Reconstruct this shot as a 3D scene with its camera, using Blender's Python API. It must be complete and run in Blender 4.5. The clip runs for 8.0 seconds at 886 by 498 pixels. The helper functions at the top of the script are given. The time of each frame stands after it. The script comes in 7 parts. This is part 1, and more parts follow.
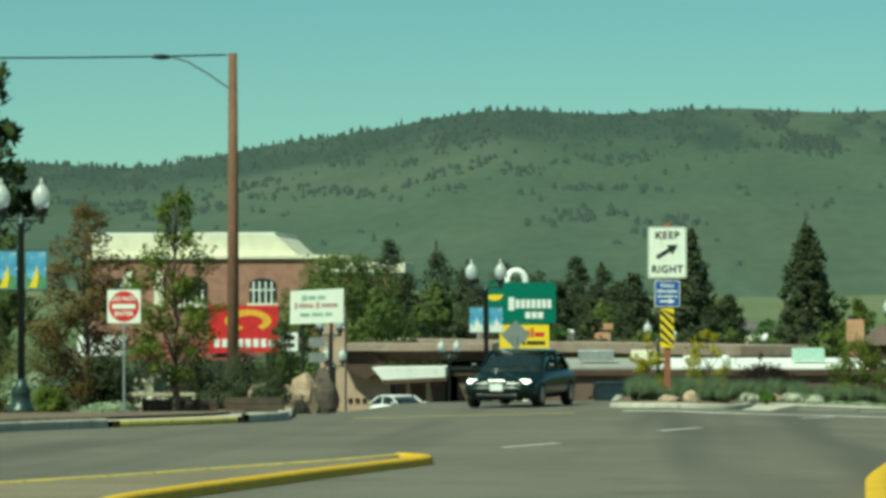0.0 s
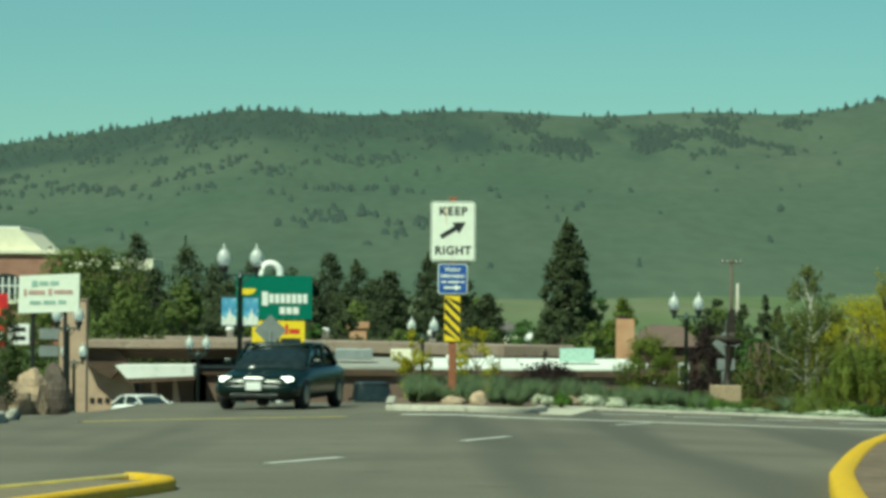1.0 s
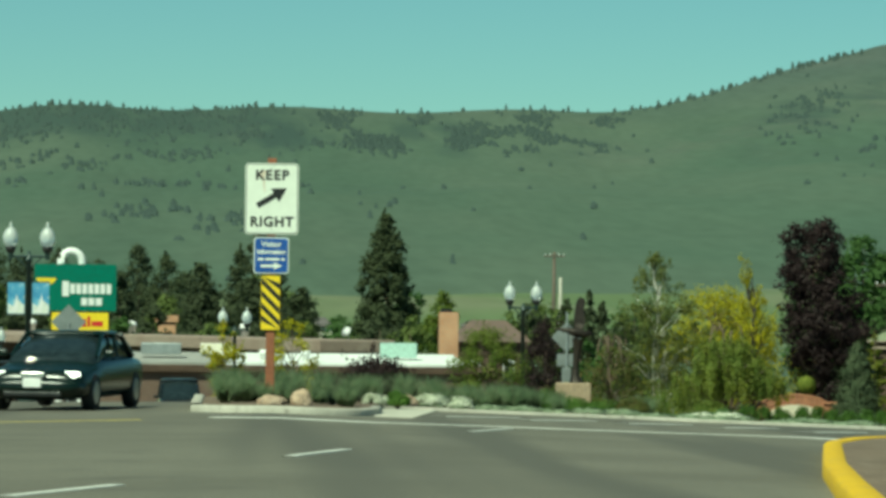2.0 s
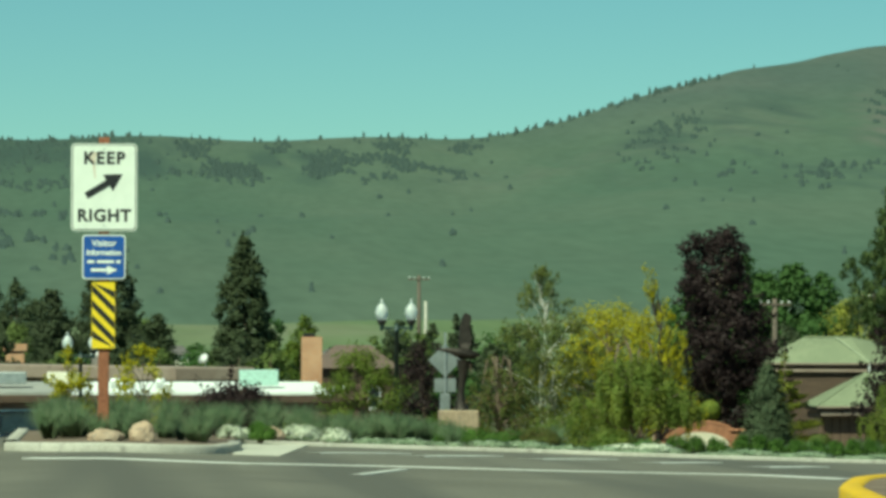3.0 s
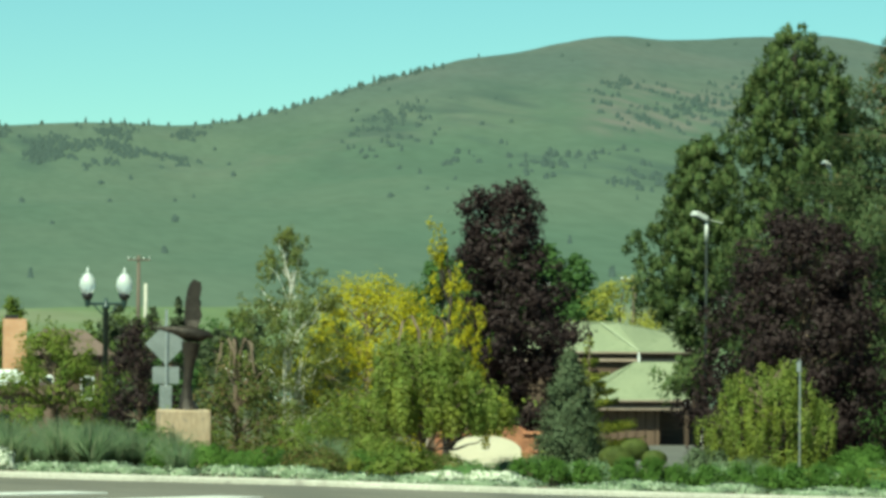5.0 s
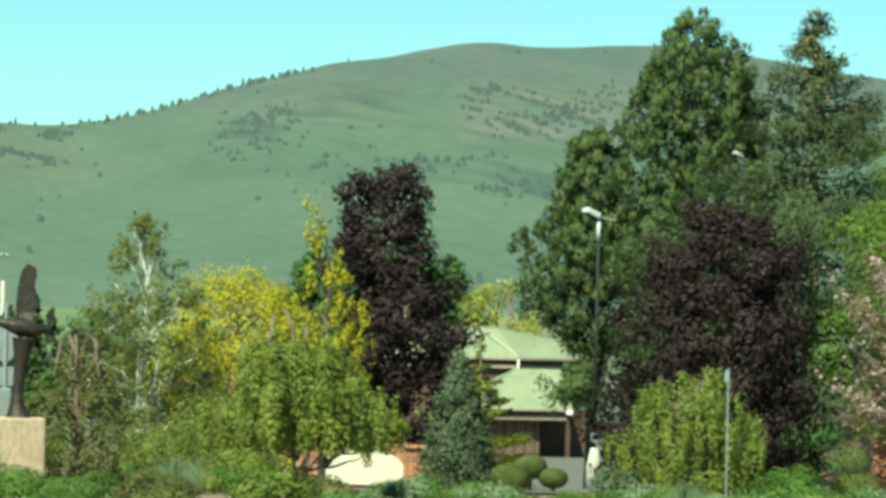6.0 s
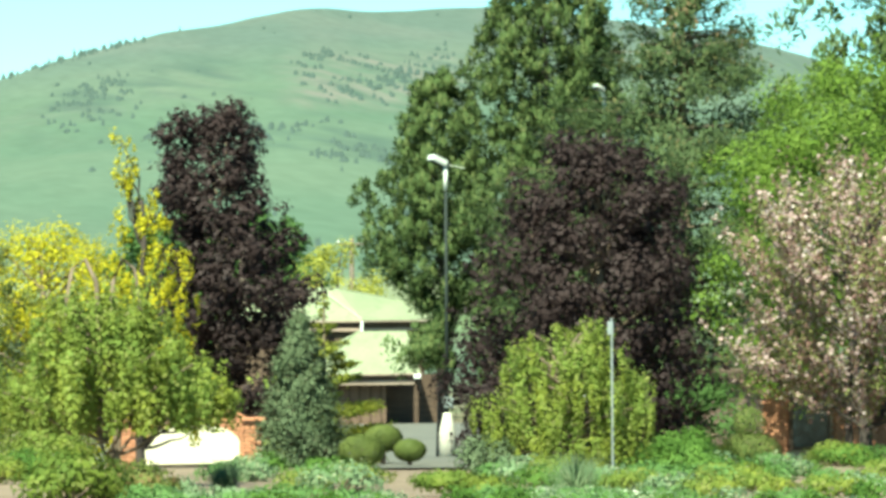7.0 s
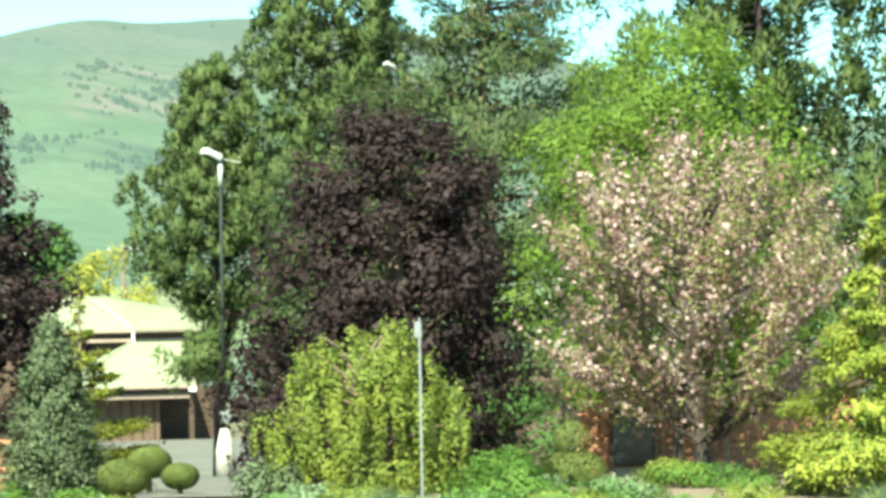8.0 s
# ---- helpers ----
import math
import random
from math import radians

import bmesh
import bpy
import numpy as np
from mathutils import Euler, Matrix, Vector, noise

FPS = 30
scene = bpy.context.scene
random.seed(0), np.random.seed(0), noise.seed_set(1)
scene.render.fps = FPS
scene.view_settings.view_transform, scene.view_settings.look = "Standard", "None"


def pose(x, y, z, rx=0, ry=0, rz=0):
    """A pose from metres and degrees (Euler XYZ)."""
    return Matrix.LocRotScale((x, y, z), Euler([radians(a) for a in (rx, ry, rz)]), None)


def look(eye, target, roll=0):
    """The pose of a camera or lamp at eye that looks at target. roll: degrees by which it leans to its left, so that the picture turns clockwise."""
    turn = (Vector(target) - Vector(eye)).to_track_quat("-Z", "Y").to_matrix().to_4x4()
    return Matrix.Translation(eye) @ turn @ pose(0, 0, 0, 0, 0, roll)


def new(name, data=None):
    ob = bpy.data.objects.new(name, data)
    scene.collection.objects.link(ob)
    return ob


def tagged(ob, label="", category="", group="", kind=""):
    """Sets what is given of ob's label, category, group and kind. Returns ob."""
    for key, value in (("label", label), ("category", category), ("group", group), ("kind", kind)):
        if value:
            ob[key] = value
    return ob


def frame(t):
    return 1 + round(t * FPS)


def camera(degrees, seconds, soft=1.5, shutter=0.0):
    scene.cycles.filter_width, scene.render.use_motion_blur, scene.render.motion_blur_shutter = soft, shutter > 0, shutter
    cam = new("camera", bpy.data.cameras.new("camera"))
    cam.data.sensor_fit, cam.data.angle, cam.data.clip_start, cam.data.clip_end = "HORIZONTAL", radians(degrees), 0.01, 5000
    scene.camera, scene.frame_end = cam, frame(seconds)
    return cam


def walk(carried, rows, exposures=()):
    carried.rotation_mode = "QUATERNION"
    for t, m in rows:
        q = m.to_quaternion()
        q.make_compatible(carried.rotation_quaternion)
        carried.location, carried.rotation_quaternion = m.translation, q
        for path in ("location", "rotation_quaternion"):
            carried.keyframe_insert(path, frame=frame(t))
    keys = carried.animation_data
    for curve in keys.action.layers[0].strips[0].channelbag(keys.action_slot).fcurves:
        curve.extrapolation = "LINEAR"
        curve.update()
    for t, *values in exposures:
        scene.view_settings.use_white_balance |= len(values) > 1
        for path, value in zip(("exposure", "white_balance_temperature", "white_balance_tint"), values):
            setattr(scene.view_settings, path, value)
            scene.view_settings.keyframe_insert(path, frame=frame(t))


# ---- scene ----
# ---- camera ----
cam = camera(14.0, 8.0, soft=3.5)
PATH = [
    (0, (-0.013, -85.336, 2.072), (-6.200, 14.459, 3.742), -0.11),
    (0.5, (-0.491, -79.364, 1.925), (-3.113, 20.590, 3.449), 0.12),
    (1, (-0.749, -73.497, 1.770), (-0.005, 26.485, 3.493), 0.40),
    (1.5, (-0.803, -67.684, 1.648), (2.815, 32.234, 3.488), 0.39),
    (1.7, (-0.791, -65.352, 1.603), (3.818, 34.529, 3.156), 0.47),
    (3, (-0.250, -50.380, 1.301), (9.601, 49.102, 3.787), 0.08),
    (3.5, (0.179, -44.874, 1.217), (12.058, 54.387, 3.696), -0.76),
    (4, (0.671, -39.476, 1.153), (14.477, 59.505, 4.649), -0.25),
    (4.5, (1.270, -34.051, 1.107), (16.890, 64.692, 3.509), 0.02),
    (6, (3.388, -19.420, 0.960), (24.481, 78.301, 3.367), 1.20),
    (6.5, (4.315, -15.198, 0.863), (27.270, 82.058, 4.635), 0.68),
    (7, (5.288, -10.830, 0.762), (30.764, 85.859, 2.237), -0.42),
    (7.5, (6.368, -6.471, 0.680), (34.627, 89.428, 2.857), -0.54),
    (8, (7.657, -2.028, 0.592), (39.053, 92.901, 2.288), -1.05),
]
walk(cam, [(t, look(eye, target, roll)) for t, eye, target, roll in PATH],
     [(0, 0.28, 6640, -25), (1.5, 0.28, 6640, -25), (3.5, 0.47, 6640, -25), (4.5, 0.72, 6650, -25), (6.0, 1.20, 6650, -20), (6.5, 1.46, 6640, -24), (7.0, 1.88, 6700, -18), (7.5, 1.94, 6720, -17), (8.0, 2.18, 6750, -13)])

# ---- world and sun ----
SUN_ELEV, SUN_AZ = 52, 215          # degrees; azimuth clockwise from +y, where the light comes from
world = bpy.data.worlds.new("sky")
scene.world = world
world.use_nodes = True
wn = world.node_tree
sky = wn.nodes.new("ShaderNodeTexSky")
sky.sky_type, sky.sun_disc = "NISHITA", False
sky.sun_elevation, sky.sun_rotation = radians(SUN_ELEV), radians(SUN_AZ)
sky.altitude, sky.air_density, sky.dust_density, sky.ozone_density = 1300, 1.0, 0.3, 3.0
tintn = wn.nodes.new("ShaderNodeMix")
tintn.data_type, tintn.blend_type = "RGBA", "MULTIPLY"
tintn.inputs[0].default_value, tintn.inputs[7].default_value = 1.0, (0.785, 1.03, 0.965, 1)
wn.links.new(sky.outputs[0], tintn.inputs[6])
wn.links.new(tintn.outputs[2], wn.nodes["Background"].inputs[0])
wn.nodes["Background"].inputs[1].default_value = 0.062
sun = new("sun", bpy.data.lights.new("sun", "SUN"))
sun.data.energy, sun.data.angle, sun.data.color = 4.6, radians(0.5), (1.0, 0.95, 0.86)
se, sa = radians(SUN_ELEV), radians(SUN_AZ)
sun.matrix_world = look((math.sin(sa) * math.cos(se) * 100, math.cos(sa) * math.cos(se) * 100, math.sin(se) * 100), (0, 0, 0))


# ---- materials ----
def nodes_of(name):
    m = bpy.data.materials.new(name)
    m.use_nodes = True
    return m, m.node_tree.nodes, m.node_tree.links, m.node_tree.nodes["Principled BSDF"]


def noise_fac(n, l, scale, lo=0.35, hi=0.65, detail=5.0, stretch=None):
    tc = n.new("ShaderNodeTexCoord")
    t = n.new("ShaderNodeTexNoise")
    t.inputs["Scale"].default_value, t.inputs["Detail"].default_value = scale, detail
    if stretch:
        mp = n.new("ShaderNodeMapping")
        mp.inputs["Scale"].default_value = stretch
        l.new(tc.outputs["Object"], mp.inputs[0])
        l.new(mp.outputs[0], t.inputs["Vector"])
    else:
        l.new(tc.outputs["Object"], t.inputs["Vector"])
    r = n.new("ShaderNodeMapRange")
    r.inputs[1].default_value, r.inputs[2].default_value = lo, hi
    l.new(t.outputs[0], r.inputs[0])
    return r.outputs[0]


def mix_col(n, l, fac, a, b, mode="MIX"):
    x = n.new("ShaderNodeMix")
    x.data_type, x.blend_type = "RGBA", mode
    for sock, v in ((x.inputs[0], fac), (x.inputs[6], a), (x.inputs[7], b)):
        if isinstance(v, (int, float)):
            sock.default_value = v
        elif isinstance(v, tuple):
            sock.default_value = (*v, 1)
        else:
            l.new(v, sock)
    return x.outputs[2]


def surf(name, c1, c2, scale=3.0, rough=0.8, bump=0.2, fine=40.0, c3=None, metal=0.0, stretch=None, spec=0.4, per_object=0.0):
    """A surface with large patches of c1 and c2, fine grain, specks of c3 and a little relief."""
    m, n, l, b = nodes_of(name)
    col = mix_col(n, l, noise_fac(n, l, scale, stretch=stretch), c1, c2)
    g = noise_fac(n, l, fine, 0.3, 0.7, 3.0, stretch)
    col = mix_col(n, l, 0.25, col, mix_col(n, l, g, (0.0, 0.0, 0.0), (1.0, 1.0, 1.0)), "SOFT_LIGHT")
    if c3:
        col = mix_col(n, l, noise_fac(n, l, scale * 3.7, 0.58, 0.72), col, c3)
    if per_object:
        oi = n.new("ShaderNodeObjectInfo")
        hv = n.new("ShaderNodeHueSaturation")
        mr = n.new("ShaderNodeMapRange")
        mr.inputs[3].default_value, mr.inputs[4].default_value = 1 - per_object, 1 + per_object
        l.new(oi.outputs["Random"], mr.inputs[0])
        l.new(mr.outputs[0], hv.inputs["Value"])
        l.new(col, hv.inputs["Color"])
        col = hv.outputs[0]
    l.new(col, b.inputs["Base Color"])
    b.inputs["Roughness"].default_value, b.inputs["Metallic"].default_value = rough, metal
    b.inputs["Specular IOR Level"].default_value = spec
    if bump:
        bp = n.new("ShaderNodeBump")
        bp.inputs["Strength"].default_value, bp.inputs["Distance"].default_value = bump, 0.02
        l.new(g, bp.inputs["Height"])
        l.new(bp.outputs[0], b.inputs["Normal"])
    return m


def leafy(name, c1, c2, c3=None, trans=0.35, rough=0.55, share=0.2, warm=0.0):
    """Leaves: each one its own tone between c1 and c2, a share of them c3; light shines through."""
    m, n, l, b = nodes_of(name)
    mean = [(a + q) / 2 for a, q in zip(c1, c2)]
    c1, c2 = (tuple(g + (v - g) * 0.75 for v, g in zip(col, mean)) for col in (c1, c2))
    geo = n.new("ShaderNodeNewGeometry")
    tone = n.new("ShaderNodeMix")
    tone.inputs[0].default_value = 0.90
    l.new(geo.outputs["Random Per Island"], tone.inputs[2])
    l.new(noise_fac(n, l, 2.6, 0.35, 0.65, 3.0), tone.inputs[3])
    col = mix_col(n, l, tone.outputs[0], c1, c2)
    big = noise_fac(n, l, 2.2, 0.35, 0.65, 3.0)
    col = mix_col(n, l, 0.55, col, mix_col(n, l, big, (0.25, 0.25, 0.25), (0.75, 0.75, 0.75)), "SOFT_LIGHT")
    if warm:                                    # boughs that have turned a little olive
        turned = mix_col(n, l, 1.0, col, (1.12, 0.98, 0.80), "MULTIPLY")
        f = noise_fac(n, l, 1.4, 0.40, 0.62, 4.0)
        col = mix_col(n, l, f, col, turned)
    if c3:
        wn2 = n.new("ShaderNodeTexWhiteNoise")
        wn2.noise_dimensions = "1D"
        l.new(geo.outputs["Random Per Island"], wn2.inputs["W"])
        lt = n.new("ShaderNodeMath")
        lt.operation = "LESS_THAN"
        lt.inputs[1].default_value = share
        l.new(wn2.outputs["Value"], lt.inputs[0])
        col = mix_col(n, l, lt.outputs[0], col, c3)
    l.new(col, b.inputs["Base Color"])
    b.inputs["Roughness"].default_value = rough
    b.inputs["Specular IOR Level"].default_value = 0.06
    tr = n.new("ShaderNodeBsdfTranslucent")
    l.new(col, tr.inputs[0])
    ms = n.new("ShaderNodeMixShader")
    ms.inputs[0].default_value = min(0.55, trans + 0.1)
    out = n["Material Output"]
    l.new(b.outputs[0], ms.inputs[1])
    l.new(tr.outputs[0], ms.inputs[2])
    l.new(ms.outputs[0], out.inputs[0])
    return m


def plain(name, c, rough=0.5, metal=0.0, spec=0.5, scale=6.0, vary=0.12):
    return surf(name, c, tuple(v * (1 - vary * 2) for v in c), scale, rough, 0.05, 60, None, metal, None, spec)


def glow(name, c, strength):
    m, n, l, b = nodes_of(name)
    b.inputs["Base Color"].default_value = (*c, 1)
    b.inputs["Emission Color"].default_value = (*c, 1)
    b.inputs["Emission Strength"].default_value = strength
    return m


def glass(name, c, rough=0.05, alpha=0.5):
    m, n, l, b = nodes_of(name)
    b.inputs["Base Color"].default_value = (*c, 1)
    b.inputs["Roughness"].default_value = rough
    b.inputs["Transmission Weight"].default_value = alpha
    return m


def add_tracks(m, dark):
    """Long darker bands where the wheels run."""
    n, l = m.node_tree.nodes, m.node_tree.links
    b = n["Principled BSDF"]
    old = b.inputs["Base Color"].links[0].from_socket
    f = noise_fac(n, l, 0.55, 0.50, 0.66, 2.0, (1, 0.04, 1))
    l.new(mix_col(n, l, f, old, dark), b.inputs["Base Color"])


ASPHALT = surf("asphalt", (0.118, 0.108, 0.082), (0.150, 0.138, 0.106), 0.22, 0.85, 0.3, 30, (0.100, 0.092, 0.072))
add_tracks(ASPHALT, (0.092, 0.086, 0.068))
CONCRETE = surf("concrete", (0.36, 0.34, 0.28), (0.46, 0.43, 0.36), 1.5, 0.85, 0.2, 30, (0.27, 0.25, 0.21))
SOIL = surf("soil", (0.12, 0.085, 0.06), (0.18, 0.13, 0.09), 1.2, 0.95, 0.5, 18, (0.25, 0.20, 0.15))
KERB_YELLOW = surf("kerb_paint_yellow", (0.654, 0.404, 0.010), (0.568, 0.335, 0.013), 2.5, 0.7, 0.15, 30, (0.42, 0.33, 0.12))
PAINT_WHITE = surf("road_paint_white", (0.62, 0.61, 0.55), (0.50, 0.49, 0.44), 3, 0.7, 0.1, 40, (0.30, 0.29, 0.26))
PAINT_YELLOW = surf("road_paint_yellow", (0.60, 0.47, 0.10), (0.45, 0.36, 0.12), 2, 0.75, 0.1, 40, (0.2, 0.18, 0.12))
BARK = surf("bark", (0.12, 0.085, 0.06), (0.19, 0.14, 0.10), 4, 0.9, 0.6, 22, None, 0, (1, 1, 0.25))
BIRCH_BARK = surf("birch_bark", (0.75, 0.72, 0.64), (0.62, 0.58, 0.5), 5, 0.7, 0.2, 20, (0.12, 0.10, 0.09), 0, (1, 1, 3))
BRICK = surf("brick", (0.36, 0.155, 0.085), (0.43, 0.20, 0.11), 2, 0.85, 0.25, 30, (0.27, 0.11, 0.07), per_object=0.18)
MORTAR = surf("mortar", (0.40, 0.33, 0.26), (0.34, 0.28, 0.22), 3, 0.9, 0.2, 40)
GREEN_METAL = plain("dark_green_metal", (0.025, 0.05, 0.045), 0.4)
STEEL = surf("galvanised_steel", (0.45, 0.47, 0.46), (0.36, 0.38, 0.37), 4, 0.45, 0.05, 40, None, 0.7)
STONE = surf("boulder_stone", (0.42, 0.30, 0.20), (0.33, 0.25, 0.18), 2.5, 0.9, 0.6, 14, (0.22, 0.18, 0.14))
BLACK = plain("black_enamel", (0.02, 0.02, 0.02), 0.4)
WHITE = plain("white_enamel", (0.80, 0.80, 0.76), 0.45, vary=0.04)

L_PLUM = leafy("purple_leaves", (0.027, 0.0185, 0.0185), (0.046, 0.031, 0.031), (0.070, 0.052, 0.052), 0.3, 0.6, 0.08)
L_PINE = leafy("pine_needles", (0.052, 0.082, 0.030), (0.086, 0.120, 0.042), (0.118, 0.144, 0.054), 0.28)
L_SPRUCE = leafy("spruce_needles", (0.055, 0.080, 0.036), (0.090, 0.121, 0.051), (0.14, 0.13, 0.058), 0.28, 0.55, 0.06)
L_BLUE = leafy("grey_spruce_needles", (0.080, 0.110, 0.056), (0.130, 0.162, 0.090), None, 0.15)
L_BRIGHT = leafy("bright_maple_leaves", (0.112, 0.176, 0.032), (0.162, 0.236, 0.046), (0.19, 0.26, 0.06), 0.42, 0.7)
L_GREEN = leafy("green_leaves", (0.095, 0.145, 0.031), (0.180, 0.240, 0.054), (0.22, 0.25, 0.07), 0.4, 0.55, 0.12, 1.0)
L_WEEP = leafy("weeping_leaves", (0.142, 0.200, 0.046), (0.240, 0.302, 0.072), (0.27, 0.29, 0.09), 0.42, 0.55, 0.12, 1.0)
L_OLIVE = leafy("olive_leaves", (0.085, 0.110, 0.030), (0.165, 0.185, 0.055), (0.19, 0.135, 0.06), 0.35)
L_BIRCH = leafy("birch_leaves", (0.095, 0.125, 0.037), (0.183, 0.225, 0.073), (0.25, 0.25, 0.10), 0.4, 0.55, 0.15, 1.0)
L_YELLOW = leafy("yellow_leaves", (0.38, 0.34, 0.024), (0.54, 0.48, 0.038), (0.24, 0.27, 0.045), 0.38, 0.55, 0.22)
L_BLOSSOM = leafy("blossom_leaves", (0.165, 0.185, 0.062), (0.29, 0.30, 0.115), (0.25, 0.145, 0.130), 0.40, 0.7, 0.42)
L_PINK = leafy("pink_petals", (0.53, 0.385, 0.37), (0.43, 0.30, 0.29), (0.60, 0.49, 0.46), 0.4, 0.6, 0.20)
L_BRONZE = leafy("bronze_leaves", (0.105, 0.088, 0.032), (0.190, 0.160, 0.060), (0.21, 0.125, 0.060), 0.35)
L_DARK = leafy("far_conifer_needles", (0.080, 0.098, 0.054), (0.102, 0.122, 0.066), None, 0.55)
L_CEDAR = leafy("golden_cedar_leaves", (0.19, 0.24, 0.046), (0.40, 0.42, 0.085), (0.105, 0.16, 0.036), 0.38)
L_GOLD = leafy("gold_tipped_leaves", (0.20, 0.235, 0.045), (0.40, 0.40, 0.080), (0.11, 0.16, 0.035), 0.4)
L_CONE = leafy("cone_scales", (0.150, 0.100, 0.055), (0.210, 0.150, 0.085), None, 0.15)
L_SAGE = leafy("sage_leaves", (0.18, 0.245, 0.14), (0.32, 0.39, 0.25), (0.44, 0.49, 0.36), 0.25)
L_GRASS = leafy("blue_grass_blades", (0.165, 0.24, 0.125), (0.245, 0.335, 0.185), (0.32, 0.36, 0.22), 0.4)
L_CLIP = leafy("clipped_leaves", (0.110, 0.140, 0.042), (0.165, 0.195, 0.060), None, 0.3)
L_LUSH = leafy("lush_bedding_leaves", (0.120, 0.215, 0.070), (0.190, 0.310, 0.105), None, 0.4)
L_HEDGE = leafy("hedge_leaves", (0.070, 0.135, 0.028), (0.135, 0.225, 0.050), None, 0.35)


# ---- mesh helpers ----
def mesh_np(name, verts, faces, smooth=False):
    me = bpy.data.meshes.new(name)
    verts, faces = np.asarray(verts, np.float32), np.asarray(faces, np.int32)
    k = faces.shape[1]
    me.vertices.add(len(verts))
    me.vertices.foreach_set("co", verts.ravel())
    me.loops.add(faces.size)
    me.loops.foreach_set("vertex_index", faces.ravel())
    me.polygons.add(len(faces))
    me.polygons.foreach_set("loop_start", np.arange(0, faces.size, k, dtype=np.int32))
    if smooth:
        me.polygons.foreach_set("use_smooth", np.ones(len(faces), bool))
    me.update(calc_edges=True)
    return me


def put(name, me, material, parent=None, label="", m=None):
    if not me.materials:
        me.materials.append(material)
    ob = new(name, me)
    ob.parent = parent
    if m is not None:
        ob.matrix_local = m
    return tagged(ob, label)


def part(name, bm, material, parent=None, label="", smooth=False, m=None):
    me = bpy.data.meshes.new(name)
    if smooth:
        for f in bm.faces:
            f.smooth = True
    bm.to_mesh(me)
    bm.free()
    return put(name, me, material, parent, label, m)


def thing(name, x, y, z, label, category, group="", rz=0.0, kind=""):
    ob = new(name)
    ob.empty_display_size = 0.2
    ob.matrix_local = pose(x, y, z, 0, 0, rz)
    return tagged(ob, label, category, group, kind)


def box(bm, c, s, bevel=0.0, m=None):
    mat = Matrix.Translation(c) @ Matrix.Diagonal((*s, 1))
    r = bmesh.ops.create_cube(bm, size=1, matrix=(m @ mat) if m else mat)
    if bevel:
        es = list({e for v in r["verts"] for e in v.link_edges})
        bmesh.ops.bevel(bm, geom=es, offset=bevel, segments=2, affect="EDGES", profile=0.5)
    return bm


def cubes(*boxes, bevel=0.0):
    bm = bmesh.new()
    for c, s in boxes:
        box(bm, c, s, bevel)
    return bm


def rod(bm, a, b, r1, r2=None, seg=10):
    a, b = Vector(a), Vector(b)
    d = b - a
    m = Matrix.Translation((a + b) / 2) @ d.to_track_quat("Z", "Y").to_matrix().to_4x4()
    bmesh.ops.create_cone(bm, cap_ends=True, segments=seg, radius1=r1, radius2=r1 if r2 is None else r2, depth=d.length, matrix=m)
    return bm


def lathe(profile, seg=16):
    """A turned body from (radius, height) pairs."""
    bm = bmesh.new()
    rings = [[bm.verts.new((r * math.cos(2 * math.pi * k / seg), r * math.sin(2 * math.pi * k / seg), z)) for k in range(seg)] for r, z in profile]
    for a, b in zip(rings, rings[1:]):
        for k in range(seg):
            bm.faces.new((a[k], a[(k + 1) % seg], b[(k + 1) % seg], b[k]))
    bm.faces.new(rings[0][::-1])
    bm.faces.new(rings[-1])
    return bm


def slab(outline, depth, axis="y"):
    """A flat piece with the outline given in x and z, and a thickness along y from 0 to depth; axis z: outline in x and y."""
    bm = bmesh.new()
    at = (lambda u, v, d: (u, d, v)) if axis == "y" else (lambda u, v, d: (u, v, d))
    a = [bm.verts.new(at(u, v, 0)) for u, v in outline]
    b = [bm.verts.new(at(u, v, depth)) for u, v in outline]
    bm.faces.new(a)
    bm.faces.new(b[::-1])
    for k in range(len(a)):
        bm.faces.new((a[k], b[k], b[(k + 1) % len(a)], a[(k + 1) % len(a)]))
    bmesh.ops.recalc_face_normals(bm, faces=bm.faces)
    return bm


def rounded(w, h, r, seg=4):
    pts = []
    for cx, cz, a0 in ((w / 2 - r, h / 2 - r, 0), (-w / 2 + r, h / 2 - r, 90), (-w / 2 + r, -h / 2 + r, 180), (w / 2 - r, -h / 2 + r, 270)):
        pts += [(cx + r * math.cos(radians(a0 + 90 * k / seg)), cz + r * math.sin(radians(a0 + 90 * k / seg))) for k in range(seg + 1)]
    return pts


def letters(text, size, material, parent, name, x, y, z, spread=1.0, thick=0.0, m=None):
    """Words in the built-in font as a mesh, upright and facing -y."""
    cu = bpy.data.curves.new(name, "FONT")
    cu.body, cu.size, cu.align_x, cu.align_y, cu.space_character, cu.offset, cu.extrude = text, size, "CENTER", "CENTER", spread, thick, 0.002
    tmp = bpy.data.objects.new(name, cu)
    me = bpy.data.meshes.new_from_object(tmp)
    bpy.data.objects.remove(tmp)
    me.materials.clear()
    return put(name, me, material, parent, "", pose(x, y, z, 90))


# ---- ground ----
def step(a, b, v):
    """A smooth rise from 0 at a to 1 at b; a may be the larger."""
    k = np.clip((v - a) / (b - a), 0, 1)
    return k * k * (3 - 2 * k)


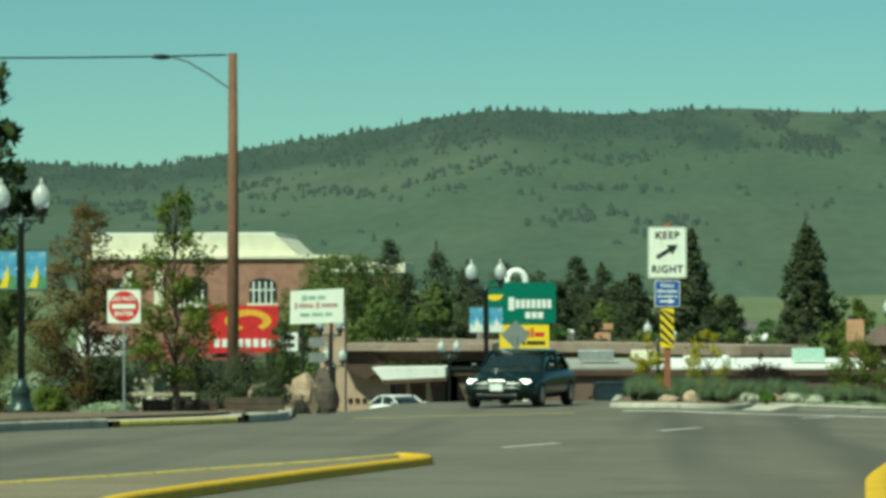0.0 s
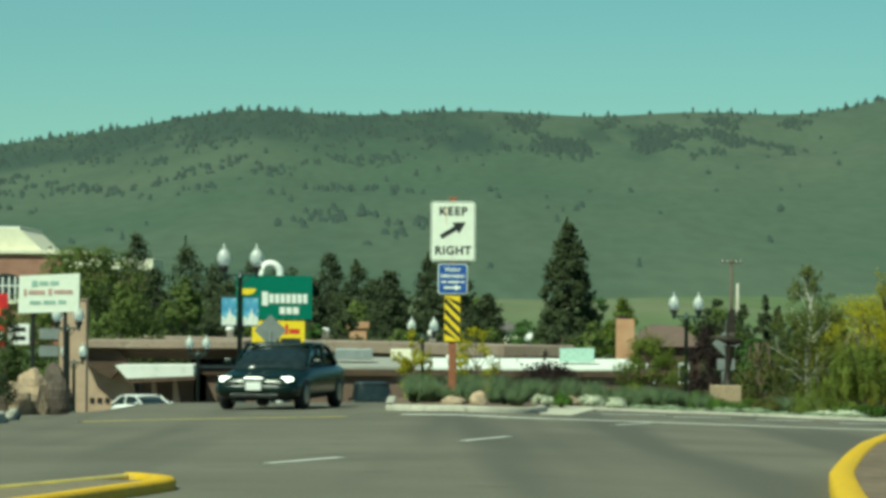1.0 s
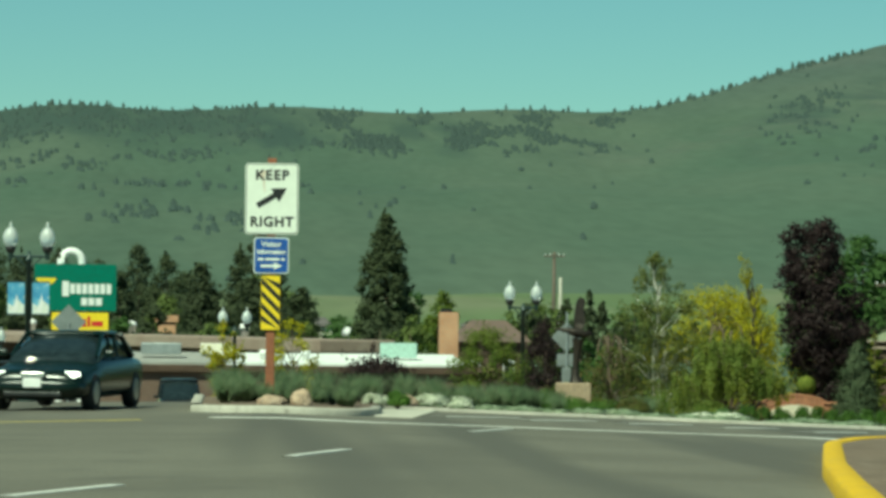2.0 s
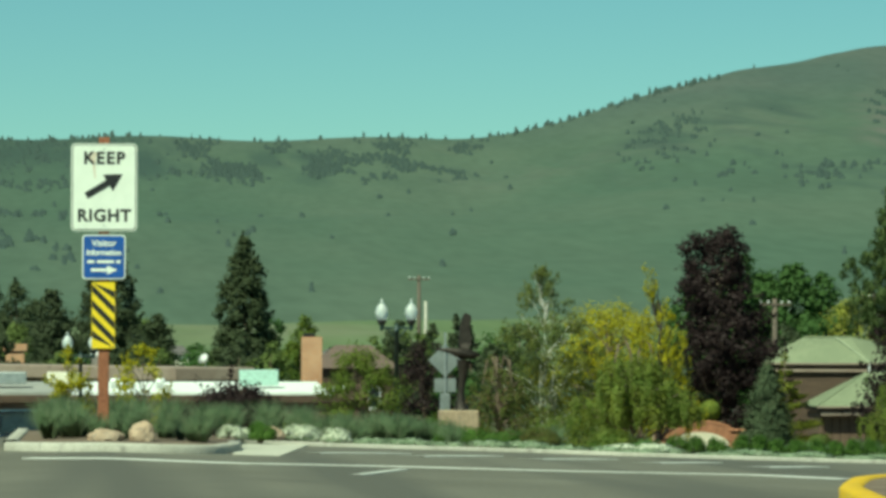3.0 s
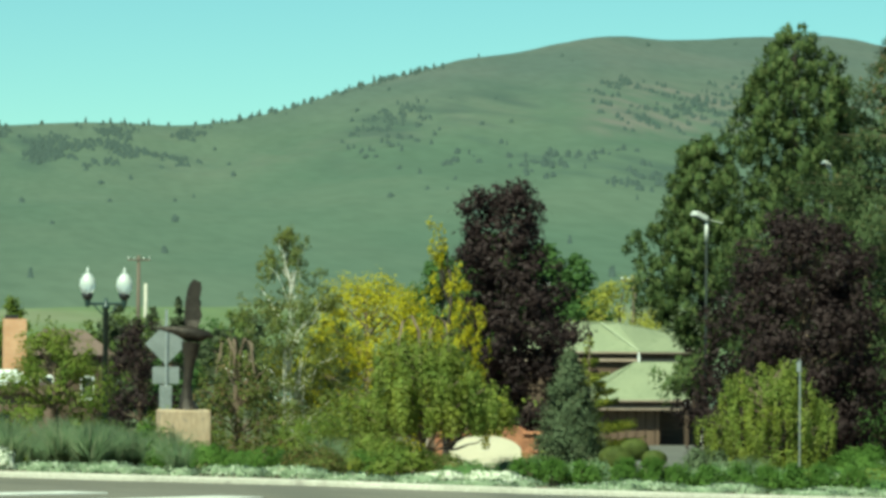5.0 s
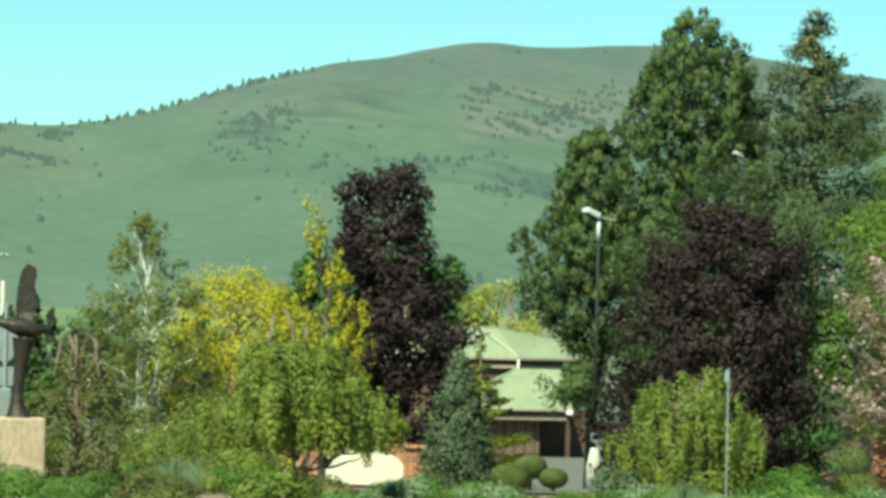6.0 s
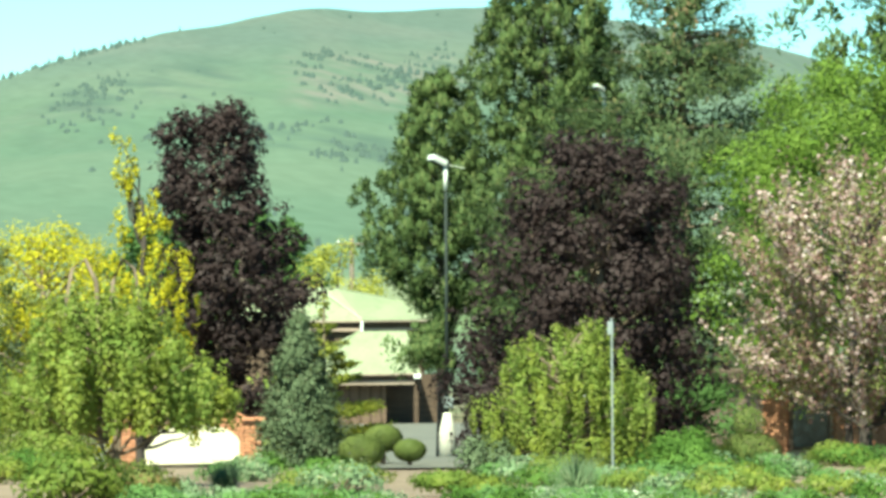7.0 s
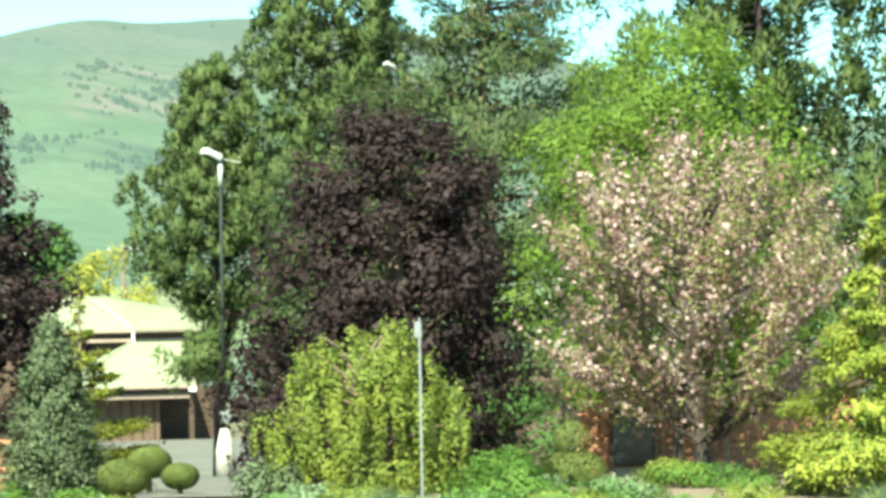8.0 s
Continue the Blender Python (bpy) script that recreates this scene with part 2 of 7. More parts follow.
def near_ground(x, y):
    x, y = np.asarray(x, float), np.asarray(y, float)
    z = -0.25 - 0.0115 * np.minimum(y, 10) - 0.006 * np.minimum(y + 45, 0) - 0.040 * (np.clip(y, 10, 110) - 10)
    xx = np.clip(x, -30, 40)
    z = z - 0.28 * step(-14, -3, y) * step(-6.5, -9, x) * (1 - step(14, 30, y))        # the side street falls away past the corner
    return z - np.where(xx > 0, 0.034, -0.008) * xx * step(-60, 0, y) * (1 - 0.75 * step(20, 60, y))


def gz(x, y):
    return float(near_ground(x, y))


def ridge(az):
    """Height of the skyline, in degrees above level, by azimuth."""
    return 2.3 + 0.86 * step(-9, -2, az) + 1.45 * step(5.3, 12.6, az) - 1.8 * step(15.2, 26, az) + 0.04 * np.sin(az * 1.7) - 0.12 * np.exp(-((az - 11.3) / 1.0) ** 2) - 0.045 * np.exp(-((az - 7.9) / 0.8) ** 2) + 0.03 * np.exp(-((az + 4.7) / 1.2) ** 2) + 0.06 * np.exp(-((az - 10.4) / 0.6) ** 2)


def bumps(x, y, scale, seed):
    """Smooth random relief, about -1 to 1."""
    rng = np.random.RandomState(seed)
    out, amp = 0.0, 1.0
    for o in range(4):
        for _ in range(4):
            a, p = rng.uniform(0, 2 * np.pi), rng.uniform(0, 2 * np.pi)
            k = 2 * np.pi / scale * 1.9**o * rng.uniform(0.7, 1.3)
            out = out + amp * 0.35 * np.sin(k * (x * np.cos(a) + y * np.sin(a)) + p)
        amp *= 0.5
    return out


def height(x, y):
    near = near_ground(x, y)
    d, az = np.hypot(x, y + 85), np.degrees(np.arctan2(x, y + 85))
    floor = -4.6 + 13 * step(300, 1500, d)
    s = np.clip((d - 1500) / 3100, 0, 1.15)
    top = np.tan(np.radians(ridge(az))) * 4600
    rise = np.where(s < 1, s ** 1.15 * (1 - 0.10 * np.sin(np.pi * s)), 1 - (s - 1) * 1.5)
    rough = bumps(x, y, 900, 5) * 3 * np.sin(np.pi * np.clip(s, 0, 1)) + bumps(x, y, 500, 8) * 3 * step(400, 900, d) * (1 - step(1400, 1900, d))
    far = floor + (top - 8) * rise + rough
    w = step(200, 420, d)
    far = np.where(y + 85 < 0, -0.6, far)
    return near * (1 - w) + far * w


def band(v, a, b, soft):
    """1 between a and b, fading to 0 over soft on either side."""
    return step(a - soft, a + soft, v) * (1 - step(b - soft, b + soft, v))


def hill_polar(X, Y):
    d = np.hypot(X, Y + 85)
    return np.degrees(np.arctan2(X, Y + 85)), (d - 1500) / 3100


def scrub(X, Y):
    """How far dark undergrowth covers the hillside: the wooded shoulder, and thickets on the steep face."""
    az, s = hill_polar(X, Y)
    big, fine = bumps(X, Y * 0.085, 150, 31), bumps(X, Y * 0.085, 48, 32)
    v = 0.95 * step(0.68, 0.86, s + 0.05 * big) * step(2.2, -0.5, az + 0.5 * fine)
    v = v + 0.75 * step(0.0, 0.7, big * 0.6 + fine * 0.5) * band(s, 0.70, 0.93, 0.05) * band(az, 0.4, 6.2, 0.5)
    face = step(-0.2, 0.7, big * 0.6 + fine * 0.5)
    v = v + 0.80 * face * (band(s, 0.56, 0.84, 0.06) * band(az, 8.3, 11.4, 0.5) + band(s, 0.55, 0.80, 0.04) * band(az, 12.2, 14.8, 0.4))
    v = v + 0.80 * face * band(s + 0.07 * (az - 12.2), 0.34, 0.56, 0.06) * band(az, 10.9, 13.8, 0.5)
    return np.clip(v, 0, 1)


def stones(X, Y):
    """Bare grey-tan ground on the steep face."""
    az, s = hill_polar(X, Y)
    big, fine = bumps(X, Y * 0.085, 90, 41), bumps(X, Y * 0.085, 30, 42)
    return (0.62 + 0.25 * np.clip(big + fine, -1, 1)) * (band(s, 0.555, 0.79, 0.04) * band(az, 12.1, 15.0, 0.4) + 0.25 * band(s, 0.62, 0.78, 0.05) * band(az, 5.6, 11.6, 0.6))


def woodland(X, Y):
    """How many trees stand on the hillside, 0 to about 1."""
    az, s = hill_polar(X, Y)
    big, fine = bumps(X, Y * 0.085, 130, 21), bumps(X, Y * 0.085, 45, 22)
    clump = step(0.0, 0.55, 0.6 * big + 0.5 * fine)
    p = 0.004 + 0.20 * step(0.72, 0.88, s + 0.05 * big) * step(1.8, -0.6, az)                        # wooded shoulder
    p = p + 1.5 * clump * band(s, 0.72, 0.955, 0.05) * band(az, 0.2, 6.2, 0.5)                    # clumps under the skyline
    p = p + 0.42 * step(0.0, 0.8, fine) * band(s, 0.44, 0.72, 0.05) * step(1.5, -1.5, az)          # scattered trees below them
    p = p + 0.30 * clump * band(s, 0.19, 0.34, 0.03) * band(az, -1.8, 3.4, 0.6)                    # groups at the foot
    p = p + 0.05 * step(0.975, 0.99, s) * step(6.5, 5.5, az)                                       # single trees on the skyline
    p = p + 0.75 * step(0.972, 0.99, s) * band(az, 6.6, 9.8, 0.5)                                  # the row up the slope
    knot = step(0.0, 0.5, bumps(X, Y * 0.085, 30, 23) + 0.4 * big)
    p = p + 0.60 * knot * band(s, 0.60, 0.86, 0.05) * band(az, 8.3, 9.7, 0.3)                     # thickets on the steep face
    p = p + 0.95 * knot * band(s, 0.575, 0.79, 0.035) * band(az, 12.3, 14.8, 0.25)
    p = p + 0.75 * knot * band(s + 0.07 * (az - 12.2), 0.34, 0.47, 0.05) * band(az, 11.0, 13.7, 0.3)
    p = p + 0.10 * knot * band(s, 0.45, 0.56, 0.04) * band(az, 9.8, 11.2, 0.3)
    return p * (1 - 0.9 * band(az, 6.4, 8.6, 0.5) * step(0.97, 0.93, s))


def lines_of(parts):
    out = []
    for a, b, n in parts:
        out += list(np.linspace(a, b, n, endpoint=False))
    return np.array(out + [parts[-1][1]])


gx = lines_of([(-2600, -1000, 14), (-1000, -120, 60), (-120, -30, 30), (-30, 60, 46), (60, 140, 26), (140, 450, 28), (450, 1080, 84), (1080, 2400, 36), (2400, 3200, 12)])
gy = lines_of([(-500, -100, 20), (-100, 120, 110), (120, 420, 50), (420, 1600, 60), (1600, 4400, 80), (4400, 4950, 26)])
GX, GY = np.meshgrid(gx, gy)
V = np.stack([GX, GY, height(GX, GY)], -1).reshape(-1, 3)
nx, ny = len(gx), len(gy)
I = (np.arange(ny - 1)[:, None] * nx + np.arange(nx - 1)).ravel()
# hill grass, greyed and blued: distance haze is put into these colours
hm, hn, hl, hb = nodes_of("hazed_grassy_hill")
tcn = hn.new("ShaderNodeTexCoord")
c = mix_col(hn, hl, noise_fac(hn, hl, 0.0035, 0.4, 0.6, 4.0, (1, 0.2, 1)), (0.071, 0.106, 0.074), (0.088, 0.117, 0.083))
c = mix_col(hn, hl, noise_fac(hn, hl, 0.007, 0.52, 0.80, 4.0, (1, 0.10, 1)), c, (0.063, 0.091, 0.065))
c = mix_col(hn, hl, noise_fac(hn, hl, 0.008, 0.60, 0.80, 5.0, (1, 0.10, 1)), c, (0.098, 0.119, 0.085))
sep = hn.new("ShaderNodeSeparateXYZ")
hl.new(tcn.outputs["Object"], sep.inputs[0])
# the upper slope bluer still, with more of the haze in its colour
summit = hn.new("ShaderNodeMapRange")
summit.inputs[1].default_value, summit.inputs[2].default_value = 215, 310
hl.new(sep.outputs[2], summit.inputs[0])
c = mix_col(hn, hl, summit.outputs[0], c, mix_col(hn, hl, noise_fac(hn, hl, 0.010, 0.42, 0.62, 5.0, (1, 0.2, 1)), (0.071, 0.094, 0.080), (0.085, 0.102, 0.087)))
meadow_band = [hn.new("ShaderNodeMapRange") for _ in range(2)]
for bnode, (a0, a1) in zip(meadow_band, ((250, 500), (1480, 1240))):
    bnode.inputs[1].default_value, bnode.inputs[2].default_value = a0, a1
    hl.new(sep.outputs[1], bnode.inputs[0])
mm = hn.new("ShaderNodeMath")
mm.operation = "MULTIPLY"
hl.new(meadow_band[0].outputs[0], mm.inputs[0])
hl.new(meadow_band[1].outputs[0], mm.inputs[1])
meadow = mix_col(hn, hl, noise_fac(hn, hl, 0.006, 0.45, 0.55, 2.0, (1, 0.5, 1)), (0.112, 0.150, 0.072), (0.146, 0.162, 0.094))
c = mix_col(hn, hl, mm.outputs[0], c, meadow)
c = mix_col(hn, hl, 0.10, c, mix_col(hn, hl, noise_fac(hn, hl, 0.10, 0.3, 0.7, 4.0, (1, 0.15, 1)), (0, 0, 0), (1, 1, 1)), "SOFT_LIGHT")
hb.inputs["Roughness"].default_value, hb.inputs["Specular IOR Level"].default_value = 0.95, 0.1
for layer, cover, grain, lo, hi in (("scrub", (0.048, 0.072, 0.060), 0.020, 0.26, 0.50), ("stones", (0.138, 0.124, 0.112), 0.055, 0.34, 0.68)):
    at = hn.new("ShaderNodeAttribute")
    at.attribute_name = layer
    broken = hn.new("ShaderNodeMath")
    broken.operation = "MULTIPLY"
    hl.new(at.outputs["Fac"], broken.inputs[0])
    hl.new(noise_fac(hn, hl, grain, lo, hi, 5.0, (1, 0.10, 1)), broken.inputs[1])
    c = mix_col(hn, hl, broken.outputs[0], c, cover)
near = hn.new("ShaderNodeMapRange")              # dry turf and bare earth round the road
near.inputs[1].default_value, near.inputs[2].default_value = 260, 130
hl.new(sep.outputs[1], near.inputs[0])
c = mix_col(hn, hl, near.outputs[0], c, mix_col(hn, hl, noise_fac(hn, hl, 0.09, 0.4, 0.6, 6.0), (0.135, 0.105, 0.065), (0.105, 0.115, 0.052)))
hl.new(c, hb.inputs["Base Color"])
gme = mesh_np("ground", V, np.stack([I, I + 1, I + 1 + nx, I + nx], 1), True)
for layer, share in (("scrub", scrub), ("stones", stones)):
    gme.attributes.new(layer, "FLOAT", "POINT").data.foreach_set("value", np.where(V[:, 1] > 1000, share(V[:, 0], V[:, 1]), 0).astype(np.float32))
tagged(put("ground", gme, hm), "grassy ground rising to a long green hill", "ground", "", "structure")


def sheet(name, inside, material, lift, label, category, x0, x1, y0, y1, st=0.5, thick=0.06):
    """A laid surface that follows the ground, wherever inside(x, y) holds."""
    xs, ys = np.arange(x0, x1 + st, st), np.arange(y0, y1 + st, st)
    X, Y = np.meshgrid(xs, ys)
    k = inside(X[:-1, :-1] + st / 2, Y[:-1, :-1] + st / 2)
    n = len(xs)
    i = (np.arange(len(ys) - 1)[:, None] * n + np.arange(n - 1))[k]
    v = np.stack([X, Y, near_ground(X, Y) + lift], -1).reshape(-1, 3)
    f = np.stack([i, i + 1, i + 1 + n, i + n], 1)
    used, inv = np.unique(f, return_inverse=True)
    return tagged(put(name, mesh_np(name, v[used], inv.reshape(f.shape), True), material), label, category, "", "structure")


def ribbon(name, pts, width, material, lift, label="", high=0.006, parent=None, closed=False, n=60):
    """A strip along a line on the ground: painted marks, and with some height a kerb."""
    p = np.array(pts, float)
    if closed:
        p = np.vstack([p, p[:1]])
    seg = np.r_[0, np.cumsum(np.hypot(*np.diff(p, axis=0).T))]
    s = np.linspace(0, seg[-1], n)
    q = np.stack([np.interp(s, seg, p[:, 0]), np.interp(s, seg, p[:, 1])], 1)
    for _ in range(3):
        q[1:-1] = (q[:-2] + 2 * q[1:-1] + q[2:]) / 4
    d = np.gradient(q, axis=0)
    d /= np.linalg.norm(d, axis=1, keepdims=True) + 1e-9
    nrm = np.stack([-d[:, 1], d[:, 0]], 1) * width / 2
    a, b = q + nrm, q - nrm
    z = near_ground(q[:, 0], q[:, 1])
    rows = []
    bev = min(0.03, high / 3, width / 4)
    inn = (width / 2 - bev) / (width / 2)
    for (side, k, h) in ((1, 1, lift - 0.02), (1, 1, lift + high - bev), (1, inn, lift + high), (-1, inn, lift + high), (-1, 1, lift + high - bev), (-1, 1, lift - 0.02)):
        rows.append(np.column_stack([q + side * k * nrm, z + h]))
    v = np.concatenate(rows)
    f = [(r * n + i, r * n + i + 1, (r + 1) * n + i + 1, (r + 1) * n + i) for r in range(5) for i in range(n - 1)]
    ob = put(name, mesh_np(name, v, f), material, parent, label)
    return ob


# ---- roads and kerbs ----
def edge_x(pts, y):
    p = np.array(pts, float)
    return np.interp(y, p[:, 1], p[:, 0])


def edge_y(pts, x):
    p = np.array(pts, float)
    return np.interp(x, p[:, 0], p[:, 1])


def smooth_line(pts, gap=0.4):
    """A rounded line through the given corners, in even steps."""
    p = np.array(pts, float)
    at = np.r_[0, np.cumsum(np.hypot(*np.diff(p, axis=0).T))]
    s = np.linspace(0, at[-1], int(at[-1] / gap) + 2)
    q = np.stack([np.interp(s, at, p[:, 0]), np.interp(s, at, p[:, 1])], 1)
    for _ in range(4):
        q[1:-1] = (q[:-2] + 2 * q[1:-1] + q[2:]) / 4
    return [tuple(v) for v in q]


LEFT_KERB = smooth_line([(-8.5, -112), (-10.4, -60), (-11.4, -25), (-10.2, -22), (-8.7, -18.9), (-7.7, -16.6), (-7.5, -14.5), (-8.1, -10), (-9.0, 0), (-10.2, 12), (-12, 30), (-15, 70), (-19, 120)])
RIGHT_KERB = smooth_line([(1.0, -112), (1.48, -60), (1.86, -53), (2.36, -47.8), (3.0, -41.8), (3.88, -35.5), (4.84, -29), (6.68, -18), (7.88, -13), (8.82, -10.2), (10.35, -8), (13, -6), (19, -4), (42, 1)])
BED_FRONT = smooth_line([(-1.25, -1.4), (-0.75, -2.4), (0.3, -2.7), (1.45, -2.1), (1.85, 0.8), (2.1, 6.9), (3.5, 7.3), (5.0, 7.4), (7.0, 8.0), (9.0, 7.6), (11, 7.8), (14, 8.6), (20, 11), (42, 17)], 0.3)
BED_LEFT = smooth_line([(-1.25, -1.4), (-1.3, 20), (-1.6, 60), (-3.0, 120)])


def bed_lift(x):
    """How far the planted bed stands above the road: a full kerb on the island, almost level further along."""
    return 0.14 - 0.07 * step(2.2, 5.0, np.asarray(x, float))


def bz(x, y):
    return gz(x, y) + float(bed_lift(x))


def laid(name, xa, xb, ya, yb, nu, nv, material, lift, label, category, across):
    """A surface between two edges, following the ground. across: "x" if the edges are given by y, "y" if by x."""
    u, v = np.linspace(0, 1, nu), np.linspace(0, 1, nv)
    if across == "x":
        Y = np.repeat((ya + (yb - ya) * v)[:, None], nu, 1)
        X = xa(Y) + (xb(Y) - xa(Y)) * u[None] ** 1.5
    else:
        X = np.repeat((xa + (xb - xa) * u)[None], nv, 0)
        Y = ya(X) + (yb(X) - ya(X)) * v[:, None] ** 1.5
    P = np.stack([X, Y, near_ground(X, Y) + (lift(X) if callable(lift) else lift)], -1).reshape(-1, 3)
    i = (np.arange(nv - 1)[:, None] * nu + np.arange(nu - 1)).ravel()
    return tagged(put(name, mesh_np(name, P, np.stack([i, i + 1, i + 1 + nu, i + nu], 1), True), material), label, category, "", "structure")


sheet("road", lambda x, y: (x > -20) & (x < 42), ASPHALT, 0.03, "worn grey asphalt road with faded tyre tracks", "road", -20, 42, -112, 125, 1.0)
laid("planting_bed", -1.25, 42, lambda x: edge_y(BED_FRONT, x), lambda x: 0 * x + 62, 174, 60, SOIL, bed_lift, "brown soil of the planted corner", "planting bed", "y")
laid("verge", lambda y: edge_x(RIGHT_KERB, y), lambda y: 0 * y + 44, -112, 1.0, 50, 240, SOIL, 0.17, "bare brown soil behind the yellow kerb", "verge", "x")
laid("pavement", lambda y: edge_x(LEFT_KERB, y), lambda y: edge_x(LEFT_KERB, y) - 1.2, -112, 30, 8, 200, CONCRETE, 0.15, "pale concrete pavement of the street corner", "pavement", "x")
laid("corner_bed", lambda y: edge_x(LEFT_KERB, y) - 1.1, lambda y: 0 * y - 40, -60, 30, 30, 120, SOIL, 0.2, "gravelly soil bed behind the pavement", "planting bed", "x")


laid("car_park", lambda y: 20.0 + (y - 50) * 0.22, lambda y: 23.4 + (y - 50) * 0.30, 50, 144, 12, 90,
     surf("worn_tarmac", (0.085, 0.082, 0.070), (0.110, 0.106, 0.088), 0.5, 0.9, 0.3, 20), 0.115, "worn grey tarmac of the car park drive", "car park", "x")


def kerb(name, pts, material, label, n=120, width=0.18, high=0.17):
    return tagged(ribbon(name, pts, width, material, 0.03, high=high, n=n), label, "kerb", "", "structure")


def between(line, y0, y1):
    return [p for p in line if y0 <= p[1] <= y1]


kerb("kerb", between(LEFT_KERB, -112, -21.4), CONCRETE, "grey concrete kerb of the street corner", 240)
kerb("kerb", between(LEFT_KERB, -21.3, -17.6), PAINT_YELLOW, "worn yellow-painted concrete kerb", 30, 0.16, 0.12)
kerb("kerb", between(LEFT_KERB, -17.5, 119), CONCRETE, "grey concrete kerb along the side street", 340)
kerb("kerb", RIGHT_KERB, KERB_YELLOW, "bright yellow-painted kerb on the bend", 400, 0.23, 0.16)
kerb("kerb", BED_LEFT[::-1], CONCRETE, "pale concrete kerb beside the traffic island", 300, 0.2, 0.15)
kerb("kerb", [p for p in BED_FRONT if p[0] < 1.95], CONCRETE, "pale concrete kerb round the nose of the island", 60, 0.20, 0.12)
kerb("kerb", [p for p in BED_FRONT if 1.9 < p[0] < 3.75], CONCRETE, "flush concrete edge behind the kerb ramp", 30, 0.2, 0.07)
kerb("kerb", [p for p in BED_FRONT if p[0] > 3.5], CONCRETE, "low concrete kerb in front of the flower bed", 300, 0.2, 0.06)
# dropped kerb with its pale ramp
ramp = bmesh.new()
rv = [ramp.verts.new((x, y, gz(x, y) + up)) for x, y, up in ((1.72, -1.9, 0.036), (2.35, -1.9, 0.036), (3.3, 7.25, 0.050), (2.1, 7.15, 0.050))]
ramp.faces.new(rv)
bmesh.ops.recalc_face_normals(ramp, faces=ramp.faces)
bmesh.ops.solidify(ramp, geom=ramp.faces[:], thickness=0.02)
tagged(part("kerb_ramp", ramp, surf("new_concrete", (0.44, 0.42, 0.34), (0.51, 0.48, 0.39), 2, 0.85, 0.15, 30)), "pale concrete ramp through the kerb", "kerb ramp", "", "structure")
# median with its yellow nose
MEDIAN_NEAR = smooth_line([(-3.4, -75), (-4.1, -62), (-4.37, -56.8), (-4.04, -53.3), (-3.55, -49), (-3.05, -45.2), (-2.70, -43.2), (-3.2, -42.3)], 0.3)
MEDIAN_BACK = smooth_line([(-3.2, -42.3), (-4.62, -47.8), (-5.2, -50.4), (-6.3, -54), (-7.0, -62), (-6.6, -75)], 0.3)
kerb("kerb", MEDIAN_NEAR, KERB_YELLOW, "bright yellow-painted kerb of the median nose", 150, 0.17, 0.10)
kerb("kerb", MEDIAN_BACK, PAINT_YELLOW, "faded yellow kerb along the back of the median", 120, 0.10, 0.09)
laid("median", lambda y: edge_x(MEDIAN_NEAR[:-3], y), lambda y: edge_x(MEDIAN_BACK[::-1], y), -75, -43.3, 10, 60,
     surf("median_tarmac", (0.17, 0.14, 0.09), (0.21, 0.175, 0.115), 0.8, 0.9, 0.3, 20), 0.10, "brownish tarmac top of the median", "median", "x")


def mark(pts, width, material, label, n=12):
    return tagged(ribbon("road_marking", pts, width, material, 0.031, high=0.006, n=n), label, "road marking", "", "structure")


for a, b in (((-2.28, -36.5), (-1.56, -34.2)), ((-0.13, -26.7), (0.54, -23.6)), ((2.65, -11.6), (3.5, -7.9)), ((-4.9, -46.0), (-4.3, -44.3))):
    mark((a, b), 0.13, PAINT_WHITE, "worn white lane dash")
mark([(-0.95, -6.4), (1.4, -7.4), (3.5, -6.4), (5.6, -6.0), (8.3, -4.6), (9.3, -5.6)], 0.32, PAINT_WHITE, "long white stop line across the road", 60)
for a, b in (((2.9, 1.1), (4.4, 3.3)), ((4.4, 1.2), (5.8, 3.5)), ((6.2, 1.9), (7.6, 3.9)), ((7.9, 1.8), (9.2, 3.9)), ((9.4, 1.2), (10.7, 3.2))):
    mark((a, b), 0.45, PAINT_WHITE, "worn white crosswalk bar")
mark([(-6.3, -13.5), (-4.5, -11.0), (-2.0, -8.6)], 0.10, PAINT_YELLOW, "faint yellow edge line", 30)


# ---- plants ----
def unit(v):
    return v / (np.linalg.norm(v, axis=-1, keepdims=True) + 1e-9)


FINE, MANY = 0.74, 1.5             # leaf size and number against the figures below


def leaf_cards(P, size, rng, aspect=0.6, along=None, out=None, loose=0.55, vary=0.45, soft=0.97):
    """One bent four-cornered leaf at each point, facing out of its clump as far as loose allows; corners with their normals,
    which lean towards the clump's own curve by soft."""
    n = len(P)
    u = unit(rng.normal(size=(n, 3))) if along is None else unit(along + rng.normal(size=(n, 3)) * 0.25)
    o = rng.normal(size=(n, 3)) if out is None else unit(out)
    w = o + rng.normal(size=(n, 3)) * (loose * 0.45 if out is not None else 0)
    if along is None:
        u = unit(np.cross(w, u))
    v = unit(np.cross(w, u))
    s = (size * FINE * (1 + vary * rng.uniform(-1, 1, n)))[:, None]
    nn = unit(np.cross(u, v))
    v = np.where((nn * o).sum(1, keepdims=True) < 0, -v, v)
    nn = unit(np.cross(u, v))
    q = np.stack([P - u * s, P - v * s * aspect - nn * s * 0.15, P + u * s, P + v * s * aspect - nn * s * 0.15], 1)
    normal = unit(o * soft + nn * (1 - soft))
    return np.concatenate([q, np.repeat(normal[:, None], 4, 1)], -1).reshape(-1, 6)


def cards_mesh(name, cards):
    me = mesh_np(name, cards[:, :3], np.arange(len(cards)).reshape(-1, 4), True)
    me.attributes.new("custom_normal", "FLOAT_VECTOR", "POINT").data.foreach_set("vector", np.ascontiguousarray(cards[:, 3:], np.float32).ravel())
    return me


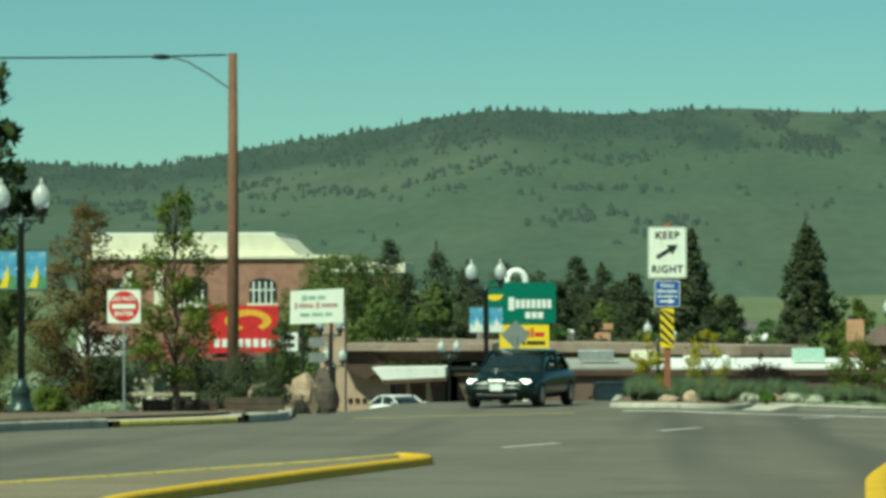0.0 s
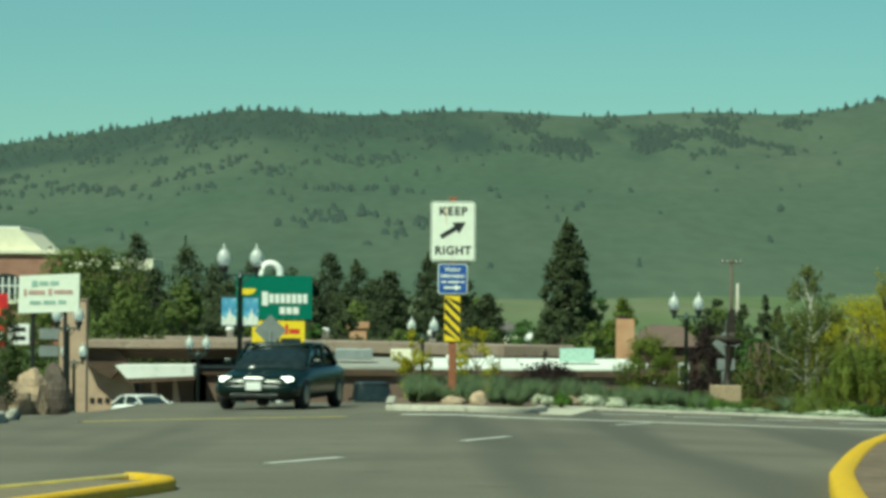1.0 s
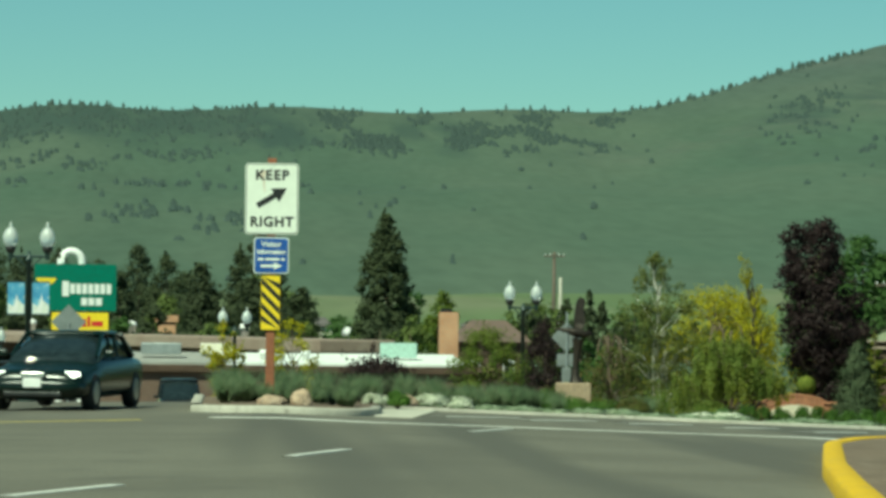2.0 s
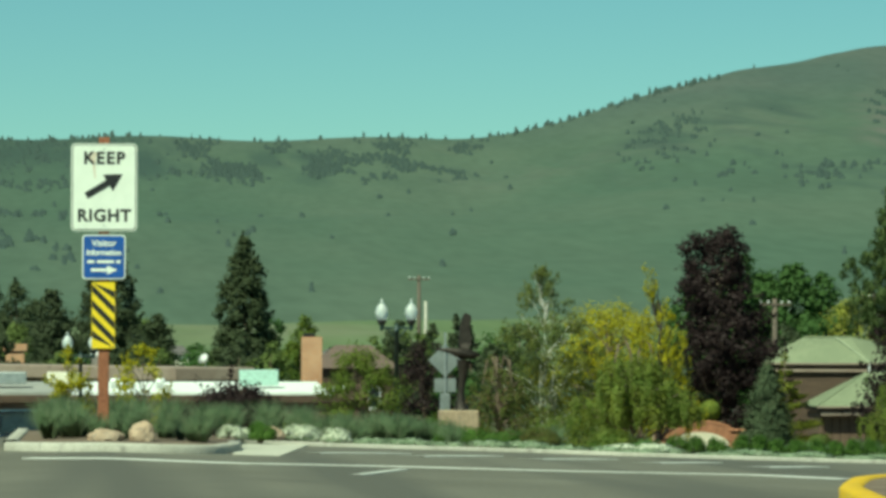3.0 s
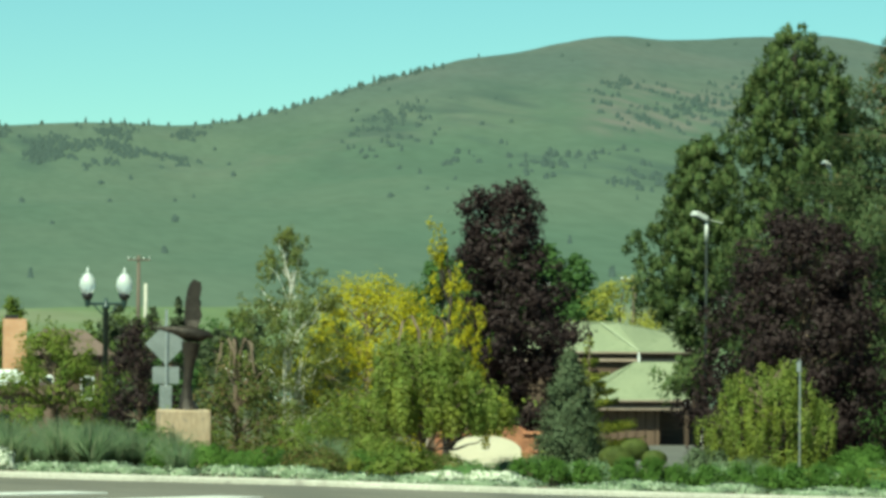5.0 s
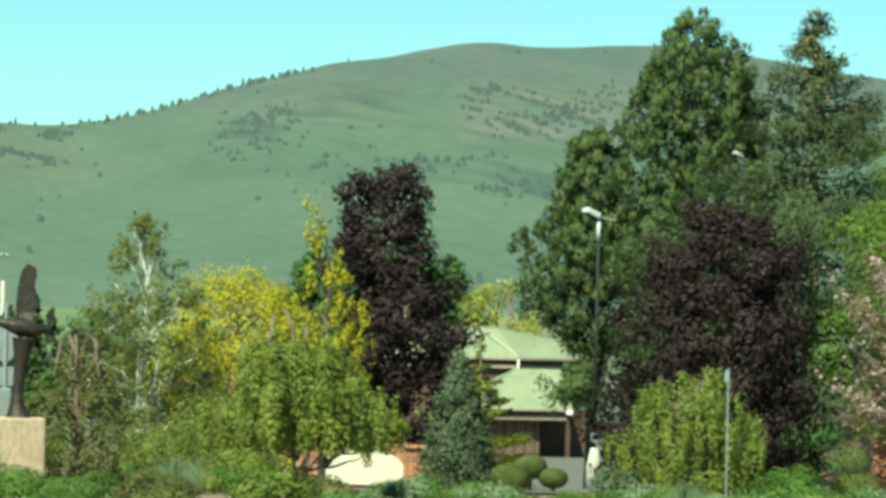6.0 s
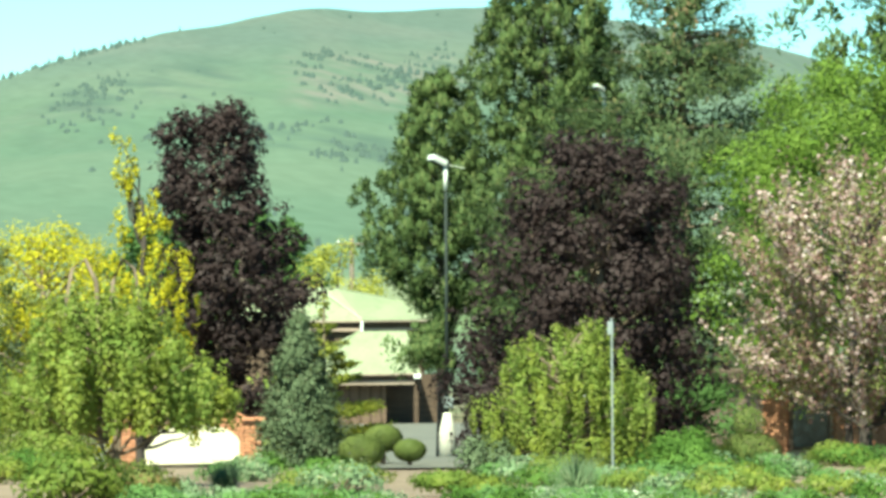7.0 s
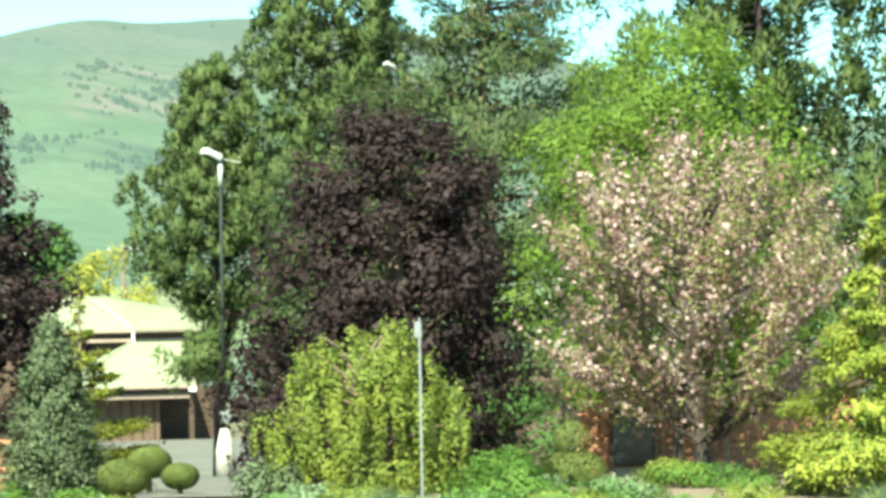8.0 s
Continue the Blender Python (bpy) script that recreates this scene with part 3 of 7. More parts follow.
def tubes(name, limbs, sides=6):
    """Tapered limbs: each a list of (point, radius)."""
    V, Fq, base = [], [], 0
    for limb in limbs:
        pts = np.array([p for p, _ in limb], float)
        rad = np.array([r for _, r in limb], float)
        d = unit(np.gradient(pts, axis=0))
        ref = np.where(np.abs(d[:, 2:3]) > 0.9, [[1.0, 0, 0]], [[0, 0, 1.0]])
        a = unit(np.cross(d, ref))
        b = np.cross(d, a)
        ang = np.arange(sides) * 2 * np.pi / sides
        ring = pts[:, None] + rad[:, None, None] * (np.cos(ang)[None, :, None] * a[:, None] + np.sin(ang)[None, :, None] * b[:, None])
        V.append(ring.reshape(-1, 3))
        for i in range(len(pts) - 1):
            for k in range(sides):
                Fq.append((base + i * sides + k, base + i * sides + (k + 1) % sides, base + (i + 1) * sides + (k + 1) % sides, base + (i + 1) * sides + k))
        base += len(pts) * sides
    return mesh_np(name, np.concatenate(V), Fq, True)


def bend(a, b, r1, r2, rng, sag=0.0, n=6, wob=0.04):
    a, b = np.array(a, float), np.array(b, float)
    t = np.linspace(0, 1, n)[:, None]
    p = a + (b - a) * t + rng.normal(size=(n, 3)) * wob * np.linalg.norm(b - a) * np.sin(np.pi * t)
    p[:, 2] += sag * np.sin(np.pi * t[:, 0])
    return [(p[i], r1 + (r2 - r1) * i / (n - 1)) for i in range(n)]


def tree(name, x, y, label, category, limbs, cards, leaf, bark, z=None, group="", crown="crown"):
    ob = thing(name, x, y, gz(x, y) if z is None else z, label, category, group)
    if limbs:
        put("trunk", tubes("trunk", limbs), bark, ob)
    put(crown, cards_mesh(crown, cards), leaf, ob)
    return ob


def broadleaf(name, x, y, h, w, label, leaf, seed, clear=0.2, n=9000, size=0.06, clumps=90, shape="egg", bark=None, trunk=0.05, spread=0.30, z=None, category="tree", multi=1, fill=0.5, loose=0.6, spikes=0, shoots=0.0, bloom=None, hang=0.0, bare=0):
    """A leafy tree of height h and width w: clumps of leaves at the ends of limbs, with gaps between them.
    shape: a name, or rows of (share of the height, share of the half width, shift of the middle)."""
    rng = np.random.RandomState(seed)
    n = int(n * MANY)
    t = rng.uniform(0, 1, clumps) ** 0.9
    shift = 0 * t
    if isinstance(shape, str):
        prof = {"egg": np.sin(np.pi * np.clip(t * 0.88 + 0.10, 0, 1)) ** 0.75, "cone": 1.03 - t,
                "vase": (0.35 + 0.65 * np.sin(np.pi * np.clip(t * 0.75 + 0.2, 0, 1))), "dome": np.sqrt(np.clip(1 - (t * 0.97) ** 2, 0.02, 1))}[shape]
    else:
        rows = np.array(shape, float)
        prof, shift = np.interp(t, rows[:, 0], rows[:, 1]), np.interp(t, rows[:, 0], rows[:, 2]) * w / 2
    az = rng.uniform(0, 2 * np.pi, clumps)
    sc = spread * w / 2 * rng.uniform(0.55, 1.25, clumps) * (0.5 + 0.5 * prof)
    rr = np.maximum(prof * w / 2 - sc * 0.30, 0.02) * np.sqrt(rng.uniform(fill ** 2, 1, clumps)) * rng.uniform(0.8, 1.12, clumps)
    C = np.stack([rr * np.cos(az) + shift, rr * np.sin(az), h * (clear + (1 - clear) * t) - sc * 0.5], 1)
    k = rng.choice(clumps, n, p=sc ** 2 / (sc ** 2).sum())
    d = unit(rng.normal(size=(n, 3)))
    lump = 1 + 0.35 * np.sin(d[:, 0] * 5 + k) * np.sin(d[:, 2] * 6 + 2 * k)
    P = C[k] + d * (rng.uniform(0.25, 1, n) ** 0.4 * lump)[:, None] * sc[k][:, None] * [1, 1, 0.8]
    if shoots:                                  # clumps drawn out into upright sprays that fan from the trunk
        away = unit(C - [0, 0, h * 0.1])
        P = P + away[k] * (rng.normal(size=n) * sc[k] * shoots)[:, None] - (d * 0.45) * sc[k][:, None]
    if hang:                                    # clumps that trail downwards in streaks
        strand = rng.randint(0, 3, n)
        jig = rng.normal(size=(clumps, 3, 3)) * [0.55, 0.55, 0.3]
        length = rng.uniform(0.5, 1.5, (clumps, 3))
        drop = rng.uniform(0, 1, n) ** 1.3
        P = C[k] + (d * [0.30, 0.30, 0.35] * (1.1 - 0.6 * drop)[:, None] + jig[k, strand]) * sc[k][:, None] - np.stack([0 * drop, 0 * drop, drop * length[k, strand] * sc[k] * hang * 1.6], 1)
        P[:, 2] = np.maximum(P[:, 2], h * clear * rng.uniform(0.8, 1.25, n))
    mid = np.array([0, 0, h * (clear + (1 - clear) * 0.45)])
    out = d + 0.5 * unit(C[k] - mid) + [0, 0, 0.35]
    if spikes:                                  # single shoots that stand out of the outline
        m = spikes * 14
        j = rng.choice(clumps, spikes)
        dirs = unit(C[j] - mid + rng.normal(size=(spikes, 3)) * 0.3 + [0, 0, 1.0])
        s = rng.uniform(0, 1, m)
        jj = np.repeat(np.arange(spikes), 14)
        P = np.vstack([P, C[j][jj] + dirs[jj] * (sc[j][jj] * (0.8 + 0.9 * s))[:, None] + rng.normal(size=(m, 3)) * 0.03])
        out = np.vstack([out, rng.normal(size=(m, 3))])
    cards = leaf_cards(P, size, rng, out=out, loose=loose)
    limbs = []
    r0 = trunk * w / 2 + 0.03
    for q in range(multi):
        lean = rng.normal(size=2) * 0.05 * h * (multi > 1)
        limbs.append(bend((rng.normal() * 0.1 * (multi > 1), rng.normal() * 0.1 * (multi > 1), -0.1), (lean[0], lean[1], h * (0.8 if multi == 1 else rng.uniform(0.45, 0.62))), r0, r0 * 0.25, rng, n=8, wob=0.015))
    for i in rng.choice(clumps, min(clumps, 45 if y < 110 else 8), replace=False):
        f = max(0.12, min(0.8, C[i, 2] / h - 0.18))
        limbs.append(bend((0, 0, h * f), C[i], r0 * 0.4 * (1 - f * 0.6), 0.008, rng, sag=0.05 * h * rng.uniform(-0.3, 0.6)))
    for i in range(bare):                       # leafless stems that arch above the crown
        a = 0.4 + i * 2.6
        e = np.array([np.cos(a), 0.4 * np.sin(a)]) * w * 0.17
        limbs.append([((e[0] * 0.1, e[1] * 0.1, h * 0.6), 0.030), ((e[0] * 0.2, e[1] * 0.2, h * 0.98), 0.028), ((e[0] * 0.45, e[1] * 0.45, h * 1.08), 0.026), ((e[0] * 0.75, e[1] * 0.75, h * 1.04), 0.022), ((e[0], e[1], h * 0.80), 0.015)])
    ob = tree(name, x, y, label, category, limbs, cards, leaf, bark or BARK, z)
    if bloom:
        pick = rng.choice(n, int(n * 0.27), replace=False, p=(lambda q: q / q.sum())(0.15 + (np.sin(k * 1.7) > 0.1)))
        put("blossom", cards_mesh("blossom", leaf_cards(P[pick] + rng.normal(size=(len(pick), 3)) * 0.04, size * 1.15, rng, 0.9, out=out[pick], loose=0.7)), bloom, ob, "pale pink blossom")
    return ob


def pine(name, x, y, h, w, label, leaf, seed, tufts=300, per=40, r=0.42, clear=0.12, size=0.2, shape=((0, 0.5), (0.2, 0.95), (0.5, 0.85), (0.8, 0.5), (1, 0.08)), trunk=0.016, low=None, full=False):
    """A pine: boughs that turn up at the ends and carry upright brush-like tufts of needles.
    shape: rows of (share of the height, share of the half width); low: the middle of a stray low bough; full: plumes fill
    the whole crown instead of standing along open boughs."""
    rng = np.random.RandomState(seed)
    rows = np.array(shape, float)
    boughs = max(24, tufts // 4)
    want = np.linspace(0, 1, 60)
    dens = np.cumsum(np.interp(want, rows[:, 0], rows[:, 1]) + 0.12)
    bt = np.interp((np.arange(boughs) + rng.uniform(0, 1, boughs)) / boughs, (dens - dens[0]) / (dens[-1] - dens[0]), want)
    ba = np.arange(boughs) * 2.4 + rng.normal(size=boughs) * 0.35
    bl = np.interp(bt, rows[:, 0], rows[:, 1]) * w / 2 * rng.uniform(0.68, 1.1, boughs)
    q = rng.choice(boughs, tufts, p=(bl + 0.2) / (bl + 0.2).sum())
    s = rng.uniform(0.03, 1, tufts) ** 0.75
    a = ba[q] + rng.normal(size=tufts) * 0.25
    C = np.stack([s * bl[q] * np.cos(a), s * bl[q] * np.sin(a), h * (clear + (1 - clear) * bt[q]) + bl[q] * (-0.12 * s + 0.26 * s ** 2.5) + rng.normal(size=tufts) * 0.1 - r], 1)
    tip = np.linspace(0.80, 1.0, 9)
    C = np.vstack([C, np.stack([rng.normal(size=9) * 0.10, rng.normal(size=9) * 0.10, h * tip - r * 1.5], 1)])
    C[:, 2] = np.clip(C[:, 2], 0.3, h - r * 1.5)
    if full:
        ct, ca = np.interp(rng.uniform(0, 1, tufts), (dens - dens[0]) / (dens[-1] - dens[0]), want), rng.uniform(0, 2 * np.pi, tufts)
        lump = 1 + 0.16 * np.sin(3 * ca + 9 * ct) + 0.10 * np.sin(5 * ca - 23 * ct)
        cr = np.interp(ct, rows[:, 0], rows[:, 1]) * w / 2 * np.sqrt(rng.uniform(0.12, 1, tufts)) * lump
        C = np.stack([cr * np.cos(ca), cr * np.sin(ca), h * (clear + (1 - clear) * ct) - r], 1)
    if low:
        C = np.vstack([C, np.array(low) + rng.normal(size=(46, 3)) * [0.45, 0.4, 0.36]])
    m = len(C)
    R = r * rng.uniform(0.6, 1.1, m) * (1 - 0.25 * C[:, 2] / h)
    per = int(per * MANY * 1.15)
    n = m * per
    k = np.repeat(np.arange(m), per)
    d = unit(rng.normal(size=(n, 3)) + [0, 0, 0.3])
    tall = rng.uniform(1.05, 1.6, m)
    P = C[k] + d * (R[k] * rng.uniform(0.2, 1.0, n) ** 0.36)[:, None] * np.stack([0 * tall[k] + 1, 0 * tall[k] + 1, tall[k]], 1)
    out = d + 0.3 * unit(C[k] * [1, 1, 0] + 1e-3) + [0, 0, 0.1]
    cards = leaf_cards(P, size, rng, 0.36, along=d * 0.8 + [0, 0, 0.6], out=out, loose=0.5, soft=1.0)
    limbs = [bend((0, 0, -0.1), (0, 0, h * 0.97), trunk * h, 0.02, rng, n=8, wob=0.006)]
    for i in range(boughs):
        zz = h * (clear + (1 - clear) * bt[i]) - r
        c = np.array([np.cos(ba[i]), np.sin(ba[i])]) * bl[i]
        limbs.append([((0, 0, zz), 0.02 + 0.006 * bl[i]), ((c[0] * 0.28, c[1] * 0.28, zz + 0.02 * bl[i]), 0.014), ((c[0] * 0.5, c[1] * 0.5, zz + 0.10 * bl[i]), 0.006)])
    return tree(name, x, y, label, "conifer tree", limbs, cards, leaf, DARK_BARK)


def conifer(name, x, y, h, w, label, leaf, seed, n=11000, size=0.11, rows=26, droop=0.25, clear=0.06, tuft=0.16, power=0.85, aspect=0.35, bark=None, z=None, category="conifer tree", per=7, jag=0.3, up=0.0, twig=True, most=99.0, hung=0.4, cones=0):
    """A conifer: whorls of boughs, each a row of needle tufts."""
    rng = np.random.RandomState(seed)
    n = int(n * MANY)
    limbs = [bend((0, 0, -0.1), (0, 0, h * 0.99), 0.018 * h + 0.02, 0.012, rng, n=8, wob=0.004)]
    P, A = [], []
    spec = []
    for i in range(rows):
        f = (i + rng.uniform(-0.3, 0.3)) / rows
        zc = h * (clear + (1 - clear) * np.clip(f, 0, 0.995))
        for j in range(per):
            L = min(most, w / 2 * (1 - np.clip(f, 0, 1)) ** power) * rng.uniform(1 - jag, 1 + jag * 0.35) + 0.006 * w
            spec.append((zc + rng.uniform(-0.5, 0.5) * h / rows, rng.uniform(0, 2 * np.pi), L))
    tot = sum(s[2] for s in spec)
    for zc, a, L in spec:
        m = max(6, int(n * L / tot))
        s = np.sqrt(rng.uniform(0.02, 1, m))
        d = np.array([np.cos(a), np.sin(a), 0])
        axis = np.stack([s * L * d[0], s * L * d[1], zc - droop * L * s ** 1.3 + (droop * 0.6 + up) * L * s ** 3], 1)
        sp = tuft * L * (1.15 - s * 0.75)[:, None] + 0.006 * h
        side = rng.normal(size=(m, 3)) * sp * [1, 1, 0.5]
        P.append(axis + side)
        A.append(np.repeat(d[None] + [[0, 0, -droop * 0.5 + up]], m, 0) + side / (sp + 1e-6) * 0.5)
        if twig and rng.uniform() < 0.5:
            limbs.append([((0, 0, zc), 0.012 * h * 0.35 + 0.006), (axis[np.argmax(s)] * [0.5, 0.5, 1] + [0, 0, 0.3 * (zc - axis[np.argmax(s), 2])], 0.01), (axis[np.argmax(s)], 0.004)])
    P, A = np.concatenate(P), np.concatenate(A)
    out = unit(P * [1, 1, 0]) + [0, 0, 0.9]
    low = rng.uniform(0, 1, len(P)) < hung                # twigs that hang below the boughs
    A[low] = [0, 0, -1] + 0.5 * rng.normal(size=(low.sum(), 3))
    out[low] = unit(P[low] * [1, 1, 0]) + [0, 0, 0.25] + 0.3 * rng.normal(size=(low.sum(), 3))
    P[low, 2] -= rng.uniform(0, 1.5, low.sum()) * size
    cards = leaf_cards(P, size, rng, aspect, A, out, 0.45)
    ob = tree(name, x, y, label, category, limbs, cards, leaf, bark or BARK, z)
    if cones:                                   # hanging brown cones on the upper boughs
        high = np.nonzero(P[:, 2] > h * 0.68)[0]
        pick = rng.choice(high, min(cones, len(high)), replace=False, p=(lambda q: q / q.sum())((P[high, 2] / h - 0.66) ** 2))
        Q = P[pick] * [1.04, 1.04, 1] + [0, 0, 0.03]
        tagged(put("cone_crop", cards_mesh("cone_crop", leaf_cards(Q, 0.075, rng, 0.5, np.repeat([[0.0, 0, -1]], len(Q), 0), unit(Q * [1, 1, 0]) + [0, 0, 0.4], 0.4)), L_CONE, ob, "brown hanging cones"), kind="stuff")
    return ob


def shrub(name, x, y, h, w, label, leaf, seed, n=2500, size=0.045, category="shrub", z=None, lumps=22, depth=None):
    rng = np.random.RandomState(seed)
    n = int(n * MANY * max(1.0, min(2.4, w * h)))
    a, e = rng.uniform(0, 2 * np.pi, lumps), np.arcsin(rng.uniform(0.0, 0.95, lumps))
    C = np.stack([np.cos(a) * np.cos(e) * w * 0.34, np.sin(a) * np.cos(e) * (depth or w) * 0.34, h * (0.18 + 0.55 * np.sin(e))], 1)
    k = rng.randint(0, lumps, n)
    P = C[k] + unit(rng.normal(size=(n, 3))) * (rng.uniform(0.3, 1, n) ** 0.5)[:, None] * [w * 0.19, w * 0.19, h * 0.26]
    P[:, 2] = np.abs(P[:, 2])
    out = unit(P - [0, 0, h * 0.15]) + unit(P - C[k]) * 0.8 + [0, 0, 0.3]
    limbs = [bend((0, 0, -0.05), C[i], 0.02, 0.006, rng, n=4) for i in range(0, lumps, 3)]
    ob = thing(name, x, y, bz(x, y) - 0.02 if z is None else z, label, category)
    put("stem", tubes("stem", limbs, 5), BARK, ob)
    put("crown", cards_mesh("crown", leaf_cards(P, size, rng, 0.55, out=out)), leaf, ob)
    return ob


DARK_BARK = surf("dark_bark", (0.030, 0.023, 0.020), (0.055, 0.042, 0.035), 4, 0.9, 0.6, 22, None, 0, (1, 1, 0.25))
# the trees behind the corner, nearest the path's end
broadleaf("plum_tree", 19.2, 58.6, 7.25, 3.05, "dark purple-leaved tree, tall and column-shaped", L_PLUM, 11, 0.04, 19000, 0.075, 300,
          ((0, 0.5, 0.30), (0.15, 0.85, 0.38), (0.38, 1.08, 0.34), (0.56, 1.06, 0.08), (0.74, 0.84, -0.14), (0.9, 0.70, -0.22), (1, 0.52, -0.22)), spread=0.24, fill=0.35, spikes=40)
broadleaf("plum_tree", 24.9, 52.5, 6.15, 4.7, "broad dark purple-leaved tree beside the weeping tree", L_PLUM, 112, 0.03, 23000, 0.078, 330,
          ((0, 0.72, -0.10), (0.10, 0.93, -0.17), (0.25, 1.06, -0.22), (0.45, 1.0, -0.08), (0.7, 0.86, 0), (0.88, 0.66, 0.02), (1, 0.42, 0.02)), spread=0.21, fill=0.4, spikes=50)
pine("pine_tree", 38.35, 101.5, 17.0, 6.5, "tall dark green pine with tufted boughs", L_PINE, 13, 1600, 30, 0.34, 0.08, 0.125, ((0, 0.5), (0.12, 0.75), (0.25, 0.95), (0.5, 0.88), (0.7, 0.76), (0.8, 0.70), (0.9, 0.56), (0.96, 0.34), (1, 0.06)), full=True)
pine("pine_tree", 35.35, 103.6, 13.1, 5.3, "dark green pine leaning beside the taller one", L_PINE, 113, 700, 30, 0.34, 0.24, 0.125, ((0, 0.06), (0.15, 0.14), (0.24, 0.4), (0.36, 0.98), (0.55, 0.95), (0.7, 0.66), (0.82, 0.52), (0.93, 0.36), (1, 0.06)), low=(-0.9, -2.0, 3.6), full=True)
conifer("spruce_tree", 33.3, 72.5, 13.25, 20.0, "grey-green spruce with brown cones at its pointed top", L_SPRUCE, 14, 64000, 0.092, 29, 0.55, 0.04, 0.115, 1.22, 0.42, per=9, jag=0.4, up=0.28, most=4.3, hung=0.5, cones=650)
pine("pine_tree", 40.6, 102.5, 15.0, 3.3, "slender pine spire behind the spruce", L_PINE, 15, 420, 26, 0.32, 0.1, 0.12, full=True)
broadleaf("maple_tree", 33.3, 61.5, 8.75, 6.5, "bright yellow-green maple in fresh leaf", L_BRIGHT, 16, 0.22, 36000, 0.062, 280, ((0, 0.75, 0), (0.3, 1.0, 0), (0.6, 0.95, 0), (0.8, 0.75, 0), (0.93, 0.5, -0.05), (1, 0.25, -0.05)), spread=0.21, trunk=0.02, bark=DARK_BARK, fill=0.4, spikes=60, loose=0.5)
broadleaf("blossom_tree", 31.1, 55.0, 5.75, 5.6, "crab apple tree with pink blossom and reddish leaves", L_BLOSSOM, 17, 0.22, 24000, 0.050, 190, ((0, 0.50, 0), (0.15, 0.85, 0), (0.4, 1.02, 0), (0.65, 0.96, 0.02), (0.88, 0.68, 0.05), (1, 0.40, 0.08)), spread=0.18, trunk=0.04, fill=0.40, loose=0.5, spikes=220, shoots=0.9, bloom=L_PINK, multi=1, bark=DARK_BARK)
conifer("cedar_tree", 30.0, 45.5, 4.75, 5.3, "golden-green weeping cedar with drooping sprays", L_CEDAR, 18, 22000, 0.065, 13, 0.75, 0.0, 0.17, 1.55, 0.5, per=7, jag=0.35)
pine("pine_tree", 49.6, 95.0, 19.5, 12.4, "tall pine with open spreading boughs", L_PINE, 19, 500, 64, 0.72, 0.05, 0.17, ((0, 0.7), (0.3, 1.0), (0.7, 0.9), (0.9, 0.7), (1, 0.35)))
pine("pine_tree", 57.5, 99.0, 14.0, 9.0, "lower pine beside the open one", L_PINE, 119, 240, 36, 0.66, 0.05, 0.2)
broadleaf("weeping_tree", 21.72, 44.0, 2.72, 2.8, "weeping birch-like tree with hanging light green strands", L_WEEP, 20, 0.03, 19000, 0.042, 120, ((0, 0.95, 0), (0.3, 1.0, 0), (0.6, 0.9, 0.03), (0.85, 0.62, 0.05), (1, 0.35, 0.05)), spread=0.24, fill=0.5, hang=1.2, category="weeping tree", spikes=10)
broadleaf("weeping_tree", 12.05, 30.0, 2.6, 2.95, "green weeping tree arching over the flower bed", L_WEEP, 21, 0.40, 19000, 0.041, 130, ((0, 0.95, 0.0), (0.3, 1.0, 0.0), (0.6, 0.78, -0.02), (0.85, 0.5, -0.05), (1, 0.28, -0.05)), spread=0.22, fill=0.4, hang=1.35, bare=2, category="weeping tree", spikes=20, trunk=0.03, multi=2)
broadleaf("weeping_tree", 9.95, 38.5, 2.40, 2.35, "low weeping tree with bare arching stems beside the statue", L_OLIVE, 22, 0.10, 5000, 0.045, 80, "dome", spread=0.27, fill=0.4, hang=1.0, bare=6, category="weeping tree")
broadleaf("birch_tree", 13.9, 60.5, 6.1, 3.7, "young white-barked birch with sparse small leaves", L_BIRCH, 23, 0.14, 12000, 0.046, 230, ((0, 0.5, 0), (0.2, 0.90, 0.05), (0.45, 1.0, 0.05), (0.65, 0.80, 0.03), (0.8, 0.52, -0.02), (0.92, 0.26, -0.05), (1, 0.08, -0.06)), bark=BIRCH_BARK, trunk=0.004, spread=0.15, multi=6, fill=0.1, loose=1.0, spikes=60)
broadleaf("laburnum_tree", 16.4, 64.0, 5.15, 5.8, "yellow-flowering tree behind the birch", L_YELLOW, 24, 0.15, 16000, 0.055, 150, "dome", spread=0.24, spikes=10)
broadleaf("yellow_tree", 13.9, 38.0, 5.0, 2.0, "slender sparse tree with bright yellow leaves", L_YELLOW, 25, 0.15, 5200, 0.034, 80, ((0, 0.9, 0.2), (0.5, 0.8, 0.1), (0.75, 0.45, -0.1), (0.85, 0.15, -0.25), (1, 0.06, -0.25)), spread=0.26, fill=0.1, hang=0.6, loose=1.0, spikes=24, bark=DARK_BARK)
conifer("dwarf_spruce", 19.7, 54.2, 3.0, 1.8, "dense grey-green dwarf spruce, cone-shaped", L_BLUE, 26, 15000, 0.05, 30, 0.12, 0.0, 0.30, 0.62, 0.5, per=10, jag=0.12)
conifer("layered_cedar", 20.62, 56.3, 3.42, 3.3, "small cedar with flat yellow-green layers", L_GOLD, 27, 13000, 0.05, 9, 0.14, 0.02, 0.10, 1.35, 0.5, per=8, jag=0.5, up=0.1, hung=0.25, twig=False)
broadleaf("apple_tree", 6.65, 40.0, 2.75, 2.55, "small green tree beside the street lamp", L_GREEN, 28, 0.0, 9500, 0.045, 90, ((0, 0.95, 0.1), (0.4, 1, 0.08), (0.75, 0.75, 0), (1, 0.4, -0.1)), spread=0.28, spikes=20)
broadleaf("plum_tree", 10.7, 66.0, 4.0, 2.9, "small purple-leaved tree behind the warning sign", L_PLUM, 29, 0.0, 6000, 0.06, 70, "dome", spread=0.3)
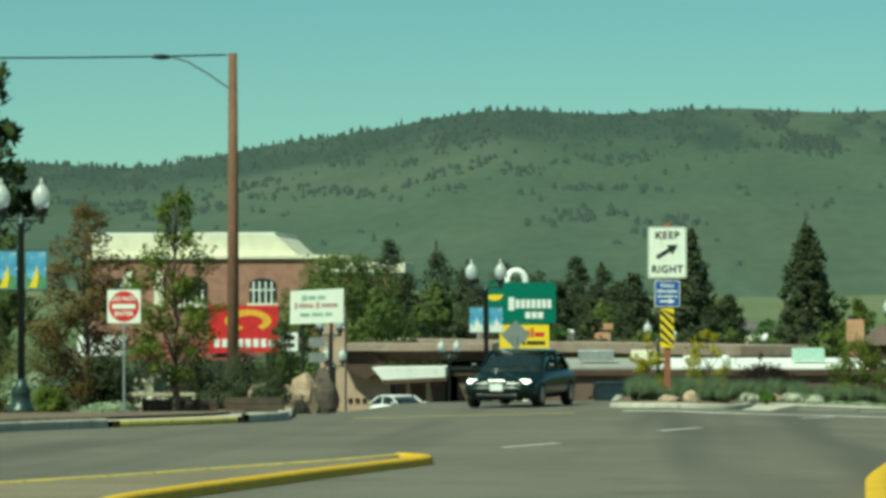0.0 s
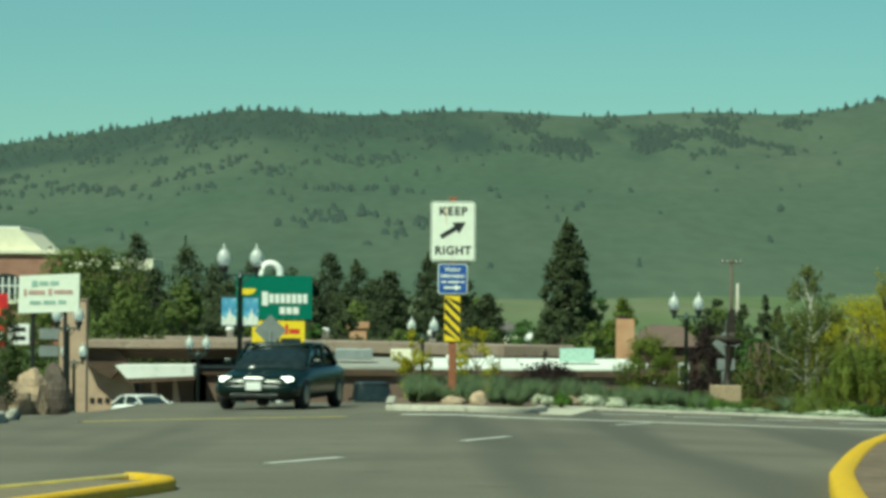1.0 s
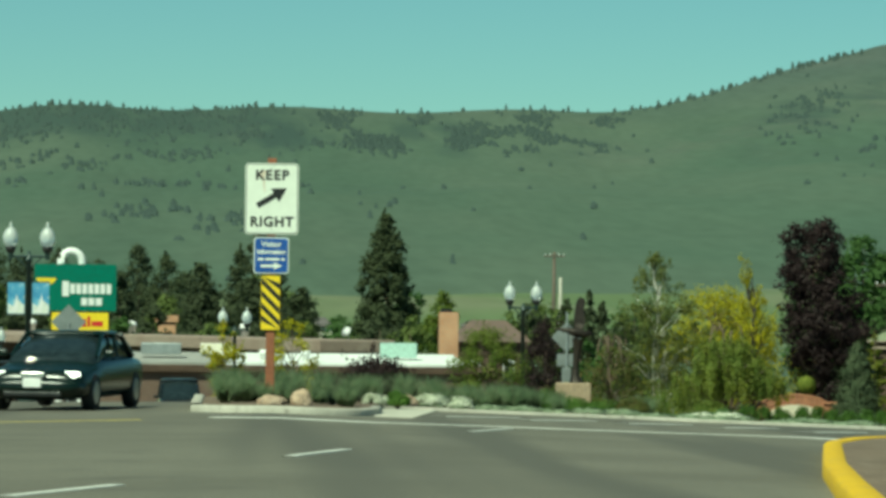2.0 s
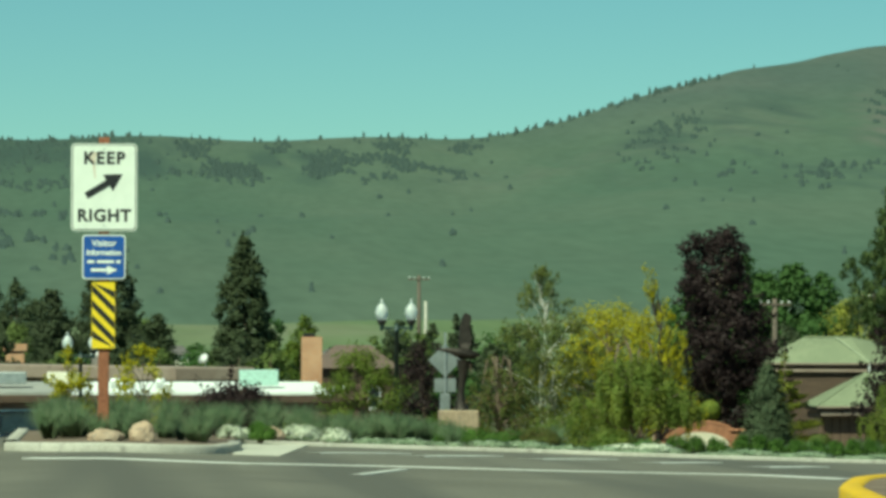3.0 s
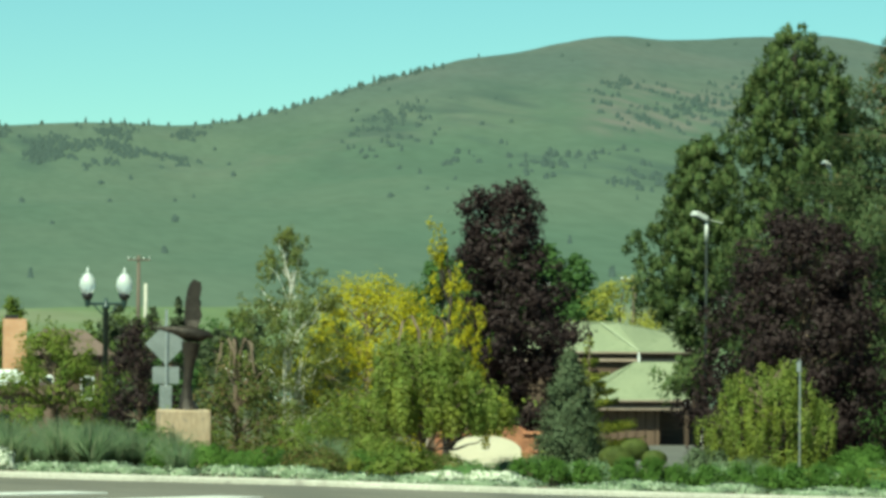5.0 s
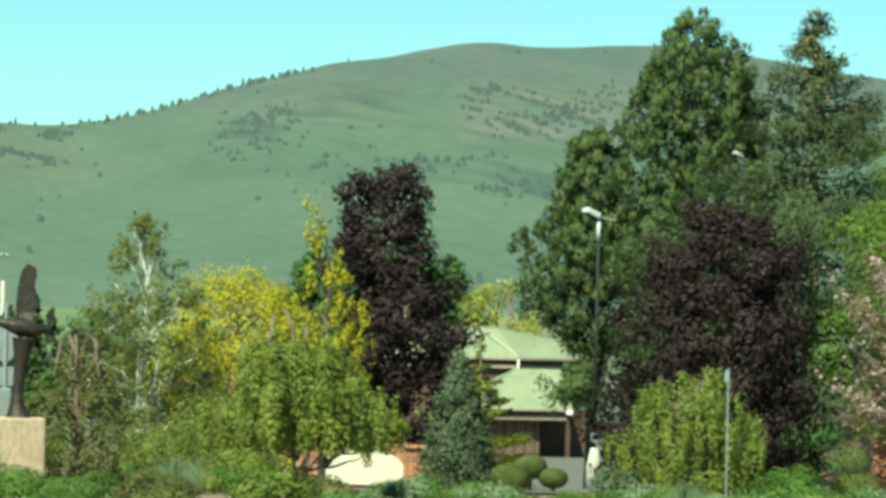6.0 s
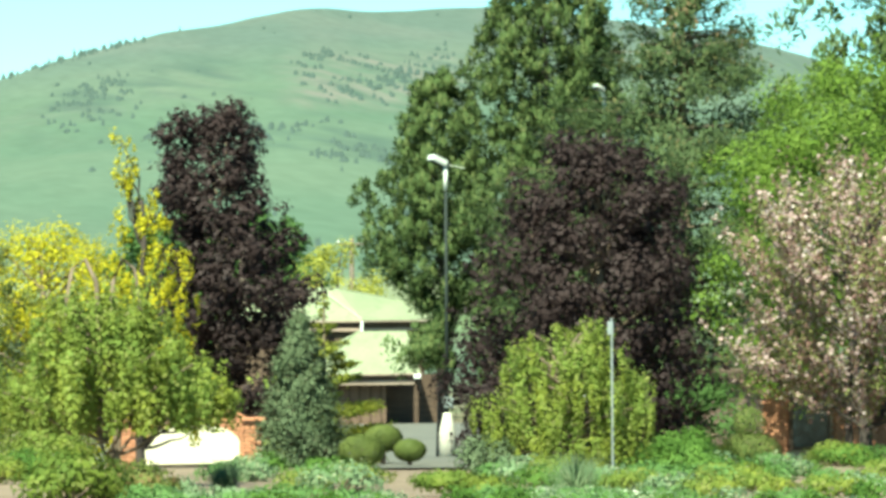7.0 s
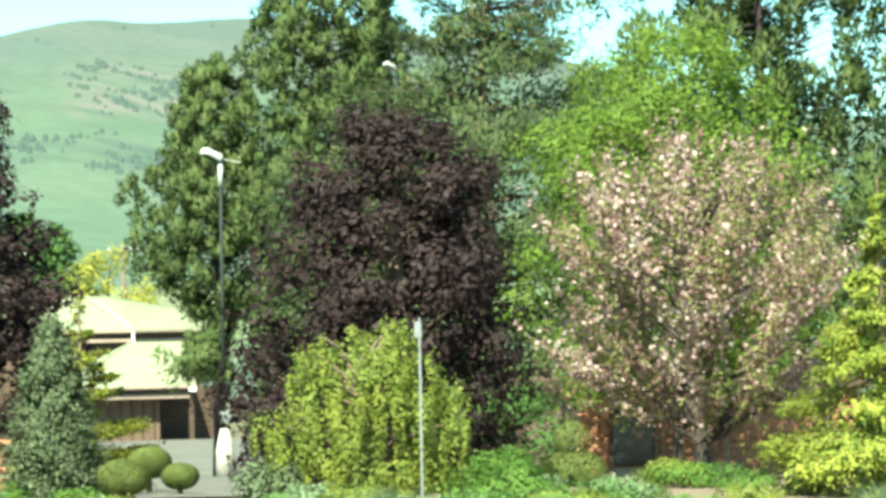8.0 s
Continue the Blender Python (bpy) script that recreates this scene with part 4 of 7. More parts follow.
# the far trees
FIR = ((0, 0.80, 0), (0.1, 1.0, 0), (0.3, 0.92, 0), (0.6, 0.70, 0), (0.82, 0.45, 0), (0.94, 0.24, 0), (1, 0.08, 0))
L_FIR = leafy("fir_needles", (0.078, 0.096, 0.050), (0.100, 0.122, 0.062), None, 0.55)
L_SHADE = leafy("shade_tree_leaves", (0.078, 0.142, 0.045), (0.105, 0.178, 0.056), None, 0.45)
L_SPRING = leafy("spring_leaves", (0.30, 0.31, 0.060), (0.40, 0.39, 0.085), None, 0.5)
L_OLIVEGREEN = leafy("willow_leaves", (0.130, 0.172, 0.054), (0.190, 0.238, 0.078), None, 0.45)
broadleaf("fir_tree", 13.2, 258, 14.5, 6.9, "large dark fir beyond the motel", L_FIR, 30, 0.03, 10500, 0.24, 340, FIR, spread=0.24, fill=0.3, category="conifer tree", spikes=40, loose=0.35)
broadleaf("fir_tree", 2.2, 240, 13.4, 5.8, "dark fir beyond the motel roof", L_DARK, 31, 0.03, 8000, 0.24, 220, FIR, spread=0.24, fill=0.3, category="conifer tree", spikes=50)
broadleaf("shade_tree", 14.8, 200, 7.4, 3.6, "bright green round tree beyond the chimney", L_GREEN, 32, 0.1, 4000, 0.14, 60, "egg", spread=0.3)
for dx, hh, ww, sd in ((-3.2, 12.4, 8.0, 33), (0.6, 11.8, 6.6, 34), (-6.4, 11.0, 6.5, 35), (-1.4, 11.4, 7.0, 39), (2.9, 11.0, 5.8, 38)):
    broadleaf("shade_tree", 51.0 + dx, 212, hh, ww, "tall dense green tree beyond the house", L_SHADE, sd, 0.05, 4200, 0.27, 130, "egg", spread=0.34, loose=0.25)
broadleaf("shade_tree", 49.6, 180, 8.9, 9.0, "yellowish green tree behind the green roof", L_SPRING, 36, 0.1, 6000, 0.13, 90, "dome", spread=0.20, fill=0.3)
broadleaf("willow_tree", -25.0, 190, 10.9, 14.5, "broad round willow in olive-green leaf", L_OLIVEGREEN, 37, 0.05, 12000, 0.2, 150, "dome", spread=0.22)
for cx, cy, hh, ww, sd in ((-29.6, 300, 14.3, 4.6, 40), (-33.5, 310, 11, 5.5, 41), (-24.5, 300, 13, 5.4, 42), (-27.0, 290, 10.5, 6, 43), (-21.0, 295, 11.0, 5.6, 44), (-17.5, 300, 11.5, 5.2, 45),
                           (-13.5, 295, 10.6, 5.4, 46), (-9.7, 300, 12.4, 4.6, 47), (-6.5, 280, 11.0, 4.6, 48), (-3.1, 262, 10.0, 4.2, 49), (0.4, 262, 11.2, 3.6, 50), (6.0, 270, 8.0, 4.6, 51),
                           (-31.5, 285, 9.5, 5.5, 153), (-19.0, 280, 9.0, 6.0, 154), (-11.5, 285, 9.5, 5.0, 155), (-5.0, 300, 9.5, 5.0, 156), (-15.5, 310, 10.5, 6.0, 157)):
    broadleaf("conifer_tree", cx, cy, hh, ww * 1.45, "dark green conifer in the row behind the motel", L_DARK if sd % 3 else L_FIR, sd, 0.02, 3300, 0.25, 170, FIR, spread=0.30, fill=0.3, category="conifer tree", spikes=8, loose=0.35)
for cx, hh, sd in ((28.6, 8.2, 53), (30.6, 8.6, 54), (31.8, 7.6, 55)):
    broadleaf("conifer_tree", cx, 250, hh - 0.8, 2.8, "small dark conifer far behind the statue", L_DARK, sd, 0.02, 1200, 0.28, 60, FIR, spread=0.28, fill=0.3, category="conifer tree", spikes=20)
for k in range(9):
    broadleaf("shade_tree", -27 + 4.1 * k, 266 + 5 * (k % 3), 8.2 + 1.2 * math.sin(k * 2.1), 5.6, "dull green tree in the belt behind the motel", L_OLIVEGREEN if k % 2 else L_DARK, 170 + k, 0.05, 2000, 0.28, 60, "egg", spread=0.3)
for k in range(13):
    broadleaf("shade_tree", -8.0 + 2.6 * k + math.sin(k * 3.7), 186 + 9 * (k % 4), 5.2 + 0.9 * math.sin(k * 1.9), 4.4, "low dark green tree among the roofs of the town", (L_SHADE, L_DARK, L_OLIVEGREEN)[k % 3], 190 + k, 0.05, 1000, 0.26, 40, "egg", spread=0.32)
for k in range(15):
    broadleaf("shade_tree", 2.0 + 3.3 * k + 1.2 * math.sin(k * 2.7), 330 + 17 * (k % 4), 6.6 + 1.9 * math.sin(k * 1.3), 5.5 + math.sin(k * 2.2), "round tree among the far houses of the town", (L_SHADE, L_DARK, L_OLIVEGREEN)[(k * 2) % 3], 230 + k, 0.05, 900, 0.30, 36, "egg", spread=0.32)
for k in range(13):
    broadleaf("shade_tree", 21.5 + 2.4 * k + math.sin(k * 3.1), 205 + 13 * (k % 3), 6.4 + 0.9 * math.sin(k * 1.7), 5.0 + math.sin(k * 2.9), "dull green tree in the belt behind the garden", (L_DARK, L_OLIVEGREEN, L_DARK)[k % 3], 260 + k, 0.03, 900, 0.28, 44, "egg", spread=0.32)
# the left corner
broadleaf("ornamental_tree", -14.2, 2.0, 5.3, 3.0, "thin tree with olive-bronze leaves on the street corner", L_BRONZE, 60, 0.15, 8000, 0.055, 80, "egg", spread=0.26, fill=0.2, loose=0.9, spikes=20)
broadleaf("maple_tree", -11.7, 0.0, 5.6, 3.1, "young light green maple with an open crown", L_GREEN, 61, 0.2, 6200, 0.055, 70, ((0, 0.5, 0), (0.3, 1, 0.05), (0.55, 0.8, 0), (0.8, 0.45, -0.05), (1, 0.2, 0)), spread=0.22, fill=0.1, loose=0.9, spikes=60)
pine("pine_tree", -21.0, 25.0, 12.6, 3.8, "dark pine behind the street lamp", L_PINE, 62, 170, 34, 0.5, 0.1, 0.2)


# ---- trees on the hill ----
def hill_trees():
    rng = np.random.RandomState(77)
    n = 190000
    az, d = np.radians(rng.uniform(-11.5, 27, n)), 1600 + 3035 * rng.uniform(0, 1, n) ** 0.8
    X, Y = d * np.sin(az), d * np.cos(az) - 85
    keep = rng.uniform(0, 1, n) < woodland(X, Y) * 0.30
    X, Y, s = X[keep], Y[keep], (d[keep] - 1500) / 3100
    Z = height(X, Y)
    m = len(X)
    hgt = rng.uniform(3.2, 6.0, m) * (1 + 0.8 * (s > 0.965) * rng.uniform(0, 1, m) ** 2)
    rad = rng.uniform(1.1, 2.9, m)
    base = np.array([(0, 0.75), (0.30, 1.0), (0.68, 0.90), (1.0, 0.45)])
    ang = np.arange(6) * np.pi / 3
    ring = np.stack([np.stack([np.cos(ang) * r, np.sin(ang) * r, np.full(6, zz)], 1) for zz, r in base])
    V = ring.reshape(1, -1, 3) * np.stack([rad, rad, hgt], 1)[:, None] * (1 + rng.uniform(-0.25, 0.25, (m, 24, 1)))
    V = V + np.stack([X, Y, Z - 1.3], 1)[:, None]
    f = [(r * 6 + k, r * 6 + (k + 1) % 6, (r + 1) * 6 + (k + 1) % 6, (r + 1) * 6 + k) for r in range(3) for k in range(6)] + [(18, 19, 20, 21), (18, 21, 22, 23)]
    F = (np.array(f)[None] + (np.arange(m) * 24)[:, None, None]).reshape(-1, 4)
    me = mesh_np("juniper_woods", V.reshape(-1, 3), F, True)
    normal = ring.reshape(1, -1, 3) * [0.5, 0.5, 0] + [0, 0, 1.0] + 0 * V
    me.attributes.new("custom_normal", "FLOAT_VECTOR", "POINT").data.foreach_set("vector", unit(normal).astype(np.float32).ravel())
    return me


# juniper tones lightened and blued, so the distance haze is in their colour
tagged(put("juniper_woods", hill_trees(), leafy("hazed_juniper_foliage", (0.052, 0.076, 0.068), (0.066, 0.092, 0.082), None, 0.05)), "scattered dark junipers on the hillside", "far trees", "", "stuff")


# ---- signs ----
def on(m, bm):
    """Move what a bmesh holds by the pose m."""
    bmesh.ops.transform(bm, matrix=m, verts=bm.verts)
    return bm


SIGN_WHITE = plain("sign_white", (0.80, 0.83, 0.72), 0.4, vary=0.03)
SIGN_BLACK = plain("sign_black", (0.015, 0.015, 0.015), 0.5)
SIGN_BLUE = plain("sign_blue", (0.02, 0.09, 0.36), 0.4)
SIGN_YELLOW = plain("sign_yellow", (0.85, 0.62, 0.03), 0.45, vary=0.05)
SIGN_RED = plain("sign_red", (0.60, 0.025, 0.03), 0.4)
SIGN_GREEN = plain("sign_green", (0.008, 0.16, 0.10), 0.4)
RUST = surf("rust_red_post", (0.23, 0.085, 0.045), (0.30, 0.12, 0.06), 3, 0.8, 0.3, 25, (0.17, 0.07, 0.04))
RUST_STAIN = surf("rust_stain", (0.62, 0.50, 0.38), (0.72, 0.64, 0.52), 8, 0.6, 0.05, 40)
SIGN_BACK = surf("sign_back_aluminium", (0.28, 0.30, 0.29), (0.22, 0.24, 0.23), 2, 0.5, 0.05, 30, None, 0.4)


def panel(w, h, r=0.03, thick=0.02):
    return slab(rounded(w, h, r), thick)


def keep_right_sign():
    t = thing("keep_right_sign", 0, 0, 0.0, "white arrow sign above a blue sign on a rust-red post", "road sign")
    part("post", cubes(((0, 0.08, 1.95), (0.15, 0.09, 4.3)), bevel=0.01), RUST, t, "rust-red square post")
    b = part("sign_panel", panel(0.914, 1.219, 0.06), SIGN_WHITE, t, "white sign panel", m=pose(0.0, 0.0, 3.40))
    for k, (w, h) in enumerate(((0.884, 1.189),)):
        rim = slab(rounded(w, h, 0.05), 0.003)
        part("border_edge", rim, SIGN_BLACK, b, m=pose(0, -0.0035, 0))
        part("face", slab(rounded(w - 0.022, h - 0.022, 0.045), 0.003), SIGN_WHITE, b, m=pose(0, -0.007, 0))
    letters("KEEP", 0.235, SIGN_BLACK, b, "lettering", 0.0, -0.009, 0.40, 1.18, 0.008)
    letters("RIGHT", 0.235, SIGN_BLACK, b, "lettering", 0.0, -0.009, -0.40, 1.12, 0.008)
    a = math.radians(31)
    arrow = [(-0.29, -0.048), (0.06, -0.048), (0.06, -0.135), (0.30, 0.0), (0.06, 0.135), (0.06, 0.048), (-0.29, 0.048)]
    part("arrow", slab([(x * math.cos(a) - z * math.sin(a), x * math.sin(a) + z * math.cos(a)) for x, z in arrow], 0.003), SIGN_BLACK, b, m=pose(0, -0.011, 0.03))
    st = [(-0.20, 0.50), (-0.10, 0.48), (-0.13, 0.33), (-0.115, 0.12), (-0.135, 0.12), (-0.16, 0.33), (-0.22, 0.38)]
    part("rust_streak", slab(st, 0.002), RUST_STAIN, b, m=pose(0, -0.0095, 0))
    for z in (0.53, -0.53):
        part("bolt", rod(bmesh.new(), (0, -0.016, z), (0, 0.01, z), 0.012), STEEL, b)
    c = part("sign_panel", panel(0.60, 0.62, 0.05), SIGN_WHITE, t, "blue sign panel with a white rim", m=pose(-0.0, 0.0, 2.43))
    part("face", slab(rounded(0.565, 0.585, 0.04), 0.003), SIGN_BLUE, c, m=pose(0, -0.0035, 0))
    letters("Visitor", 0.125, SIGN_WHITE, c, "lettering", 0, -0.0055, 0.19, 1.0, 0.003)
    letters("Information", 0.112, SIGN_WHITE, c, "lettering", 0, -0.0055, 0.06, 0.92, 0.003)
    for x0, x1 in ((-0.23, -0.13), (-0.10, 0.14), (0.17, 0.23)):
        part("text_bar", slab([(x0, -0.085), (x1, -0.085), (x1, -0.045), (x0, -0.045)], 0.002), SIGN_WHITE, c, m=pose(0, -0.0055, 0))
    arrow = [(-0.18, -0.022), (0.05, -0.022), (0.04, -0.065), (0.19, 0.0), (0.04, 0.065), (0.05, 0.022), (-0.18, 0.022)]
    part("arrow", slab(arrow, 0.002), SIGN_WHITE, c, m=pose(0, -0.0055, -0.18))
    d = part("hazard_panel", panel(0.32, 0.92, 0.01), SIGN_YELLOW, t, "black and yellow striped hazard panel", m=pose(-0.005, 0.0, 1.62))
    w, h = 0.155, 0.455
    for k in range(-2, 7):                       # black bands falling from left to right
        z0 = -0.62 + k * 0.212
        pts = [(-w, z0 + 0.31), (w, z0), (w, z0 + 0.105), (-w, z0 + 0.415)]
        pts = [(x, min(max(z, -h), h)) for x, z in pts]
        if max(z for _, z in pts) - min(z for _, z in pts) > 0.05 and abs(pts[0][1] - pts[3][1]) + abs(pts[1][1] - pts[2][1]) > 0.01:
            keep = [p for i, p in enumerate(pts) if p != pts[i - 1]]
            if len(keep) > 2:
                part("stripe", slab(keep, 0.003), SIGN_BLACK, d, m=pose(0, -0.0035, 0))
    return t


keep_right_sign()


# ---- street furniture ----
GLOBE = glass("frosted_globe", (0.86, 0.90, 0.86), 0.35, 0.55)
BANNER_BLUE = surf("banner_cloth_blue", (0.05, 0.22, 0.42), (0.16, 0.42, 0.58), 2.0, 0.7, 0.05, 30, (0.55, 0.65, 0.62))
BANNER_SAND = plain("banner_cloth_pale", (0.75, 0.78, 0.70), 0.7)
BANNER_GREEN = plain("banner_cloth_green", (0.10, 0.28, 0.12), 0.7)


def street_lamp(x, y, z, rz, label, banners=False, h=4.9, span=0.96):
    t = thing("street_lamp", x, y, z, label, "street lamp", "twin-globe street lamps", rz)
    part("base", lathe([(0.30, 0.0), (0.30, 0.10), (0.22, 0.16), (0.20, 0.42), (0.23, 0.46), (0.13, 0.62), (0.10, 0.75)]), GREEN_METAL, t, smooth=True)
    part("pole", lathe([(0.085, 0.7), (0.065, h - 1.0), (0.10, h - 0.98), (0.10, h - 0.92), (0.05, h - 0.88), (0.045, h - 0.72)]), GREEN_METAL, t, smooth=True)
    bm = bmesh.new()
    rod(bm, (-span / 2, 0, h - 0.86), (span / 2, 0, h - 0.86), 0.035)
    for s in (-1, 1):
        rod(bm, (s * span / 2, 0, h - 0.95), (s * span / 2, 0, h - 0.72), 0.05, 0.09)
        rod(bm, (s * 0.05, 0, h - 1.15), (s * span * 0.36, 0, h - 0.87), 0.02)
    part("cross_arm", bm, GREEN_METAL, t)
    for s in (-1, 1):
        lamp = part("globe", lathe([(0.10, 0), (0.17, 0.08), (0.205, 0.22), (0.19, 0.34), (0.12, 0.46), (0.06, 0.52)], 14), GLOBE, t, "frosted glass globe", True, pose(s * span / 2, 0, h - 0.62))
        part("holder", lathe([(0.06, -0.18), (0.13, -0.08), (0.15, 0.0), (0.11, 0.02)], 12), BLACK, lamp, "black lamp holder", True)
        part("finial", lathe([(0.06, 0.52), (0.035, 0.56), (0.04, 0.60), (0.008, 0.67)], 8), GLOBE, lamp, "", True)
    if banners:
        for s in (-1, 1):
            b = part("banner", slab([(-0.22, -0.41), (0.22, -0.41), (0.22, 0.41), (-0.22, 0.41)], 0.012), BANNER_BLUE, t, "blue banner with a pale landscape", m=pose(s * 0.32, -0.0, h - 1.95))
            part("banner_hill", slab([(-0.21, -0.40), (0.21, -0.40), (0.21, -0.18), (0.05, -0.05), (-0.08, -0.22), (-0.21, -0.12)], 0.004), BANNER_SAND if y > 10 else BANNER_GREEN, b, m=pose(0, -0.005, 0))
            part("banner_path", slab([(-0.16, -0.38), (0.02, -0.38), (0.06, -0.12), (0.02, 0.12), (-0.02, -0.1)], 0.004), SIGN_YELLOW if y < 10 else WHITE, b, m=pose(0, -0.010, 0))
            part("bracket", rod(bmesh.new(), (0, 0, h - 1.52), (s * 0.56, 0, h - 1.52), 0.015), GREEN_METAL, t)
            part("bracket", rod(bmesh.new(), (0, 0, h - 2.38), (s * 0.56, 0, h - 2.38), 0.015), GREEN_METAL, t)
    return t


street_lamp(-13.95, -8.0, gz(-13.95, -8) + 0.26, 0, "dark green twin-globe street lamp with bright banners on the pavement", True, 5.05, 0.88)
street_lamp(-5.92, 32.7, gz(-5.92, 32.7) + 0.03, 0, "dark green twin-globe street lamp with blue banners before the motel", True, 4.95)
street_lamp(-0.43, 86, gz(-0.43, 86) + 0.1, 0, "dark green twin-globe street lamp beside yellow shrubs", False, 4.8, 0.98)
street_lamp(9.38, 61.5, gz(9.38, 61.5) + 0.05, 0, "dark green twin-globe street lamp behind the small tree", False, 4.95, 0.92)
street_lamp(-11.2, 100, gz(-11.2, 100), 0, "distant twin-globe street lamp before the motel canopy", False, 4.5, 0.8)
street_lamp(-16.2, 90, gz(-16.2, 90), 0, "distant twin-globe street lamp beside the brick gable", False, 3.8, 0.8)
street_lamp(-13.6, 60, gz(-13.6, 60), 0, "twin-globe street lamp behind the welcome sign", False, 4.3, 0.8)


def sign_post(t, h, r=0.03, x=0.0, y=0.03):
    return part("post", rod(bmesh.new(), (x, y, -0.1), (x, y, h), r), STEEL, t, "galvanised steel post")


def no_entry_sign():
    t = thing("no_entry_sign", -12.62, -2, gz(-12.62, -2) + 0.40, "square red and white do-not-enter sign on a steel post", "road sign")
    sign_post(t, 2.75)
    p = part("sign_panel", panel(0.78, 0.78, 0.04), SIGN_WHITE, t, "white square panel with a red disc", m=pose(0, 0, 2.36))
    disc = [(0.355 * math.cos(k * math.pi / 16), 0.355 * math.sin(k * math.pi / 16)) for k in range(32)]
    part("disc", slab(disc, 0.003), SIGN_RED, p, m=pose(0, -0.0035, 0))
    part("bar", slab([(-0.27, -0.055), (0.27, -0.055), (0.27, 0.055), (-0.27, 0.055)], 0.003), SIGN_WHITE, p, m=pose(0, -0.007, 0))
    letters("DO NOT", 0.15, SIGN_WHITE, p, "lettering", 0, -0.006, 0.175, 1.0, 0.004)
    letters("ENTER", 0.15, SIGN_WHITE, p, "lettering", 0, -0.006, -0.175, 1.0, 0.004)


no_entry_sign()


def sign_backs(x, y, z, label, diamond=0.69, plate=True):
    """The unpainted backs of warning signs on one post."""
    t = thing("warning_sign", x, y, z, label, "road sign", "sign backs")
    part("post", cubes(((0, -0.03, 1.9), (0.06, 0.05, 4.0))), STEEL, t, "galvanised steel post")
    d = diamond
    part("diamond_panel", slab([(0, -d), (d, 0), (0, d), (-d, 0)], 0.015), SIGN_BACK, t, "bare grey back of a diamond sign", m=pose(0, 0, 3.05 if plate else 3.9))
    if plate:
        part("lower_panel", panel(0.66, 0.42, 0.03, 0.015), SIGN_BACK, t, "grey back of a small plate", m=pose(0, 0, 2.28))
        part("control_box", cubes(((0, 0.02, 1.3), (0.30, 0.2, 1.45)), bevel=0.02), SIGN_BACK, t, "pale steel box on the post")
    return t


sign_backs(10.75, 60, gz(10.75, 60) + 0.05, "grey backs of a diamond warning sign and plate on a post", 0.52)
sign_backs(-6.72, 75, gz(-6.72, 75), "grey back of a diamond warning sign by the road", 0.66, False)


def marker_post():
    t = thing("marker_post", 21.62, 41.2, gz(21.62, 41.2) + 0.05, "slim white steel sign post seen edge-on beside the weeping tree", "sign post")
    part("post", cubes(((0, 0, 1.25), (0.026, 0.026, 2.5)), bevel=0.004), STEEL, t)
    part("sign_edge", cubes(((-0.02, 0, 2.35), (0.09, 0.03, 0.20)), bevel=0.008), STEEL, t, "small steel bracket at the top")


marker_post()


PANE = plain("dark_window_glass", (0.03, 0.04, 0.045), 0.08, vary=0.3)
LAMP_POLE = plain("dull_green_pole_paint", (0.008, 0.015, 0.012), 0.8)


def area_light(x, y, z, h, label, base=True, k=1.0):
    """A tall car-park flood lamp, the one in the open on a pale concrete base."""
    t = thing("car_park_lamp", x, y, z, label, "street lamp")
    pale = surf("weathered_lamp_paint", (0.42, 0.43, 0.40), (0.50, 0.51, 0.47), 3, 0.5, 0.05, 20)
    if base:
        part("concrete_base", lathe([(0.30, 0.0), (0.27, 0.9), (0.13, 1.5), (0.10, 1.52)], 12), CONCRETE, t, "pale tapered concrete base", True)
        part("small_sign", cubes(((0, -0.16, 1.85), (0.36, 0.02, 0.34)), bevel=0.01), SIGN_BACK, t, "small grey notice")
        part("pole_top", lathe([(0.07, h - 0.75), (0.07, h + 0.02)], 12), pale, t, "pale upper end of the pole", True)
    part("pole", lathe([(0.065, 0.0 if not base else 1.5), (0.05, h - (0.7 if base else 0))], 10), LAMP_POLE if base else GREEN_METAL, t, "steel pole", True)
    bm = rod(bmesh.new(), (0.02, 0, h - 0.05), (-0.12, 0, h + 0.20), 0.05)
    if base:
        rod(bm, (0.1, 0.0, h + 0.08), (0.62, 0.0, h - 0.02), 0.014)
    part("arm", bm, pale, t)
    bm = cubes(((0, 0, 0), (0.56 * k, 0.42 * k, 0.20 * k)), bevel=0.04 * k)
    head = part("lamp_head", on(pose(-0.26 * k, 0, h + 0.22, 0, 24, 15), bm), pale, t, "pale grey box flood head")
    part("lens", on(pose(-0.26 * k, 0, h + 0.22, 0, 24, 15), cubes(((-0.02 * k, 0, -0.11 * k), (0.46 * k, 0.34 * k, 0.03)))), PANE, head, "dark glass underside")


area_light(34.75, 100.6, gz(34.75, 100.6), 9.35, "tall car-park lamp on a pale concrete base before the pine")
area_light(31.8, 74.1, gz(31.8, 74.1), 9.0, "car-park lamp standing among the spruces", False, 0.5)


POLE_GREY = surf("weathered_pole", (0.095, 0.075, 0.058), (0.13, 0.10, 0.078), 3, 0.9, 0.3, 20, None, 0, (1, 1, 0.2))


